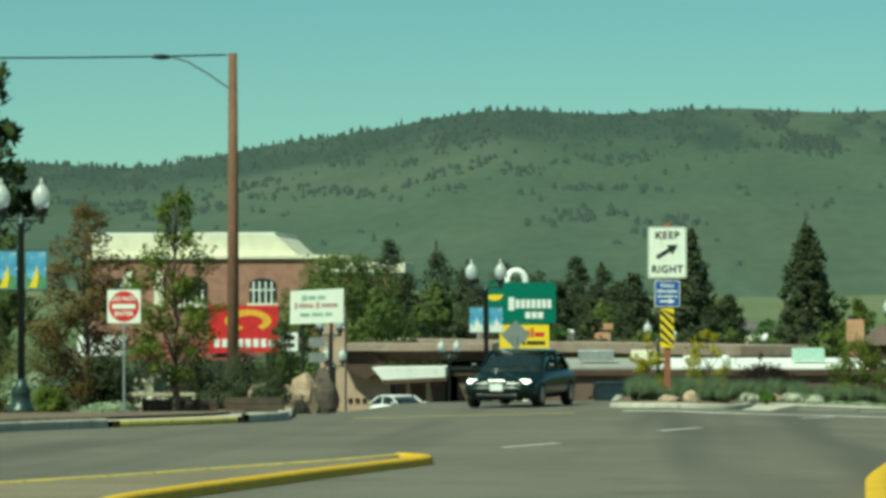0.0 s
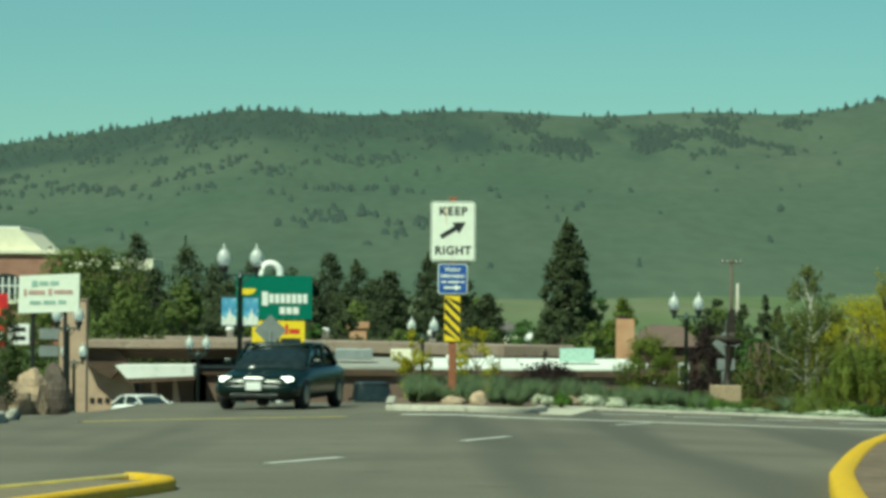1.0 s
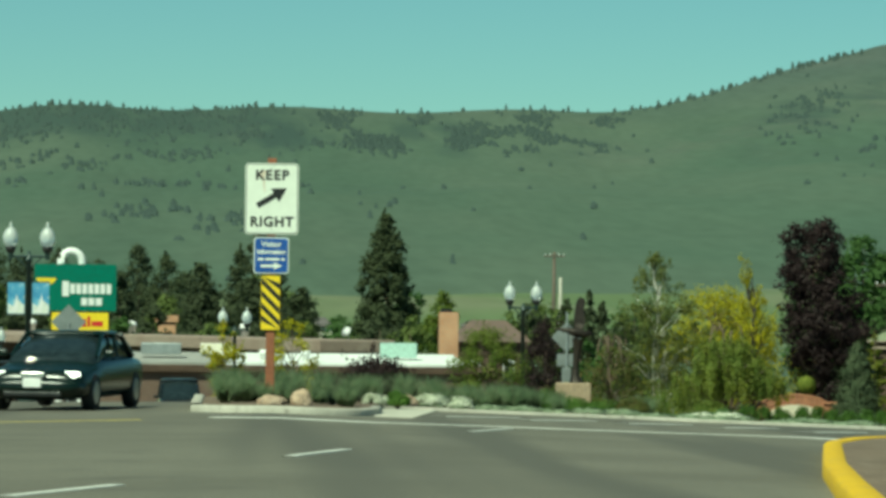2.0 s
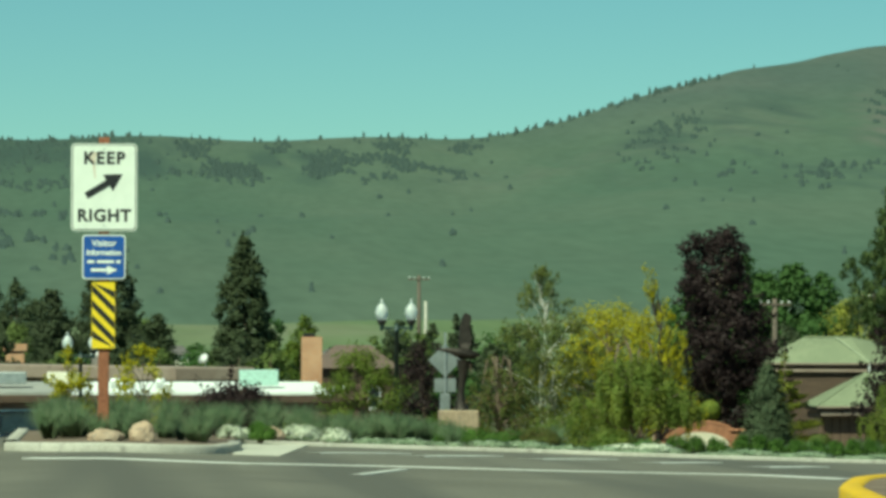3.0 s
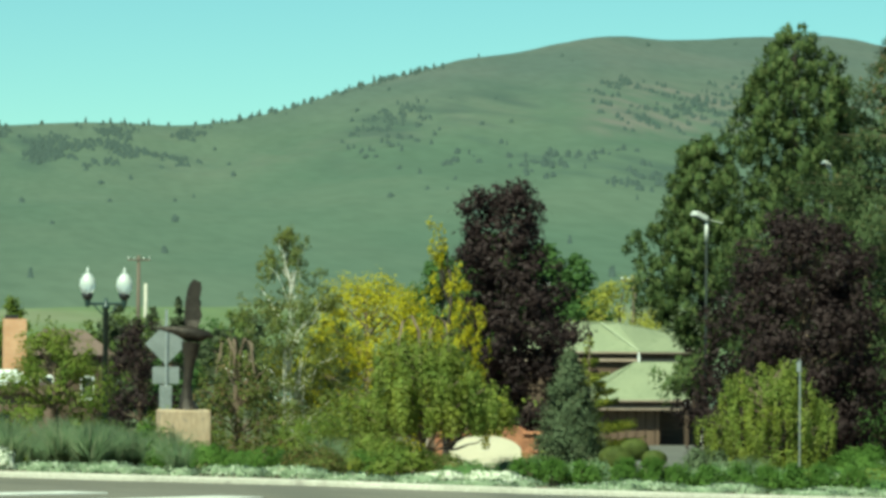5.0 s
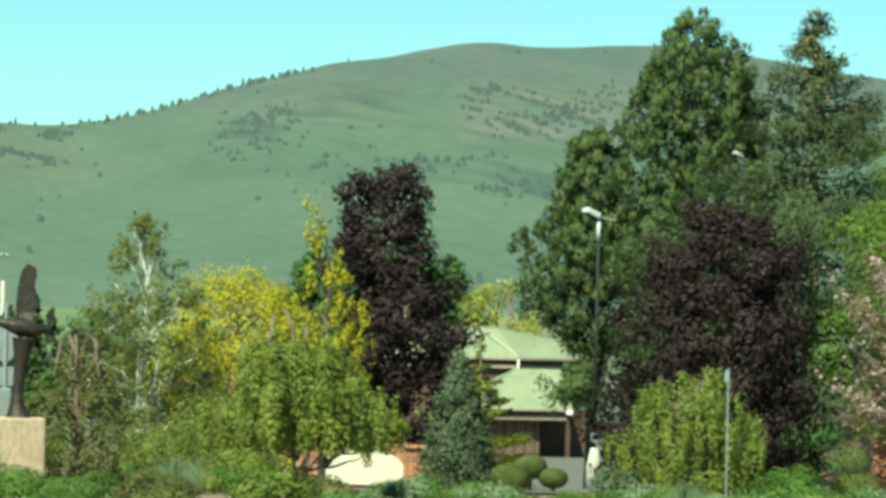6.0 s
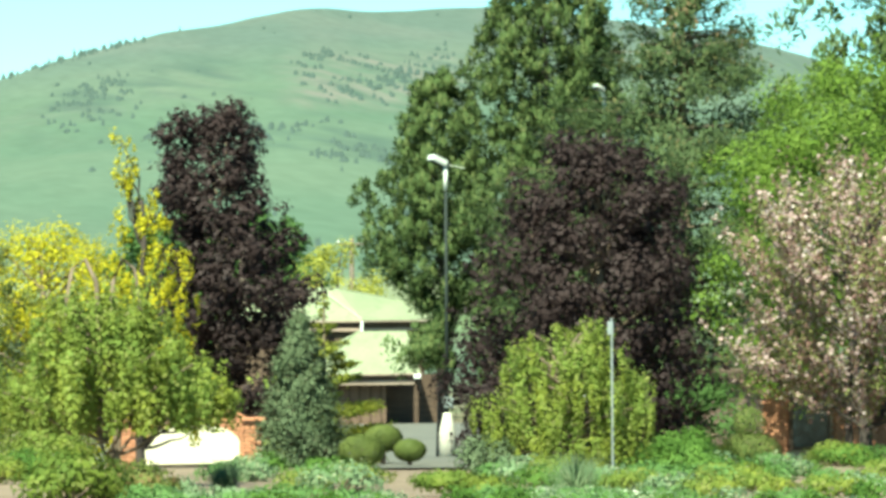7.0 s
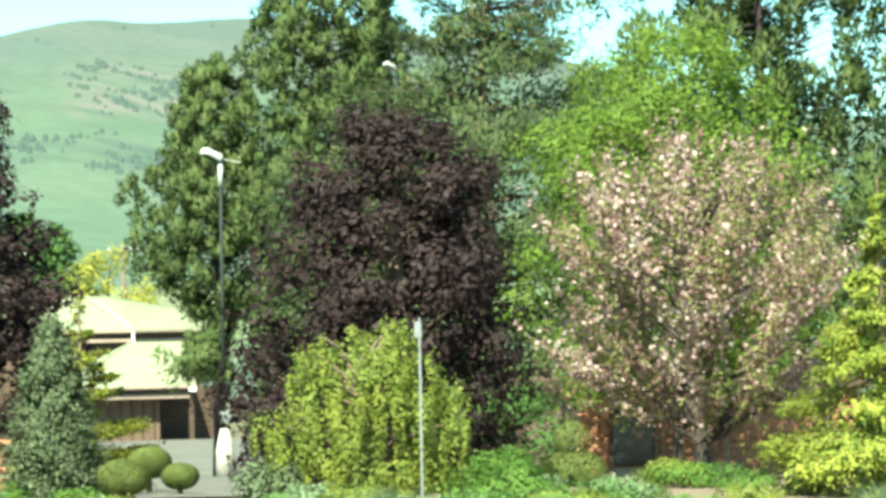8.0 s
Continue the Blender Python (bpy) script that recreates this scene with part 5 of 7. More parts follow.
def utility_pole(x, y, z, h, label, lamp=False, arm=True, lean=0.0):
    t = thing("utility_pole", x, y, z, label, "utility pole")
    wood = POLE_WOOD if lamp else POLE_GREY if arm else CONCRETE
    part("pole", lathe([(0.20, -0.2), (0.18, h * 0.5), (0.14, h)], 12), wood, t, "", True)
    if arm:
        part("crossarm", cubes(((0, -0.12, h - 0.35), (1.9, 0.1, 0.13))), wood, t)
        for k in (-0.85, -0.4, 0.4, 0.85):
            part("insulator", lathe([(0.03, 0), (0.06, 0.05), (0.05, 0.12), (0.02, 0.16)], 8), WHITE, t, "", True, pose(k, -0.12, h - 0.28))
    if lamp:
        bm = bmesh.new()
        pts = [(-0.1, 0, h - 1.15), (-0.7, -0.3, h - 0.72), (-1.4, -0.7, h - 0.30), (-1.95, -1.0, h - 0.16)]
        for a, b in zip(pts, pts[1:]):
            rod(bm, a, b, 0.03)
        part("lamp_arm", bm, STEEL, t, "curved steel lamp arm")
        head = lathe([(0.02, -0.42), (0.13, -0.25), (0.17, 0.0), (0.12, 0.22), (0.05, 0.3)], 10)
        bmesh.ops.scale(head, vec=(0.55, 1, 1), verts=head.verts)
        part("lamp_head", head, GREEN_METAL, t, "dark cobra-head street light", True, pose(-2.15, -1.1, h - 0.18, 0, 90, 28))
        part("wire_clamp", cubes(((-0.2, 0, h - 0.05), (0.45, 0.06, 0.05))), STEEL, t)
    return t


POLE_WOOD = surf("weathered_pole_wood", (0.194, 0.101, 0.061), (0.144, 0.079, 0.050), 3, 0.9, 0.4, 25, (0.13, 0.08, 0.06), 0, (1, 1, 0.15))
utility_pole(-14.0, 30.6, gz(-14, 30.6), 11.65, "tall brown wooden pole with a cobra-head street light", True, False)
utility_pole(29.05, 267, gz(29.05, 267), 11.5, "far wooden utility pole with a crossarm")
utility_pole(29.55, 266, gz(29.55, 266), 9.2, "pale grey pole beside the far utility pole", arm=False)
utility_pole(40.3, 160, gz(40.3, 160), 8.4, "wooden utility pole behind the green-roofed house")
utility_pole(54.7, 198, gz(54.7, 198), 9.3, "wooden utility pole with pale insulators beyond the house")


def cable(a, b, sag, r, label):
    n = 24
    pts = [((a[0] + (b[0] - a[0]) * k / n, a[1] + (b[1] - a[1]) * k / n, a[2] + (b[2] - a[2]) * k / n - sag * 4 * (k / n) * (1 - k / n)), r) for k in range(n + 1)]
    tagged(put("overhead_cable", tubes("overhead_cable", [pts], 5), BLACK), label, "cable")


cable((-14.2, 30.6, gz(-14, 30.6) + 11.6), (-52, 22, gz(-14, 30.6) + 13.0), 0.7, 0.03, "thin dark overhead cable from the wooden pole")


# ---- roadside business signs ----
def bars(parent, material, rows, y):
    """Plain bars where lettering cannot be shown."""
    for x0, x1, z0, z1 in rows:
        part("text_bar", slab([(x0, z0), (x1, z0), (x1, z1), (x0, z1)], 0.01), material, parent, m=pose(0, y, 0))


def motel_sign():
    t = thing("motel_sign", -8.28, 113, gz(-8.28, 113), "green, yellow and cream motel sign on a white looped pylon", "business sign")
    loop = [((-0.52, 0.25, -0.2), 0.19), ((-0.52, 0.25, 7.95), 0.19)]
    loop += [((-0.52 * math.cos(k * math.pi / 10), 0.25, 8.0 + 0.55 * math.sin(k * math.pi / 10)), 0.19) for k in range(1, 10)]
    loop += [((0.52, 0.25, 7.95), 0.19), ((0.52, 0.25, -0.2), 0.19)]
    put("pylon", tubes("pylon", [loop], 12), WHITE, t, "white tubular loop pylon")
    part("core", cubes(((0, 0.25, 3.2), (0.55, 0.2, 6.4))), BLACK, t, "dark centre post")
    g0 = part("main_panel", slab(rounded(3.93, 2.25, 0.05), 0.3), SIGN_GREEN, t, "dark green sign panel", m=pose(0.21, -0.2, 6.80))
    bars(g0, WHITE, [(-0.62, -0.30, -0.42, 0.30), (-0.24, 1.72, -0.30, 0.18), (0.30, 1.28, -0.86, -0.50)], -0.012)
    for k in range(7):
        bars(g0, SIGN_GREEN, [(-0.30 + 0.29 * k, -0.24 + 0.29 * k, -0.45, 0.32)], -0.016)
    for k in range(2):
        bars(g0, SIGN_GREEN, [(0.58 + 0.34 * k, 0.64 + 0.34 * k, -0.88, -0.48)], -0.016)
    part("sun_shape", slab([(-1.4 + 0.5 * math.cos(a), 0.22 + 0.40 * math.sin(a)) for a in np.linspace(3.3, 6.1, 12)], 0.01), SIGN_YELLOW, g0, "yellow sunburst shape", m=pose(0, -0.012, 0.3))
    y0 = part("reader_panel", slab(rounded(2.72, 1.27, 0.03), 0.25), SIGN_YELLOW, t, "yellow panel with red script", m=pose(0.45, -0.2, 4.96))
    bars(y0, SIGN_RED, [(0.10, 0.30, -0.05, 0.32), (0.36, 0.50, -0.05, 0.45), (0.56, 1.10, -0.02, 0.22)], -0.012)
    bars(y0, BLACK, [(-0.1, 0.05, -0.48, -0.25), (0.12, 1.15, -0.46, -0.26)], -0.012)
    part("lower_panel", slab(rounded(2.8, 0.8, 0.03), 0.25), plain("cream_panel", (0.72, 0.70, 0.50), 0.5), t, "cream blank panel", m=pose(0.45, -0.2, 3.9))


motel_sign()


def red_sign():
    t = thing("lodge_sign", -14.08, 34.2, gz(-14.08, 34.2) + 0.12, "red lodge sign with a yellow swirl and white bars", "business sign")
    for s in (-0.8, 0.8):
        part("post", cubes(((s, 0.15, 1.0), (0.12, 0.12, 2.2))), BLACK, t)
    p = part("sign_panel", slab(rounded(2.32, 1.58, 0.05), 0.2), SIGN_RED, t, "red panel", m=pose(0, 0, 1.42 - gz(-14.08, 34.2) - 0.12))
    ring = [(0.78 * math.cos(a), 0.38 * math.sin(a)) for a in np.linspace(-0.9, 4.3, 24)] + [(0.46 * math.cos(a) + 0.04, 0.20 * math.sin(a) - 0.03) for a in np.linspace(4.3, -0.9, 24)]
    part("swirl", slab(ring, 0.01), plain("sign_orange", (0.80, 0.42, 0.05), 0.5), p, "yellow-orange swirl", m=pose(0.15, -0.012, 0.28))
    bars(p, WHITE, [(-0.98 + 0.26 * k, -0.80 + 0.26 * k, -0.60, -0.32) for k in range(8)], -0.012)
    q = part("side_panel", slab(rounded(0.62, 0.62, 0.02), 0.1), WHITE, t, "small white panel with dark bars", m=pose(1.5, 0, 1.0 - gz(-14.08, 34.2) - 0.12))
    bars(q, BLACK, [(-0.2, 0.2, 0.08, 0.2), (-0.2, 0.2, -0.18, -0.06)], -0.012)


red_sign()


def welcome_sign():
    t = thing("welcome_sign", -10.35, 21, gz(-10.35, 21) + 0.16, "white welcome sign with green and red lettering on dark posts", "business sign")
    for s in (-0.42, 0.42):
        part("post", rod(bmesh.new(), (s, 0.12, -0.1), (s, 0.12, 2.6), 0.05), BLACK, t)
    p = part("sign_panel", slab([(-0.80, -0.50), (0.78, -0.44), (0.80, 0.56), (-0.78, 0.48)], 0.16), SIGN_WHITE, t, "white board", m=pose(0, 0, 3.03))
    faded_green, faded_red = plain("faded_green_paint", (0.34, 0.50, 0.42), 0.6), plain("faded_red_paint", (0.56, 0.36, 0.32), 0.6)
    bars(p, faded_green, [(-0.45, -0.30, 0.20, 0.36), (-0.26, -0.02, 0.24, 0.34), (0.03, 0.25, 0.25, 0.35)], -0.012)
    bars(p, faded_red, [(-0.66, -0.58, -0.04, 0.14), (-0.53, -0.10, 0.0, 0.11), (-0.02, 0.08, -0.02, 0.15), (0.13, 0.62, 0.02, 0.12)], -0.012)
    bars(p, faded_green, [(-0.5, -0.2, -0.26, -0.17), (-0.14, 0.18, -0.25, -0.16), (0.24, 0.45, -0.24, -0.15)], -0.012)
    for z in (2.0, 1.55):
        part("hanging_plate", cubes(((0.0, 0.1, z), (0.5, 0.03, 0.28))), SIGN_BACK, t)


welcome_sign()


# ---- buildings ----
def brick_mat(name, c1, c2, mortar, scale=1.0):
    m, n, l, b = nodes_of(name)
    tc = n.new("ShaderNodeTexCoord")
    mp = n.new("ShaderNodeMapping")
    mp.inputs["Rotation"].default_value = (radians(90), 0, 0)
    br = n.new("ShaderNodeTexBrick")
    br.inputs["Color1"].default_value, br.inputs["Color2"].default_value, br.inputs["Mortar"].default_value = (*c1, 1), (*c2, 1), (*mortar, 1)
    br.inputs["Scale"].default_value, br.inputs["Brick Width"].default_value, br.inputs["Row Height"].default_value, br.inputs["Mortar Size"].default_value = 1.0 * scale, 0.22, 0.075, 0.012
    l.new(tc.outputs["Object"], mp.inputs[0])
    l.new(mp.outputs[0], br.inputs["Vector"])
    col = mix_col(n, l, 0.35, br.outputs[0], mix_col(n, l, noise_fac(n, l, 0.8), (0.25, 0.25, 0.25), (0.75, 0.75, 0.75)), "SOFT_LIGHT")
    l.new(col, b.inputs["Base Color"])
    b.inputs["Roughness"].default_value = 0.9
    return m


BRICK_TAN = brick_mat("tan_brickwork", (0.40, 0.24, 0.15), (0.46, 0.29, 0.19), (0.42, 0.36, 0.29))
BRICK_RED = brick_mat("red_brickwork", (0.27, 0.098, 0.066), (0.32, 0.125, 0.085), (0.34, 0.24, 0.19))
BRICK_BROWN = brick_mat("brown_brickwork", (0.115, 0.062, 0.042), (0.15, 0.085, 0.058), (0.15, 0.12, 0.10))
BRICK_ORANGE = brick_mat("orange_brickwork", (0.46, 0.20, 0.09), (0.54, 0.26, 0.13), (0.46, 0.34, 0.24))
WOOD_DARK = surf("dark_stained_timber", (0.060, 0.038, 0.026), (0.095, 0.060, 0.040), 2, 0.85, 0.3, 20, None, 0, (0.3, 0.3, 3))
WOOD_BROWN = surf("brown_timber", (0.115, 0.072, 0.050), (0.15, 0.098, 0.068), 2, 0.85, 0.3, 20, None, 0, (3, 3, 0.3))
FASCIA = surf("weathered_fascia", (0.26, 0.19, 0.15), (0.32, 0.25, 0.20), 0.6, 0.8, 0.2, 15, (0.20, 0.15, 0.12))
ROOF_WHITE = surf("white_gravel_roof", (0.70, 0.71, 0.66), (0.80, 0.80, 0.75), 0.5, 0.9, 0.4, 12, (0.60, 0.60, 0.55))
ROOF_GREEN = surf("pale_green_metal_roof", (0.175, 0.196, 0.118), (0.208, 0.228, 0.138), 0.7, 0.75, 0.1, 20, (0.155, 0.178, 0.104))
ROOF_PALE = surf("pale_hip_metal", (0.30, 0.33, 0.22), (0.34, 0.37, 0.25), 1, 0.6, 0.05, 20)
ROOF_GREY = surf("grey_shingle_roof", (0.088, 0.078, 0.074), (0.125, 0.112, 0.105), 1, 0.9, 0.4, 10)
CREAM = surf("cream_stucco", (0.74, 0.70, 0.55), (0.66, 0.62, 0.48), 0.5, 0.85, 0.15, 12)
TEAL = plain("rooftop_unit_paint", (0.42, 0.60, 0.52), 0.5)


def motel():
    # the long back building, turned a little from the street
    a, b = Vector((-27.0, 224, 0)), Vector((6.4, 157, 0))
    mid, d = (a + b) / 2, b - a
    rz = math.degrees(math.atan2(d.y, d.x))
    L = d.length
    z = gz(0, 180)
    t = thing("motel", mid.x, mid.y, z, "long brown motel with a flat overhanging roof", "building", "", rz)
    part("wall", cubes(((0, 1.2, 1.5), (L - 1, 3.4, 3.4))), BRICK_BROWN, t, "dark brown brick wall")
    part("roof", cubes(((0, 0.6, 3.62), (L + 1, 5.2, 0.75)), bevel=0.05), FASCIA, t, "weathered brown roof edge")
    for k in range(14):
        u = -L / 2 + 3 + k * (L - 6) / 13
        w = part("window", cubes(((u, -0.52, 1.9), (2.2, 0.08, 1.4))), WOOD_DARK, t)
        part("pane", cubes(((u, -0.57, 1.9), (2.0, 0.04, 1.2))), PANE, w)
    for k, u in enumerate((-0.18 * L, 0.05 * L, 0.28 * L)):
        part("roof_vent", lathe([(0.25, 0), (0.25, 0.5), (0.35, 0.55), (0.3, 0.8), (0.05, 0.9)], 10), WHITE, t, "white roof vent", True, pose(u, 1.5, 4.0))
    # satellite dish
    part("dish", on(pose(L / 2 - 1.6, 1, 4.45, 60, 0, 20), lathe([(0.04, 0), (0.2, 0.02), (0.32, 0.08), (0.34, 0.1)], 14)), WHITE, t, "white satellite dish", True)
    part("dish_mast", rod(bmesh.new(), (L / 2 - 1.6, 1.1, 3.9), (L / 2 - 1.6, 1.1, 4.4), 0.04), STEEL, t)


motel()


GRAVEL_GREY = surf("grey_gravel_roof", (0.27, 0.265, 0.24), (0.34, 0.33, 0.30), 1.5, 0.95, 0.3, 25)


def motel_wing():
    z = gz(0, 128)
    t = thing("motel_wing", -1.0, 126, z, "low brown brick motel wing with a white gravel roof", "building")
    part("wall", cubes(((0.7, 3.8, 1.2), (25.2, 10.3, 3.1))), BRICK_BROWN, t, "brown brick wall")
    part("fascia", cubes(((0.6, 4.0, 2.74), (26.4, 11.3, 0.38)), bevel=0.03), WOOD_DARK, t, "dark timber fascia")
    for x0, x1, cover, lab in ((-12.4, -0.2, GRAVEL_GREY, "weathered grey gravel roof"), (-0.2, 12.6, ROOF_WHITE, "white gravel roof")):
        rf = slab([(x0, -1.6), (x1, -1.6), (x1, 9.4), (x0, 9.4)], 0.14, "z")
        for v in rf.verts:
            v.co.z += 2.92 + (v.co.y + 1.6) * 0.035
        part("roof", rf, cover, t, lab)
    for u in (-10, -7.2, 3.6, 8.4, 11.0):
        w = part("window", cubes(((u, -1.36, 1.1), (1.3, 0.1, 1.5))), WOOD_DARK, t)
        part("pane", cubes(((u, -1.42, 1.1), (1.15, 0.04, 1.35))), PANE, w)
    c = part("chimney", cubes(((12.8, 16.6, 2.9), (1.08, 0.9, 5.7)), bevel=0.02), BRICK_ORANGE, t, "tan brick chimney")
    part("chimney_cap", cubes(((12.65, 16.6, 5.8), (0.62, 0.6, 0.3))), BLACK, c, "black chimney cap")
    part("rooftop_unit", cubes(((9.3, 2.6, 3.72), (1.9, 1.2, 0.78)), bevel=0.04), TEAL, t, "pale green rooftop unit")
    part("rooftop_unit", cubes(((-3.2, 3.0, 3.7), (2.1, 1.3, 0.6)), bevel=0.04), STEEL, t, "grey rooftop unit")
    part("rooftop_unit", cubes(((-0.3, 5.0, 3.7), (1.7, 1.2, 0.55)), bevel=0.04), CREAM, t, "cream rooftop unit")
    for u in (-6.5, 2.2, 4.4):
        part("roof_vent", lathe([(0.2, 0), (0.2, 0.35), (0.28, 0.4), (0.22, 0.6)], 10), WHITE, t, "white roof vent", True, pose(u, 1.5, 3.1))


motel_wing()


def motel_gable():
    z = gz(-17, 125)
    t = thing("motel_office", -17.6, 125, z, "tan brick motel office with a dark gable and a white-roofed canopy", "building")
    part("wall", slab([(-1.9, -0.3), (1.85, -0.3), (0.9, 3.1), (-1.9, 3.1)], 7), BRICK_TAN, t, "tan brick end wall with a sloping edge")
    # the gable end lies in shadow, which is given by the dark timber colour
    part("gable", slab([(-1.2, 4.2), (0.6, 3.9), (1.2, 3.3), (0.2, 2.35), (-0.5, 2.7), (-1.3, 3.4)], 1.0), WOOD_DARK, t, "timber gable end with its shadow put into the dark colour", m=pose(0, -1.0, 0))
    part("roof", cubes(((3.0, 3, 4.25), (9.0, 9, 0.42)), bevel=0.04), FASCIA, t, "weathered brown roof edge")
    part("soffit", cubes(((3.0, 3.4, 3.75), (8.6, 7.5, 0.6))), WOOD_DARK, t)
    cr = slab([(0.8, 3.15), (5.0, 3.2), (5.0, 2.62), (1.45, 2.45)], 5.5)
    part("canopy_roof", cr, ROOF_WHITE, t, "white canopy roof", m=pose(0, -5.6, 0))
    part("canopy_edge", slab([(1.35, 2.45), (5.1, 2.62), (5.1, 2.4), (1.5, 2.2)], 0.2), WOOD_DARK, t, m=pose(0, -5.75, 0))
    for k in range(3):
        part("canopy_fin", slab([(0, -0.3), (0.62, -0.3), (0.16, 2.3), (0, 2.3)], 0.5), BRICK_TAN, t, "tapered brick fin", m=pose(1.55 + 1.15 * k, -4.6, 0))
    part("back_wall", cubes(((3.6, -0.2, 1.2), (3.6, 0.3, 2.9))), BRICK_BROWN, t)
    for k in range(4):
        part("breeze_block", cubes(((-0.9 + 0.42 * k, -0.04, 1.15), (0.24, 0.06, 0.26))), BLACK, t)
    tw = thing("brick_tower", -18.1, 110, gz(-18, 110), "plain tan brick tower beside the motel", "building")
    part("wall", cubes(((0, 0, 3.2), (1.35, 1.2, 6.8)), bevel=0.02), BRICK_TAN, tw)
    part("coping", cubes(((0, 0, 6.64), (1.45, 1.3, 0.1))), FASCIA, tw)


motel_gable()


def store():
    z = -4.4
    t = thing("store_building", -65, 430, z, "large brick store with cream parapets and arched windows", "building")
    part("wall", cubes(((0, 20, 6.8), (36, 38, 14.0))), BRICK_RED, t, "red brick wall")
    part("band", cubes(((0, 20, 14.05), (36.6, 39, 0.55)), bevel=0.05), CREAM, t, "cream cornice")
    rf = slab([(-18, 14.3), (11.9, 14.3), (8.6, 17.4), (-18, 17.4)], 30)
    part("parapet", rf, CREAM, t, "cream raised parapet", m=pose(0, 2, 0))
    part("parapet_cap", cubes(((-4.8, 17.3, 17.5), (27, 30.5, 0.25))), WHITE, t)
    part("side_wall", cubes(((21.5, 8, 5.5), (11.5, 20, 11.5))), BRICK_RED, t, "lower brick side wing")
    part("side_cornice", cubes(((21.5, 8, 12.4), (12.5, 21, 1.5)), bevel=0.05), CREAM, t, "cream cornice")
    for k, u in enumerate((-13, -3, 7.0)):
        arch = [(-1.9, 0), (1.9, 0), (1.9, 2.8)] + [(1.9 * math.cos(a), 2.8 + 0.9 * math.sin(a)) for a in np.linspace(0.2, 2.94, 9)] + [(-1.9, 2.8)]
        w = part("arched_window", slab(arch, 0.3), PANE, t, "arched window with white bars", m=pose(u, 0.75, 7.3))
        for q in (-1.3, -0.45, 0.45, 1.3):
            part("glazing_bar", cubes(((q, -0.06, 1.6), (0.22, 0.1, 3.2))), WHITE, w)
        part("glazing_bar", cubes(((0, -0.06, 2.0), (3.7, 0.1, 0.2))), WHITE, w)
        part("sill", cubes(((0, -0.15, -0.2), (4.4, 0.4, 0.6))), CREAM, w)
    for k, u in enumerate((-12.5, -8.0)):
        part("pilaster", cubes(((u, 0.6, 9.5), (1.3, 0.5, 5.0))), CREAM, t, "pale pilaster")


store()


def hip_roof(w, d, h, over, ridge_len):
    bm = bmesh.new()
    a, b = w / 2 + over, d / 2 + over
    low = [bm.verts.new(p) for p in ((-a, -b, 0), (a, -b, 0), (a, b, 0), (-a, b, 0))]
    top = [bm.verts.new((-ridge_len / 2, 0, h)), bm.verts.new((ridge_len / 2, 0, h))]
    for f in ((low[0], low[1], top[1], top[0]), (low[1], low[2], top[1]), (low[2], low[3], top[0], top[1]), (low[3], low[0], top[0]), tuple(low[::-1])):
        bm.faces.new(f)
    bmesh.ops.recalc_face_normals(bm, faces=bm.faces)
    return bm


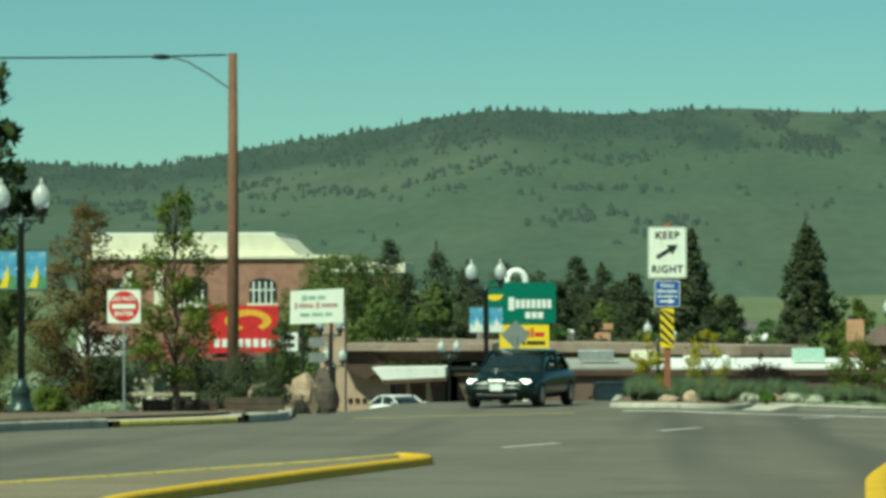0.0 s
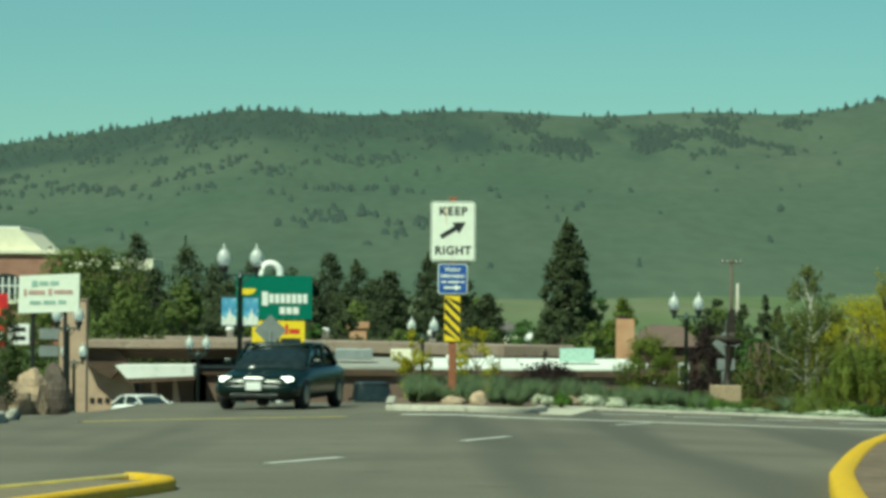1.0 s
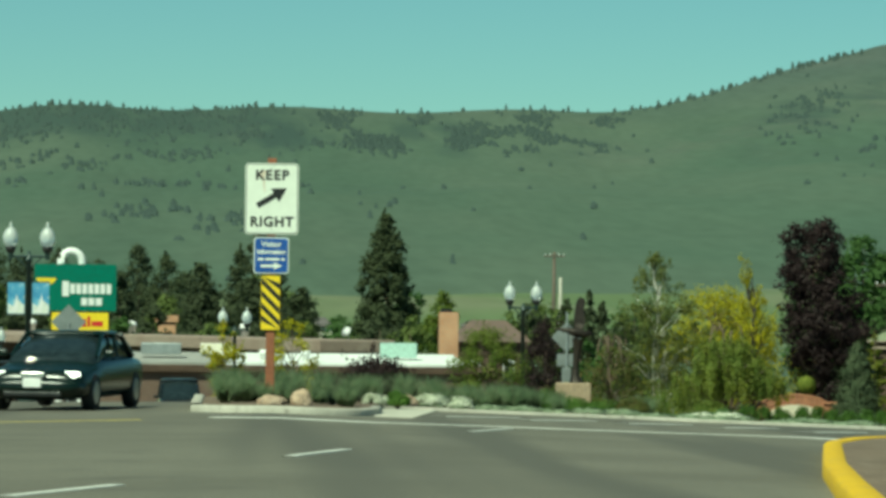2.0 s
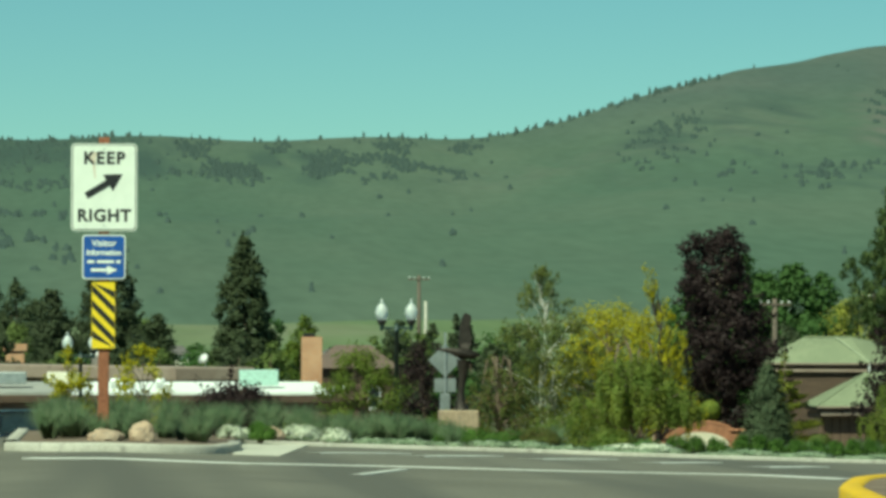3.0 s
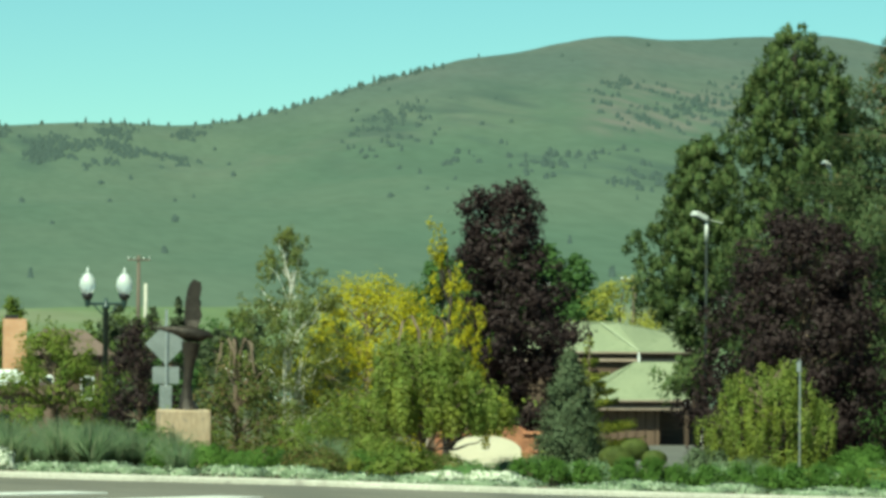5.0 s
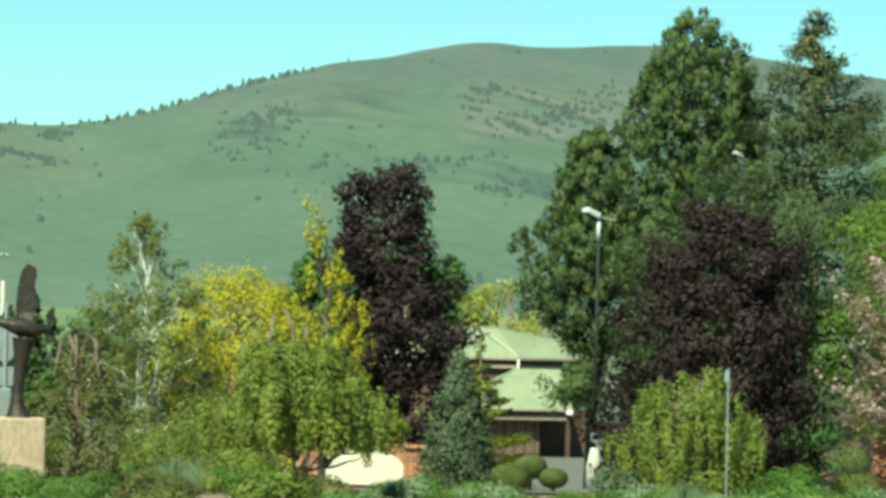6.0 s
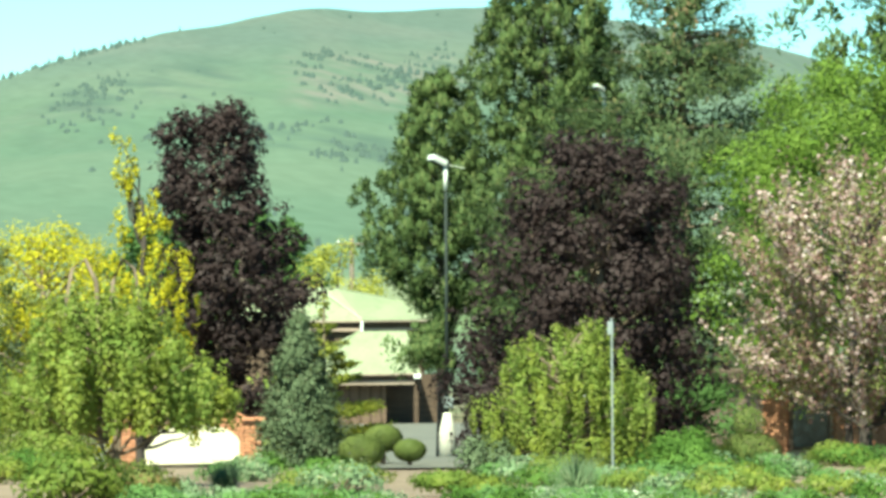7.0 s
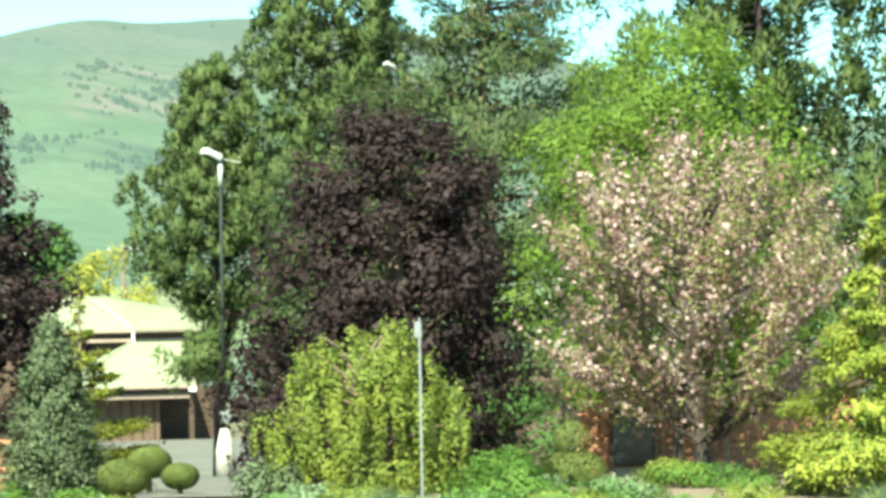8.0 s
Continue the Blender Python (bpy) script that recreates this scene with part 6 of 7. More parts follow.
def green_house():
    gy = gz(42, 150)
    t = thing("visitor_house", 43.0, 151.0, gy, "dark brown timber house with a pale green hipped roof", "building")
    top = -0.06 - gy
    # the roof: a level ridge, from which a lower ridge falls away over the angled rear part
    eave = [(-5.6, 0.6), (0.65, -1.7), (4.75, 0.1), (4.2, 4.6), (-4.6, 4.9)]
    ridge_pts = [(-2.5, 1.2, 1.46), (0.1, 1.0, 1.46), (3.1, 1.7, 0.93)]
    bm = bmesh.new()
    e = [bm.verts.new((px, py, 0)) for px, py in eave]
    q = [bm.verts.new(p) for p in ridge_pts]
    for f in ((e[0], e[1], q[1], q[0]), (e[1], e[2], q[2]), (e[1], q[2], q[1]), (e[2], e[3], q[2]), (e[3], e[4], q[0]), (e[3], q[0], q[1]), (e[3], q[1], q[2]), (e[4], e[0], q[0]), tuple(e[::-1])):
        bm.faces.new(f)
    bmesh.ops.recalc_face_normals(bm, faces=bm.faces)
    r = part("roof", bm, ROOF_GREEN, t, "pale green hipped roof", m=pose(0, 0, top + 0.03))
    part("hip_cap", rod(bmesh.new(), (0.65, -1.7, 0.02), (-0.75, 1.1, 1.47), 0.05, seg=6), ROOF_PALE, r, "paler metal hip cap")
    part("ridge_cap", rod(bmesh.new(), ridge_pts[0], ridge_pts[1], 0.05, seg=6), ROOF_GREEN, r)
    part("ridge_cap", rod(bmesh.new(), ridge_pts[1], ridge_pts[2], 0.05, seg=6), ROOF_GREEN, r)
    part("hip_cap", rod(bmesh.new(), (4.75, 0.1, 0.02), ridge_pts[2], 0.05, seg=6), ROOF_GREEN, r)
    inner = [(px * 0.93, py * 0.93 + 0.12) for px, py in eave]
    part("wall", on(pose(0, 0, top - 0.1), slab([(px * 0.86, py * 0.86 + 0.22) for px, py in eave], -top - 0.3, "z")), WOOD_DARK, t, "dark brown timber wall")
    for i in range(5):
        (ax, ay), (bx, by) = eave[i], eave[(i + 1) % 5]
        long, turn = math.hypot(bx - ax, by - ay), math.degrees(math.atan2(by - ay, bx - ax))
        part("gutter", on(pose((ax + bx) / 2, (ay + by) / 2, top - 0.02, rz=turn), cubes(((0, 0, 0), (long, 0.1, 0.09)))), FASCIA, t, "brown gutter")
        (ax, ay), (bx, by) = inner[i], inner[(i + 1) % 5]
        part("fascia", on(pose((ax + bx) / 2, (ay + by) / 2, top - 0.17, rz=turn), cubes(((0, 0, 0), (long * 0.95, 0.08, 0.26)))), WOOD_DARK, t, "dark eaves board")
        part("soffit_trim", on(pose((ax + bx) / 2, (ay + by) / 2, top - 0.40, rz=turn), cubes(((0, -0.03, 0), (long * 0.93, 0.08, 0.14)))), FASCIA, t, "weathered trim under the eaves")
    part("downpipe", cubes(((0.62, -1.72, top - 0.3), (0.1, 0.1, 0.55)), bevel=0.02), WHITE, t, "short white downpipe at the corner")
    # the wing in front, whose roof runs up to the eaves behind it
    gy = gz(43, 146)
    t2 = thing("visitor_house_wing", 43.0, 146.3, gy, "lower timber wing with a pale green half-hipped roof", "building")
    e = -2.38 - gy
    bm = bmesh.new()
    low = [bm.verts.new(q) for q in ((-3.3, -1.6, e), (2.2, -1.6, e), (2.2, 3.2, e), (-3.3, 3.2, e))]
    up = [bm.verts.new(q) for q in ((-0.05, 0.9, e + 1.86), (2.2, 0.9, e + 1.86))]
    for q in ((low[0], low[1], up[1], up[0]), (low[1], low[2], up[1]), (low[2], low[3], up[0], up[1]), (low[3], low[0], up[0]), tuple(low[::-1])):
        bm.faces.new(q)
    bmesh.ops.recalc_face_normals(bm, faces=bm.faces)
    part("roof", bm, ROOF_GREEN, t2, "pale green half-hipped roof")
    part("hip_cap", rod(bmesh.new(), (-3.3, -1.6, e + 0.02), (-0.05, 0.9, e + 1.87), 0.04, seg=6), ROOF_GREEN, t2)
    part("fascia", cubes(((-0.55, 0.4, e - 0.13), (5.3, 3.8, 0.24))), WOOD_DARK, t2, "dark eaves board")
    part("gutter", cubes(((-0.55, -1.62, e - 0.04), (5.5, 0.1, 0.09))), FASCIA, t2, "brown gutter")
    part("trim", cubes(((-0.55, -1.42, e - 0.40), (5.0, 0.08, 0.2))), FASCIA, t2, "weathered trim under the eaves")
    part("wall", cubes(((-1.1, 0.9, e / 2 - 0.2), (3.8, 3.4, e - 0.2))), WOOD_BROWN, t2, "brown timber wall")
    # darker than the wing's wall: the recess's shade is put into the colour
    part("recess_wall", cubes(((1.5, 2.2, e / 2 - 0.2), (1.4, 0.2, e - 0.2))), WOOD_DARK, t2, "dark recessed wall")
    for k in range(8):
        part("batten", cubes(((-2.8 + 0.48 * k, -0.82, e / 2 - 0.2), (0.06, 0.04, e - 0.25))), WOOD_DARK, t2)
    # added dark panel, in place of the shade inside the porch recess
    part("recess_shade_panel", cubes(((2.6, 1.4, e / 2 - 0.6), (2.6, 0.14, e + 1.0))), WOOD_DARK, t2, "dark panel standing in for the shade of the porch recess")
    part("side_roof", on(pose(3.2, 2.2, e + 1.45, 0, 14, 0), cubes(((0, 0, 0), (1.3, 2.4, 0.08)))), ROOF_GREEN, t2, "pale green end of the porch roof")
    part("porch_post", cubes(((2.05, -1.3, e / 2 - 0.15), (0.18, 0.18, e - 0.1))), WOOD_DARK, t2)
    part("flood_lamp", cubes(((2.0, -1.75, e - 0.14), (0.3, 0.14, 0.2)), bevel=0.03), WHITE, t2, "small white flood lamp under the eaves")


green_house()


ROOF_BROWN = surf("brown_roof", (0.15, 0.098, 0.078), (0.12, 0.085, 0.07), 2.0, 0.85, 0.2, 14)


def far_house(x, y, w, h, d, wall, roof, label):
    t = thing("house", x, y, gz(x, y) if y < 200 else -4.5, label, "house")
    part("wall", cubes(((0, 0, h / 2), (w, d, h))), wall, t)
    part("roof", hip_roof(w, d, h * 0.35, 0.4, w * 0.5), roof, t, m=pose(0, 0, h))
    for s in (-0.25, 0.25):
        p = part("window", cubes(((s * w, -d / 2 - 0.02, h * 0.55), (w * 0.16, 0.08, h * 0.35))), WHITE, t)
        part("pane", cubes(((s * w, -d / 2 - 0.06, h * 0.55), (w * 0.13, 0.04, h * 0.28))), PANE, p)


far_house(16.2, 172, 4.4, 4.0, 6, WOOD_DARK, ROOF_BROWN, "house with a brown shingle roof behind the chimney")
far_house(4.2, 330, 5.0, 4.6, 5, CREAM, ROOF_WHITE, "small pale house far beyond the motel")
far_house(11.0, 420, 5.0, 3.6, 5, CREAM, ROOF_GREY, "small white house on the valley floor")
far_house(20.0, 400, 7.0, 3.4, 5, CREAM, ROOF_BROWN, "low pale house with a brown roof")
far_house(46.0, 620, 5.0, 3.0, 6, CREAM, ROOF_GREY, "white house on the valley floor")
far_house(52.0, 560, 6.0, 3.6, 6, CREAM, ROOF_GREY, "pale house on the valley floor")
far_house(-16.0, 36, 3.6, 1.9, 3, CREAM, plain("dark_red_roof", (0.22, 0.05, 0.045), 0.7), "low cream kiosk with a dark red roof")

def notice_board():
    t = thing("notice_board", -16.6, 20, gz(-16.6, 20), "plain white board behind the corner shrubs", "board")
    for q in (-0.5, 0.5):
        part("post", cubes(((q, 0.05, 0.9), (0.09, 0.09, 2.0))), WOOD_DARK, t)
    part("panel", cubes(((0, 0, 2.1), (1.45, 0.06, 0.6)), bevel=0.01), WHITE, t)


notice_board()
ch = thing("chimney_stack", -5.2, 207, gz(0, 207), "orange brick chimney stack above the motel roof", "chimney")
part("stack", cubes(((0, 0, 2.6), (1.3, 1.2, 5.3)), bevel=0.03), BRICK_ORANGE, ch)
part("crown", cubes(((0, 0, 5.0), (1.7, 1.5, 0.5)), bevel=0.04), BRICK_ORANGE, ch)


# ---- brick wall pieces ----
def brick_mesh(l, h, d):
    bm = cubes(((0, 0, 0), (l, d, h)))
    bmesh.ops.bevel(bm, geom=bm.edges[:], offset=0.006, segments=1, affect="EDGES")
    me = bpy.data.meshes.new("brick")
    bm.to_mesh(me)
    bm.free()
    me.materials.append(BRICK)
    return me


BRICK_ME, HALF_ME = brick_mesh(0.20, 0.06, 0.05), brick_mesh(0.095, 0.06, 0.05)


def lay(parent, x0, x1, z0, top, y):
    """Courses of bricks in front of a wall core, up to the height top(x)."""
    row, z = 0, z0 + 0.035
    while z < 4:
        x, any_here = x0 + (0.105 if row % 2 else 0.0), False
        if row % 2 and top(x0 + 0.05) > z + 0.03:
            put("brick", HALF_ME, BRICK, parent, "", pose(x0 + 0.05, y, z))
        while x + 0.21 <= x1 + 0.02:
            if top(x + 0.1) > z + 0.03:
                put("brick", BRICK_ME, BRICK, parent, "", pose(x + 0.105, y, z))
                any_here = True
            x += 0.21
        if not any_here:
            break
        z += 0.07
        row += 1


def brick_sign_wall():
    t = thing("brick_sign_wall", 17.7, 54.5, gz(17.7, 54.5) + 0.05, "arched brick entrance wall with a blank cream panel", "sign wall")
    n = 16
    rise = lambda x: 0.86 + 0.28 * max(0.0, 1 - (x / 1.02) ** 2) ** 0.6
    arch = [(-1.32, 0), (1.32, 0), (1.32, 0.86)] + [(x, rise(x)) for x in np.linspace(1.02, -1.02, n)] + [(-1.32, 0.86)]
    part("core", slab(arch, 0.35), MORTAR, t, "mortar core")
    cream = [(-0.88, 0.10), (0.88, 0.10), (0.88, 0.50)] + [(x, 0.50 + 0.34 * (1 - (x / 0.88) ** 2) ** 0.6) for x in np.linspace(0.85, -0.85, n)] + [(-0.88, 0.50)]
    part("cream_panel", slab(cream, 0.06), surf("cream_stucco", (0.60, 0.55, 0.41), (0.66, 0.60, 0.45), 2, 0.9, 0.2, 30), t, "smooth cream stucco panel", m=pose(0, -0.065, 0))
    lay(t, -1.33, -0.88, 0.0, lambda x: 0.86, -0.02)
    lay(t, 0.88, 1.35, 0.0, lambda x: 0.86, -0.02)
    for x in np.linspace(-0.94, 0.94, 27):       # upright bricks over the panel, following the arch
        for k in range(2):
            lean = 0.45 * x
            put("brick", BRICK_ME, BRICK, t, "", Matrix.Translation((x - lean * 0.05 * k, -0.03, rise(x) - 0.10 - 0.20 * k)) @ Matrix.Rotation(radians(90) + lean, 4, "Y"))
    top = [(x, rise(x) + 0.05) for x in np.linspace(1.0, -1.0, n)]
    part("arch_cap", slab([(x, z - 0.06) for x, z in top[::-1]] + top, 0.42), BRICK, t, "smooth brick coping on the arch", m=pose(0, -0.07, 0))
    for s in (-1, 1):
        part("cap", cubes(((s * 1.14, 0.15, 0.895), (0.46, 0.5, 0.06)), bevel=0.01), BRICK, t, "brick coping")


brick_sign_wall()


def brick_building():
    z = gz(35, 64)
    t = thing("brick_building", 35.2, 64.0, z, "low orange brick building behind the blossom tree", "building")
    part("wall", cubes(((0, 2, 0.7), (6.0, 4, 2.0))), MORTAR, t, "brick wall")
    # browner than the orange front: this side's shade is in the brick colour
    part("side_wall", cubes(((-3.02, 2, 0.7), (0.05, 3.9, 1.96))), BRICK_BROWN, t, "brick side wall with its shade put into the brown colour")
    part("roof", cubes(((0, 2.05, 1.86), (6.4, 4.4, 0.3)), bevel=0.03), WOOD_DARK, t, "dark flat roof")
    w = part("window", cubes(((-1.9, -0.02, 0.85), (0.95, 0.12, 1.15))), WOOD_DARK, t)
    part("pane", cubes(((-1.9, -0.09, 0.85), (0.8, 0.04, 1.0))), PANE, w)
    lay(t, 0.20, 2.3, -0.25, lambda x: 1.70, -0.02)
    v, f = [], []
    for x0, n in ((-1.37, 7), (-3.0, 3), (2.33, 3)):
        for r in range(28):
            for k in range(n):
                c = Vector((x0 + 0.105 + 0.21 * k + 0.05 * (r % 2), -0.02, -0.215 + 0.07 * r))
                base = len(v)
                v += [tuple(c + Vector((sx * 0.1, sy * 0.025, sz * 0.03))) for sx in (-1, 1) for sy in (-1, 1) for sz in (-1, 1)]
                f += [tuple(base + q for q in face) for face in ((0, 1, 5, 4), (0, 2, 3, 1), (4, 5, 7, 6), (1, 3, 7, 5), (0, 4, 6, 2))]
    tagged(put("brickwork", mesh_np("brickwork", v, f), BRICK, t), kind="stuff")


brick_building()


# ---- statue and stones ----
def eagle_statue():
    t = thing("pedestal", 8.6, 35.2, gz(8.6, 35.2) + 0.1, "square sandstone pedestal under the bird statue", "pedestal")
    part("block", cubes(((0, 0, 0.52), (0.90, 0.8, 1.14)), bevel=0.03), surf("sandstone", (0.40, 0.30, 0.20), (0.33, 0.25, 0.165), 2.5, 0.9, 0.3, 18, (0.27, 0.21, 0.15), 0, (1, 1, 0.3)), t, "upright-grained sandstone block")
    z0 = gz(8.6, 35.2) + 0.1 + 1.09
    bronze = surf("dark_bronze", (0.026, 0.020, 0.016), (0.045, 0.036, 0.028), 6, 0.5, 0.3, 25, (0.07, 0.06, 0.045), 0.5)
    rng = np.random.RandomState(3)
    limbs = [[((0.0, 0, 0), 0.20), ((-0.03, 0, 0.18), 0.12), ((-0.02, 0, 0.45), 0.085), ((0.02, 0, 0.85), 0.11), ((0.05, 0, 1.2), 0.18)],                        # the stump it stands on
             [((-0.62, 0, 1.46), 0.015), ((-0.28, -0.02, 1.42), 0.07), ((0.0, 0, 1.36), 0.15), ((0.22, 0, 1.32), 0.12), ((0.36, 0, 1.34), 0.07), ((0.44, -0.02, 1.30), 0.015)],   # body, tail to beak
             [((-0.10, 0.02, 0.9), 0.015), ((-0.02, 0.02, 1.05), 0.03), ((0.02, 0, 1.3), 0.03)]]
    V, F = [], []
    me1 = tubes("bird_statue", limbs, 10)
    bm = bmesh.new()
    bm.from_mesh(me1)
    # the raised wing and the half-folded one, each a thick blade with feathered edge
    for sgn, tip in ((1, (0.12, 0.16, 2.32)), (-1, (0.16, 0.3, 1.98))):
        root = Vector((0.05, 0.04 * sgn, 1.42))
        ax = (Vector(tip) - root)
        side = Vector((1, 0.1, 0.12))
        wid = 0.145 if sgn > 0 else 0.11
        prof = [(0, 0.7), (0.25, 1.0), (0.55, 1.0), (0.8, 0.85), (0.93, 0.6), (1, 0.25)]
        front, back = [], []
        for k, (s, w) in enumerate(prof):
            c = root + ax * s
            wob = 0.04 * math.sin(k * 2.2)
            front.append([c - side * wid * w, c + side * (wid * w + wob)])
        for off in (-0.03, 0.03):
            ring = [bm.verts.new(p[0] + Vector((0, off, 0))) for p in front] + [bm.verts.new(p[1] + Vector((0, off, 0))) for p in front[::-1]]
            back.append(ring)
            bm.faces.new(ring if off < 0 else ring[::-1])
        n = len(back[0])
        for k in range(n):
            bm.faces.new((back[0][k], back[0][(k + 1) % n], back[1][(k + 1) % n], back[1][k]))
    bmesh.ops.recalc_face_normals(bm, faces=bm.faces)
    ob = part("bird_statue", bm, bronze, smooth=False, m=pose(8.68, 35.2, z0))
    tagged(ob, "dark bronze bird statue with one wing raised", "statue")


eagle_statue()


def rock(x, y, w, h, seed, label, z=None, name="boulder", material=None):
    rng = np.random.RandomState(seed)
    bm = bmesh.new()
    bmesh.ops.create_icosphere(bm, subdivisions=3, radius=1)
    off = rng.uniform(0, 50, 3)
    for v in bm.verts:
        n1 = noise.noise(Vector(v.co) * 1.3 + Vector(off))
        n2 = noise.noise(Vector(v.co) * 3.5 + Vector(off))
        v.co = v.co * (1 + 0.30 * n1 + 0.10 * n2)
        v.co = Vector((v.co.x * w / 2, v.co.y * w / 2, v.co.z * h * 0.62 + h * 0.35))
    ob = part(name, bm, material or STONE, None, "", False, pose(x, y, bz(x, y) - 0.04 if z is None else z))
    return tagged(ob, label, "rock", "boulders in the bed")


rock(0.02, -0.45, 0.50, 0.20, 1, "flat tan boulder at the foot of the sign post")
rock(0.55, 0.0, 0.34, 0.32, 2, "upright tan boulder in the island bed")
rock(2.75, 7.55, 0.36, 0.22, 3, "orange-tan boulder among white flowers")
rock(6.9, 9.2, 0.35, 0.15, 4, "low grey-tan boulder by the kerb")
rock(8.6, 9.4, 0.35, 0.16, 5, "low grey-tan boulder by the kerb")
for k, (x, y, w, h) in enumerate(((-10.25, 11.5, 0.9, 0.8), (-10.9, 12, 0.95, 0.95), (-9.85, 12.3, 0.85, 1.15), (-10.5, 10.8, 0.55, 0.45))):
    rock(x, y, w, h, 10 + k, "large rough boulder of the corner rockery", gz(x, y))
rock(-9.35, 12.6, 0.85, 1.3, 15, "dark boulder at the end of the rockery", gz(-9.35, 12.6), material=surf("dark_lava_rock", (0.07, 0.055, 0.045), (0.11, 0.085, 0.07), 3, 0.9, 0.6, 14))


def planter_wall(x, y, w, label):
    t = thing("stone_planter", x, y, gz(x, y), label, "planter")
    dark = surf("dark_timber_sleeper", (0.06, 0.045, 0.035), (0.095, 0.07, 0.05), 3, 0.9, 0.4, 20)
    for k in range(3):
        part("sleeper", cubes(((0.02 * (k % 2), 0, 0.09 + 0.17 * k), (w, 0.2, 0.165)), bevel=0.015), dark, t)


planter_wall(-12.2, 4.5, 1.9, "low dark timber planter edge")
planter_wall(-10.5, 6.0, 1.5, "low dark timber planter edge beside the rockery")


def bench():
    t = thing("rail_bench", -13.05, 7.0, gz(-13.05, 7) + 0.15, "low pale timber rail on short posts", "rail")
    pale = surf("pale_timber", (0.42, 0.38, 0.28), (0.34, 0.30, 0.22), 3, 0.85, 0.2, 20)
    part("top_rail", cubes(((0, 0, 0.46), (1.85, 0.10, 0.09)), bevel=0.01), pale, t)
    part("lower_rail", cubes(((0, 0.02, 0.16), (1.85, 0.07, 0.07)), bevel=0.01), pale, t)
    for s in (-0.88, 0, 0.88):
        part("leg", cubes(((s, 0.02, 0.2), (0.09, 0.09, 0.5)), bevel=0.008), pale, t)


bench()


# ---- vehicles ----
def loft(stations, seg=20, p=3.0):
    """A smooth body through cross-sections (y along, half width, bottom, top)."""
    bm, rings = bmesh.new(), []
    for y, w, b, t in stations:
        ring = []
        for k in range(seg):
            a = 2 * math.pi * k / seg
            c, s = math.cos(a), math.sin(a)
            ring.append(bm.verts.new((w * math.copysign(abs(c) ** (2 / p), c), y, (b + t) / 2 + (t - b) / 2 * math.copysign(abs(s) ** (2 / p), s))))
        rings.append(ring)
    for a, b in zip(rings, rings[1:]):
        for k in range(seg):
            bm.faces.new((a[k], a[(k + 1) % seg], b[(k + 1) % seg], b[k]))
    bm.faces.new(rings[0])
    bm.faces.new(rings[-1][::-1])
    bmesh.ops.recalc_face_normals(bm, faces=bm.faces)
    return bm


TYRE = plain("tyre_rubber", (0.018, 0.018, 0.018), 0.8)
RIM = plain("wheel_alloy", (0.35, 0.36, 0.37), 0.35, 0.8)
CAR_GLASS = plain("tinted_car_glass", (0.02, 0.03, 0.032), 0.06, vary=0.2)
LAMP_LENS = glow("lit_headlight", (1.0, 0.98, 0.92), 2.5)
LAMP_OFF = plain("headlight_lens", (0.65, 0.66, 0.62), 0.15)


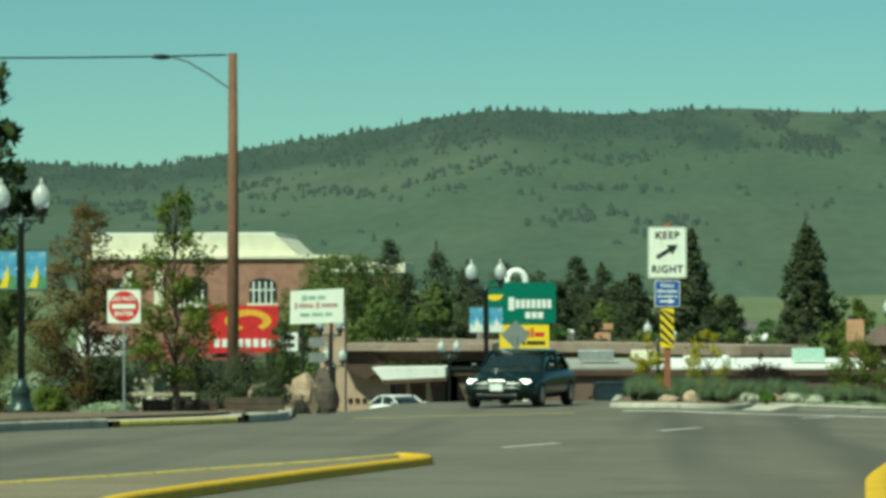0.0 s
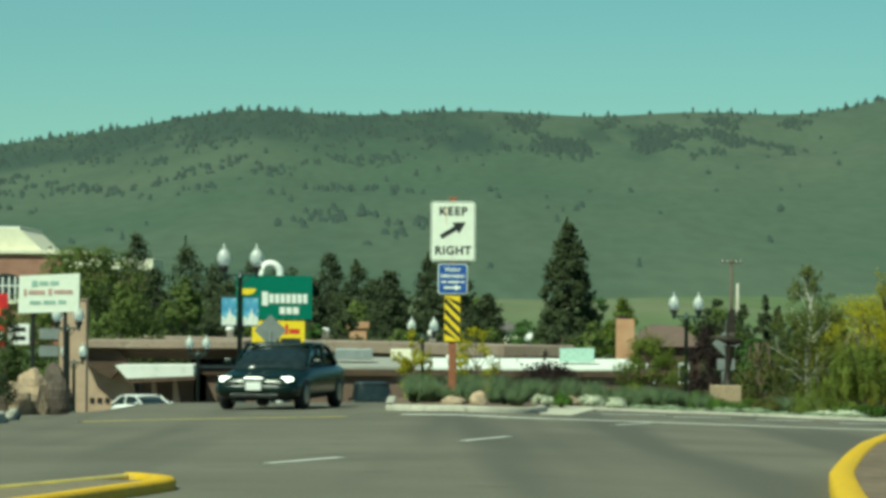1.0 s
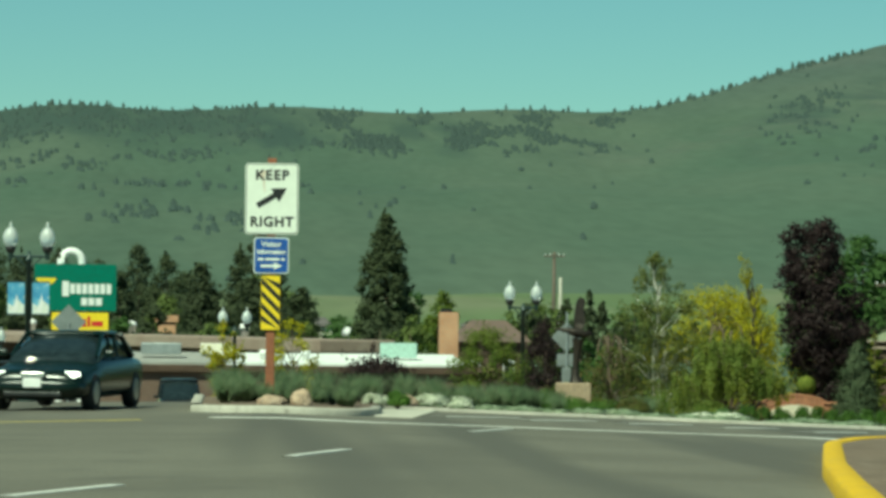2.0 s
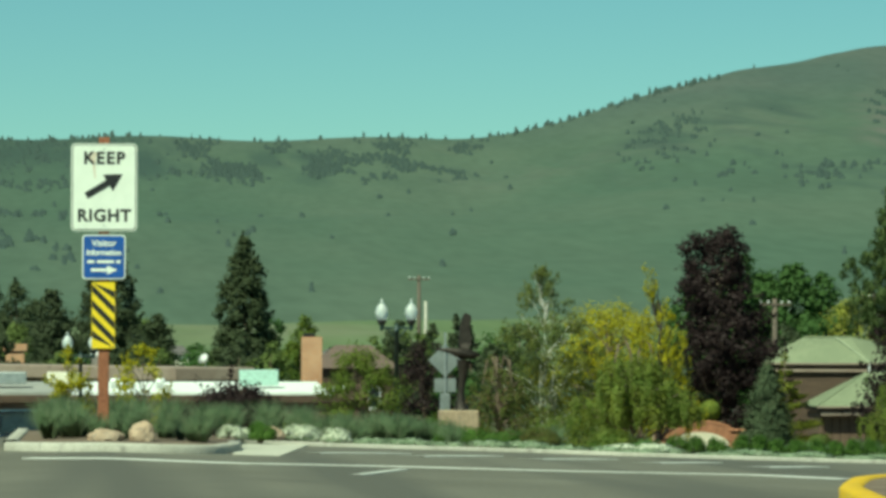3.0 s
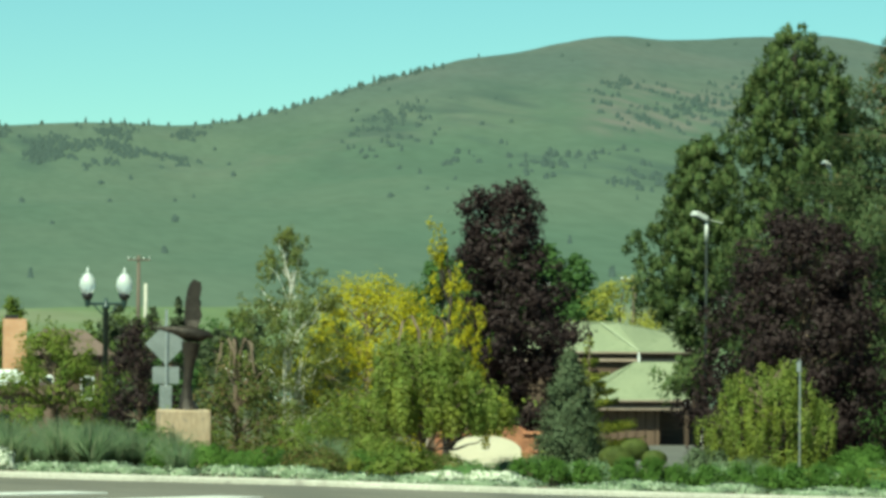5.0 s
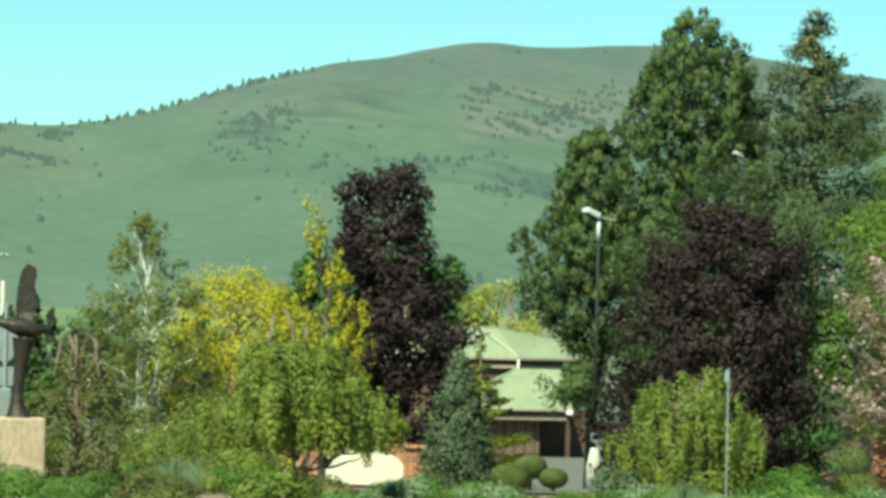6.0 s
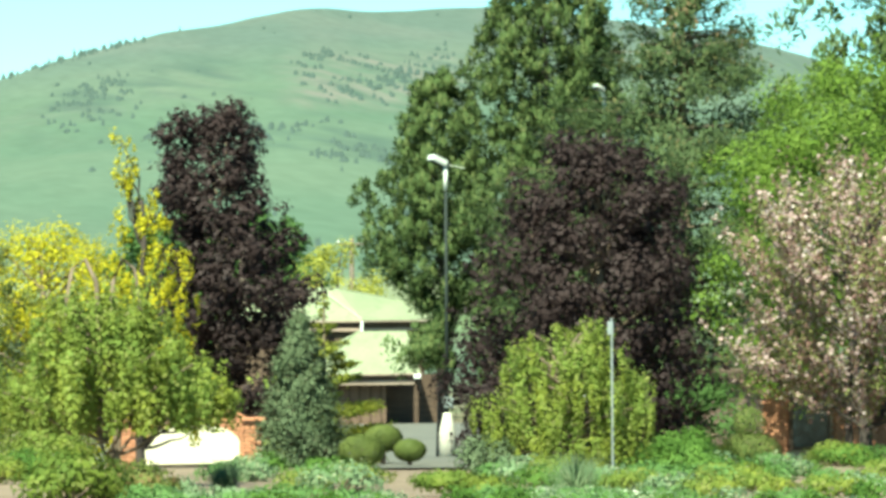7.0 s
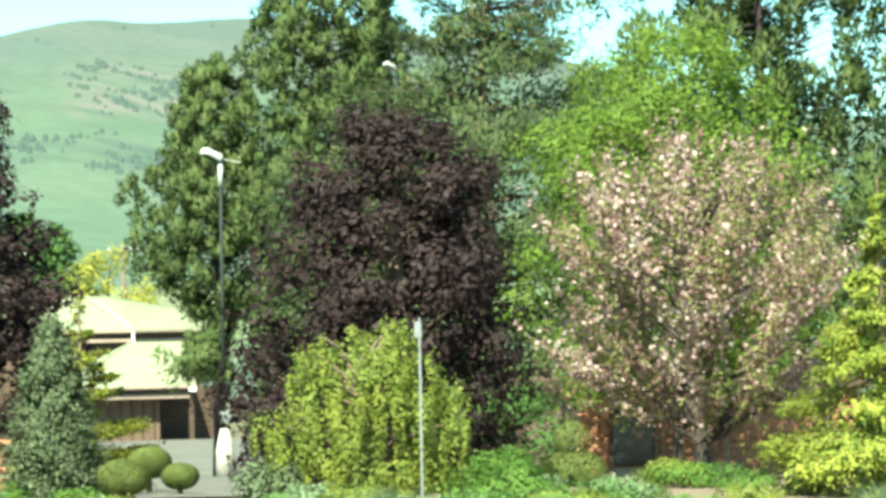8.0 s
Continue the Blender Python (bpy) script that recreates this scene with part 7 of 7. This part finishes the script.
def car(name, x, y, z, rz, label, paint, w=1.76, L=4.7, roof=1.38, lit=True, tall=False):
    """A car whose front faces -y before it is turned."""
    t = thing(name, x, y, z, label, "car", "", rz)
    f, r = -L / 2, L / 2
    hood, belt = (1.02, 1.08) if tall else (0.80, 0.92)
    part("body", loft([(f, w * 0.33, 0.34, 0.56), (f + 0.06, w * 0.43, 0.24, 0.68), (f + 0.28, w * 0.485, 0.20, hood - 0.08), (f + 1.15, w * 0.5, 0.19, hood + 0.05),
                       (f + 1.5, w * 0.5, 0.19, belt), (r - 1.1, w * 0.5, 0.19, belt + 0.04), (r - 0.3, w * 0.48, 0.22, belt), (r - 0.04, w * 0.43, 0.28, belt - 0.12), (r, w * 0.36, 0.4, 0.7)], 24, 4.2), paint, t, smooth=True)
    gw = w * 0.44
    back = r - 0.15 if tall else r - 0.75
    part("cabin", loft([(f + 1.15, gw * 0.96, belt - 0.25, belt - 0.02), (f + 1.45, gw, belt - 0.25, belt + 0.12), (f + 2.0, gw * 0.90, belt - 0.25, roof - 0.05), (f + 2.5, gw * 0.87, belt - 0.2, roof),
                        (back - 0.8, gw * 0.87, belt - 0.2, roof - 0.02), (back - 0.25, gw * 0.92, belt - 0.2, roof - 0.2), (back + 0.1, gw * 0.94, belt - 0.2, belt + 0.04)], 24, 4.0), CAR_GLASS, t, "dark tinted windows", True)
    part("roof", loft([(f + 1.98, gw * 0.84, roof - 0.09, roof - 0.02), (f + 2.3, gw * 0.88, roof - 0.09, roof + 0.015), (back - 0.8, gw * 0.88, roof - 0.09, roof + 0.01), (back - 0.35, gw * 0.82, roof - 0.17, roof - 0.09)], 20, 4.0), paint, t, smooth=True)
    for s in (-1, 1):
        part("pillar", rod(bmesh.new(), (s * gw * 0.97, f + 1.35, belt), (s * gw * 0.86, f + 2.05, roof - 0.04), 0.035, seg=8), paint, t)
        part("pillar", rod(bmesh.new(), (s * gw * 0.98, f + 2.75, belt), (s * gw * 0.90, f + 2.75, roof - 0.04), 0.035, seg=8), paint, t)
        part("pillar", rod(bmesh.new(), (s * gw * 0.96, back, belt), (s * gw * 0.86, back - 0.6, roof - 0.06), 0.05, seg=8), paint, t)
    hz = hood - 0.17
    for s in (-1, 1):
        part("headlight", on(pose(s * w * 0.345, f + 0.16, hz, 0, 0, -s * 22), cubes(((0, 0, 0), (0.30, 0.20, 0.11)), bevel=0.04)), LAMP_LENS if lit else LAMP_OFF, t, "headlight", True)
        part("mirror", cubes(((s * (w * 0.5 + 0.07), f + 1.5, belt + 0.06), (0.17, 0.1, 0.12)), bevel=0.03), paint, t)
        for yy in (f + 0.85, r - 0.95):
            wm = lathe([(0.20, -0.10), (0.30, -0.105), (0.325, -0.06), (0.325, 0.06), (0.30, 0.105), (0.20, 0.10)], 20)
            wl = part("wheel", wm, TYRE, t, "black tyre", True, pose(s * (w * 0.5 - 0.10), yy, 0.325, 0, 90, 0))
            part("rim", lathe([(0.03, -0.115), (0.19, -0.11), (0.21, -0.09), (0.21, 0.09), (0.19, 0.11), (0.03, 0.115)], 14), RIM, wl, "alloy rim")
    part("grille", cubes(((0, f - 0.0, hz), (0.42, 0.12, 0.10)), bevel=0.02), plain(name + "_grille_chrome", (0.6, 0.6, 0.58), 0.2, 0.9), t, "bright grille")
    part("bumper", loft([(f - 0.07, w * 0.30, 0.36, 0.50), (f - 0.03, w * 0.42, 0.30, 0.54), (f + 0.2, w * 0.495, 0.28, 0.56)], 20, 4), paint, t, smooth=True)
    part("number_plate", cubes(((0, f - 0.085, 0.50), (0.31, 0.02, 0.16)), bevel=0.005), WHITE, t, "blank pale plate")
    part("air_intake", cubes(((0, f - 0.03, 0.31), (1.0, 0.06, 0.09)), bevel=0.02), BLACK, t)
    return t


PAINT_TEAL = plain("dark_green_car_paint", (0.004, 0.013, 0.009), 0.25, spec=0.35)
PAINT_BLACK = plain("black_car_paint", (0.012, 0.014, 0.015), 0.15)
PAINT_PEARL = plain("white_car_paint", (0.78, 0.78, 0.75), 0.25, vary=0.03)
car("sedan", -3.5, 1.5, gz(-3.5, 1.5) + 0.03, -12, "dark green sedan with lit headlights on the road", PAINT_TEAL, 1.76, 4.7, 1.36)
car("suv", -2.55, 78, gz(-2.55, 78) + 0.03, 3, "black off-road vehicle behind the traffic island", PAINT_BLACK, 1.75, 4.6, 1.8, True, True)
car("parked_suv", -13.05, 93, gz(-13.05, 93) + 0.02, 38, "white off-road vehicle on the side street", PAINT_PEARL, 1.8, 4.0, 1.5, False, True)
car("sedan", 25.5, 57.5, gz(25.5, 57.5), -17, "white sedan standing behind the purple-leaved tree", PAINT_PEARL, 1.75, 4.6, 1.4, False)


# ---- bed plants ----
def grass_mesh(seed, h, w, n=520):
    rng = np.random.RandomState(seed)
    a = rng.uniform(0, 2 * np.pi, n)
    r0 = rng.uniform(0, 0.12, n) * w
    out = rng.uniform(0.0, 1, n) * w / 2
    hh = h * rng.uniform(0.45, 1.05, n)
    d = np.stack([np.cos(a), np.sin(a)], 1)
    side = np.stack([-d[:, 1], d[:, 0]], 1) * 0.0055
    V = []
    for s, k in ((0, 1.0), (0.55, 0.9), (1.0, 0.15)):
        c = d * (r0 + out * s ** 1.8)[:, None]
        z = hh * (s - 0.15 * s ** 3)
        V += [np.column_stack([c + side * k, z]), np.column_stack([c - side * k, z])]
    V = np.stack(V, 1)
    f = np.array([(0, 1, 3, 2), (2, 3, 5, 4)])
    me = mesh_np("tuft", V.reshape(-1, 3), (f[None] + (np.arange(n) * 6)[:, None, None]).reshape(-1, 4), True)
    normal = np.repeat(np.column_stack([d * 0.7, 0 * hh + 1.0])[:, None], 6, 1)
    me.attributes.new("custom_normal", "FLOAT_VECTOR", "POINT").data.foreach_set("vector", unit(normal).astype(np.float32).ravel())
    return me


GRASS_ME = [grass_mesh(s, 0.62, 0.75) for s in (1, 2, 3)]


def grass_tuft(x, y, s, k, rz=0):
    t = thing("grass_tuft", x, y, bz(x, y) - 0.01, "tuft of blue-green ornamental grass in the bed", "ornamental grass", "grass tufts in the bed", rz)
    ob = put("tuft", GRASS_ME[k % 3], L_GRASS, t)
    ob.scale = (s, s, s * 0.98)
    return t


rng6 = random.Random(6)
spots = [(-0.75, 1.2, 1.0), (-0.4, 2.2, 1.1), (0.35, 2.0, 1.0), (-0.8, 4.0, 1.1), (0.2, 4.4, 1.2), (1.0, 3.6, 1.0), (1.6, 5.6, 1.1), (0.6, 7.0, 1.2), (2.0, 8.2, 1.1), (2.8, 9.6, 1.2), (3.4, 11.0, 1.2), (4.2, 12.2, 1.1),
         (5.2, 11.6, 1.1), (6.3, 14.6, 1.05), (5.0, 10.2, 0.95), (4.9, 15.0, 1.2), (3.6, 14.6, 1.2), (-0.6, 9.0, 1.2), (-0.7, 12.5, 1.2), (1.2, 12.0, 1.3), (2.4, 16.0, 1.3), (0.4, 17.0, 1.3), (8.2, 14.5, 1.0), (5.9, 18.0, 1.2), (4.85, 8.6, 1.0), (4.6, 9.2, 1.1), (5.75, 8.5, 0.75), (5.1, 9.0, 0.9)]
rng7 = random.Random(17)
spots += [(rng7.uniform(-0.9, 1.4), rng7.uniform(-0.2, 3.5), rng7.uniform(0.5, 0.85)) for _ in range(16)]
spots += [(x, edge_y(BED_FRONT, x) + rng7.uniform(1.2, 7), rng7.uniform(0.6, 1.0)) for x in (rng7.uniform(2.2, 5.6) for _ in range(18))]
for k, (x, y, s) in enumerate(spots):
    grass_tuft(x, y, s, k, rng6.uniform(0, 360))
for k in range(6):
    x = rng6.uniform(12, 24)
    grass_tuft(x, edge_y(BED_FRONT, x) + rng6.uniform(5, 22), rng6.uniform(0.9, 1.25), k, rng6.uniform(0, 360))
L_WHITE = leafy("white_blossom", (0.62, 0.64, 0.50), (0.80, 0.80, 0.66), (0.28, 0.34, 0.20), 0.3, 0.6, 0.25)
for k, (x, y, w, h) in enumerate(((3.2, 7.75, 0.8, 0.30), (3.75, 7.8, 0.75, 0.28), (2.3, 7.5, 0.5, 0.2), (9.1, 8.7, 0.9, 0.20), (8.6, 8.9, 0.7, 0.18), (17.2, 29.0, 1.5, 0.28), (18.2, 30.0, 1.3, 0.25), (2.0, 5.6, 0.5, 0.25))):
    shrub("white_flowers", x, y, h, w, "low mound of small white flowers by the kerb", L_WHITE, 200 + k, 1200, 0.028, "flowers")
# grey-green ground cover along the kerb, in low mounds
for k in range(26):
    x = 2.6 + k * 0.62 + rng6.uniform(-0.2, 0.2)
    shrub("ground_cover", x, edge_y(BED_FRONT, x) + rng6.uniform(0.5, 1.1), rng6.uniform(0.10, 0.18), rng6.uniform(0.8, 1.2), "low grey-green mat of ground cover by the kerb", L_SAGE, 300 + k, 900, 0.03, "ground cover", depth=0.9)
# the row of clipped green mounds
for k in range(12):
    x = 9.6 + k * 0.34 + rng6.uniform(-0.04, 0.04)
    shrub("hedge_mound", x, edge_y(BED_FRONT, x) + 1.7 - 0.05 * k, rng6.uniform(0.36, 0.46), 0.44, "small rounded green hedge plant in a row", L_HEDGE, 340 + k, 1500, 0.022, "hedge plant")
for k, (x, y, h, w, lf, lab) in enumerate(((6.2, 11.0, 0.40, 1.1, L_HEDGE, "spreading green juniper in the bed"), (6.85, 11.3, 0.40, 1.1, L_HEDGE, "spreading green juniper in the bed"), (7.4, 10.2, 0.44, 0.75, L_OLIVE, "low olive-brown shrub beside the junipers"),
                                           (7.0, 24.0, 0.9, 0.9, L_HEDGE, "round dark green shrub before the pedestal"), (2.5, 6.4, 0.32, 0.5, L_HEDGE, "small green plant in the bed"),
                                           (11.0, 26, 0.7, 1.4, L_GREEN, "loose green shrub under the weeping tree"),
                                           (11.8, 27, 0.55, 1.3, L_OLIVE, "loose olive shrub under the weeping tree"), (17.0, 33, 0.4, 1.6, L_GREEN, "low green shrub in the bed"), (22.4, 38.0, 0.45, 1.4, L_WEEP, "low light green shrub beside the sign post"),
                                           (22.9, 42.0, 0.75, 1.8, L_HEDGE, "green shrub under the purple tree"), (24.6, 47.0, 0.95, 1.5, L_HEDGE, "green shrub beside the clipped mound"), (20.4, 44.0, 0.8, 1.2, L_BLUE, "blue-grey spreading juniper near the lamp"),
                                           (10.4, 52, 1.6, 2.6, L_GREEN, "mixed green shrub standing behind the statue"), (13.0, 50, 1.5, 2.6, L_GREEN, "mixed green shrub behind the weeping tree"), (14.4, 50, 1.0, 1.6, L_WEEP, "green shrub beside the brick wall"),
                                           (15.2, 58, 2.4, 2.8, L_GREEN, "dense green shrub before the yellow tree"), (5.2, 56, 1.5, 2.4, L_GREEN, "green shrub behind the small tree")
                                          )):
    shrub("shrub", x, y, h, w, lab, lf, 400 + k, (3000 if y < 15 else 1400), (0.022 if y < 15 else 0.047))
# loose green plants behind the hedge row and along the drive
for k in range(58):
    x, y = rng6.uniform(9.0, 17.0), rng6.uniform(11.0, 30)
    shrub("bedding_plant", x + 0.2 * (y - 12), y, rng6.uniform(0.2, 0.34), rng6.uniform(0.7, 1.1), "loose bright green bedding plant", (L_LUSH, L_LUSH, L_GRASS)[k % 3], 600 + k, 560, 0.033, "bedding plant")
for k in range(40):
    y = rng6.uniform(33, 46)
    x = 7 + (y + 12) * (0.165 + 0.19 * k / 39)
    if 7 < k < 16:                              # the gap through which the car park shows
        continue
    shrub("bedding_plant", x, y, rng6.uniform(0.35, 0.6), rng6.uniform(0.9, 1.4), "loose pale green plant by the drive", (L_LUSH, L_GRASS, L_HEDGE, L_WEEP)[k % 4], 640 + k, 560, 0.045, "bedding plant")
for k in range(22):
    x, y = (rng6.uniform(11.6, 14.4), rng6.uniform(38, 54)) if k < 12 else (rng6.uniform(26.6, 30.6), rng6.uniform(47.5, 54))
    shrub("bedding_plant", x, y, rng6.uniform(0.35, 0.6), rng6.uniform(1.0, 1.5), "loose green plant under the garden trees", (L_HEDGE, L_WEEP, L_SHADE)[k % 3], 690 + k, 560, 0.045, "bedding plant")
for x, y, hh, ww in ((1.9, 83, 4.5, 2.6), (-0.9, 84, 4.2, 2.2)):
    broadleaf("flowering_shrub", x, y, hh, ww, "yellow-flowering shrub beside the street lamp", L_YELLOW, int(460 + x), 0.1, 2600, 0.07, 34, "egg", spread=0.3, fill=0.3, loose=0.9, spikes=16, category="shrub", multi=3)
broadleaf("barberry", 3.05, 29.0, 1.62, 2.4, "low purple-leaved barberry behind the grasses", L_PLUM, 470, 0.25, 7000, 0.058, 80, "dome", spread=0.34, fill=0.2, category="shrub", spikes=14, multi=3)
broadleaf("hedge_shrub", 28.5, 57.6, 2.0, 2.7, "loose green shrub between the trees", L_SHADE, 471, 0.05, 4200, 0.06, 60, "dome", spread=0.3, fill=0.3, category="shrub", spikes=14, multi=3)
# clipped balls
for k, (x, y, r, lift, lab) in enumerate(((20.45, 52.6, 0.38, 0.0, "clipped round green bush by the parking"), (21.2, 54.0, 0.33, 0.25, "clipped round green bush by the parking"), (21.35, 52.6, 0.27, 0.1, "clipped round green bush by the parking"), (20.0, 54.6, 0.3, 0.3, "clipped round green bush by the parking"),
                                          (28.15, 53.4, 0.55, 0.0, "large clipped mound with a ball on top"), (18.3, 56.0, 0.33, 1.2, "small clipped ball tree behind the brick wall"))):
    rngb = np.random.RandomState(500 + k)
    n = 4500
    P = unit(rngb.normal(size=(n, 3))) * (r * rngb.uniform(0.86, 1.0, n))[:, None] * ([1.15, 1.15, 0.80] if k < 4 else [1, 1, 1])
    t = thing("clipped_bush", x, y, gz(x, y) + 0.04, lab, "clipped bush", "clipped bushes")
    put("stem", tubes("stem", [[((0, 0, -0.1), 0.05), ((0, 0, r + lift), 0.04)]], 6), BARK, t)
    if k == 4:                                  # low shoulders under the ball
        P = P * [1.15, 1.15, 0.75]
        lift -= 0.26
    put("crown", cards_mesh("crown", leaf_cards(P + [0, 0, r * 0.9 + lift], 0.030, rngb, 0.6, out=P, loose=0.2, soft=0.97)), L_CLIP if k != 5 else L_CEDAR, t)
    if k == 4:
        P = unit(rngb.normal(size=(1400, 3))) * (0.33 * rngb.uniform(0.86, 1.0, 1400))[:, None]
        put("top_ball", cards_mesh("top_ball", leaf_cards(P + [0, 0, 0.78], 0.030, rngb, 0.6, out=P, loose=0.2, soft=0.97)), L_CLIP, t)
# the left corner's shrubs
for k, (x, y, h, w, lf, lab) in enumerate(((-14.7, 0.0, 0.95, 1.0, L_GREEN, "round green shrub behind the pavement"), (-13.8, 2.2, 1.8, 1.6, L_DARK, "tall dark green shrub on the corner"), (-12.6, 10, 1.8, 1.4, L_DARK, "dark green shrub behind the rail"), (-15.8, 3, 1.3, 1.6, L_SAGE, "pale grey-green shrub on the corner"),
                                           (-11.6, 8.2, 0.9, 1.5, L_DARK, "green shrub above the planter"), (-10.5, 9.2, 1.0, 1.5, L_DARK, "green shrub above the rockery"), (-16.6, 6, 2.6, 2.8, L_OLIVE, "large bronze-green shrub on the corner"), (-18.5, 9, 3.2, 3.2, L_DARK, "large dark shrub behind the corner"),
                                           (-11.4, 13.5, 2.2, 1.7, L_DARK, "dark evergreen shrub below the red sign"), (-12.6, 16.0, 2.0, 2.2, L_DARK, "green shrub below the red sign"), (-14.8, 12.0, 2.2, 2.4, L_DARK, "dark shrub behind the rail"), (-13.2, -0.5, 0.5, 1.6, L_SAGE, "low grey-green plants at the sign's foot"))):
    shrub("shrub", x, y, h, w, lab, lf, 460 + k, 1300, 0.062, z=gz(x, y) + 0.1)
conifer("cypress", -10.5, 12.5, 2.65, 0.95, "slim dark green cypress beside the rockery", L_PINE, 480, 3000, 0.06, 16, 0.05, 0.0, 0.25, 0.4, 0.4, per=6, up=0.5, z=gz(-10.5, 12.5))
conifer("cypress", -12.45, 9.0, 1.7, 0.55, "narrow dark upright evergreen behind the rail", L_DARK, 481, 1800, 0.05, 14, 0.05, 0.0, 0.25, 0.3, 0.4, per=6, up=0.5, z=gz(-12.45, 9))
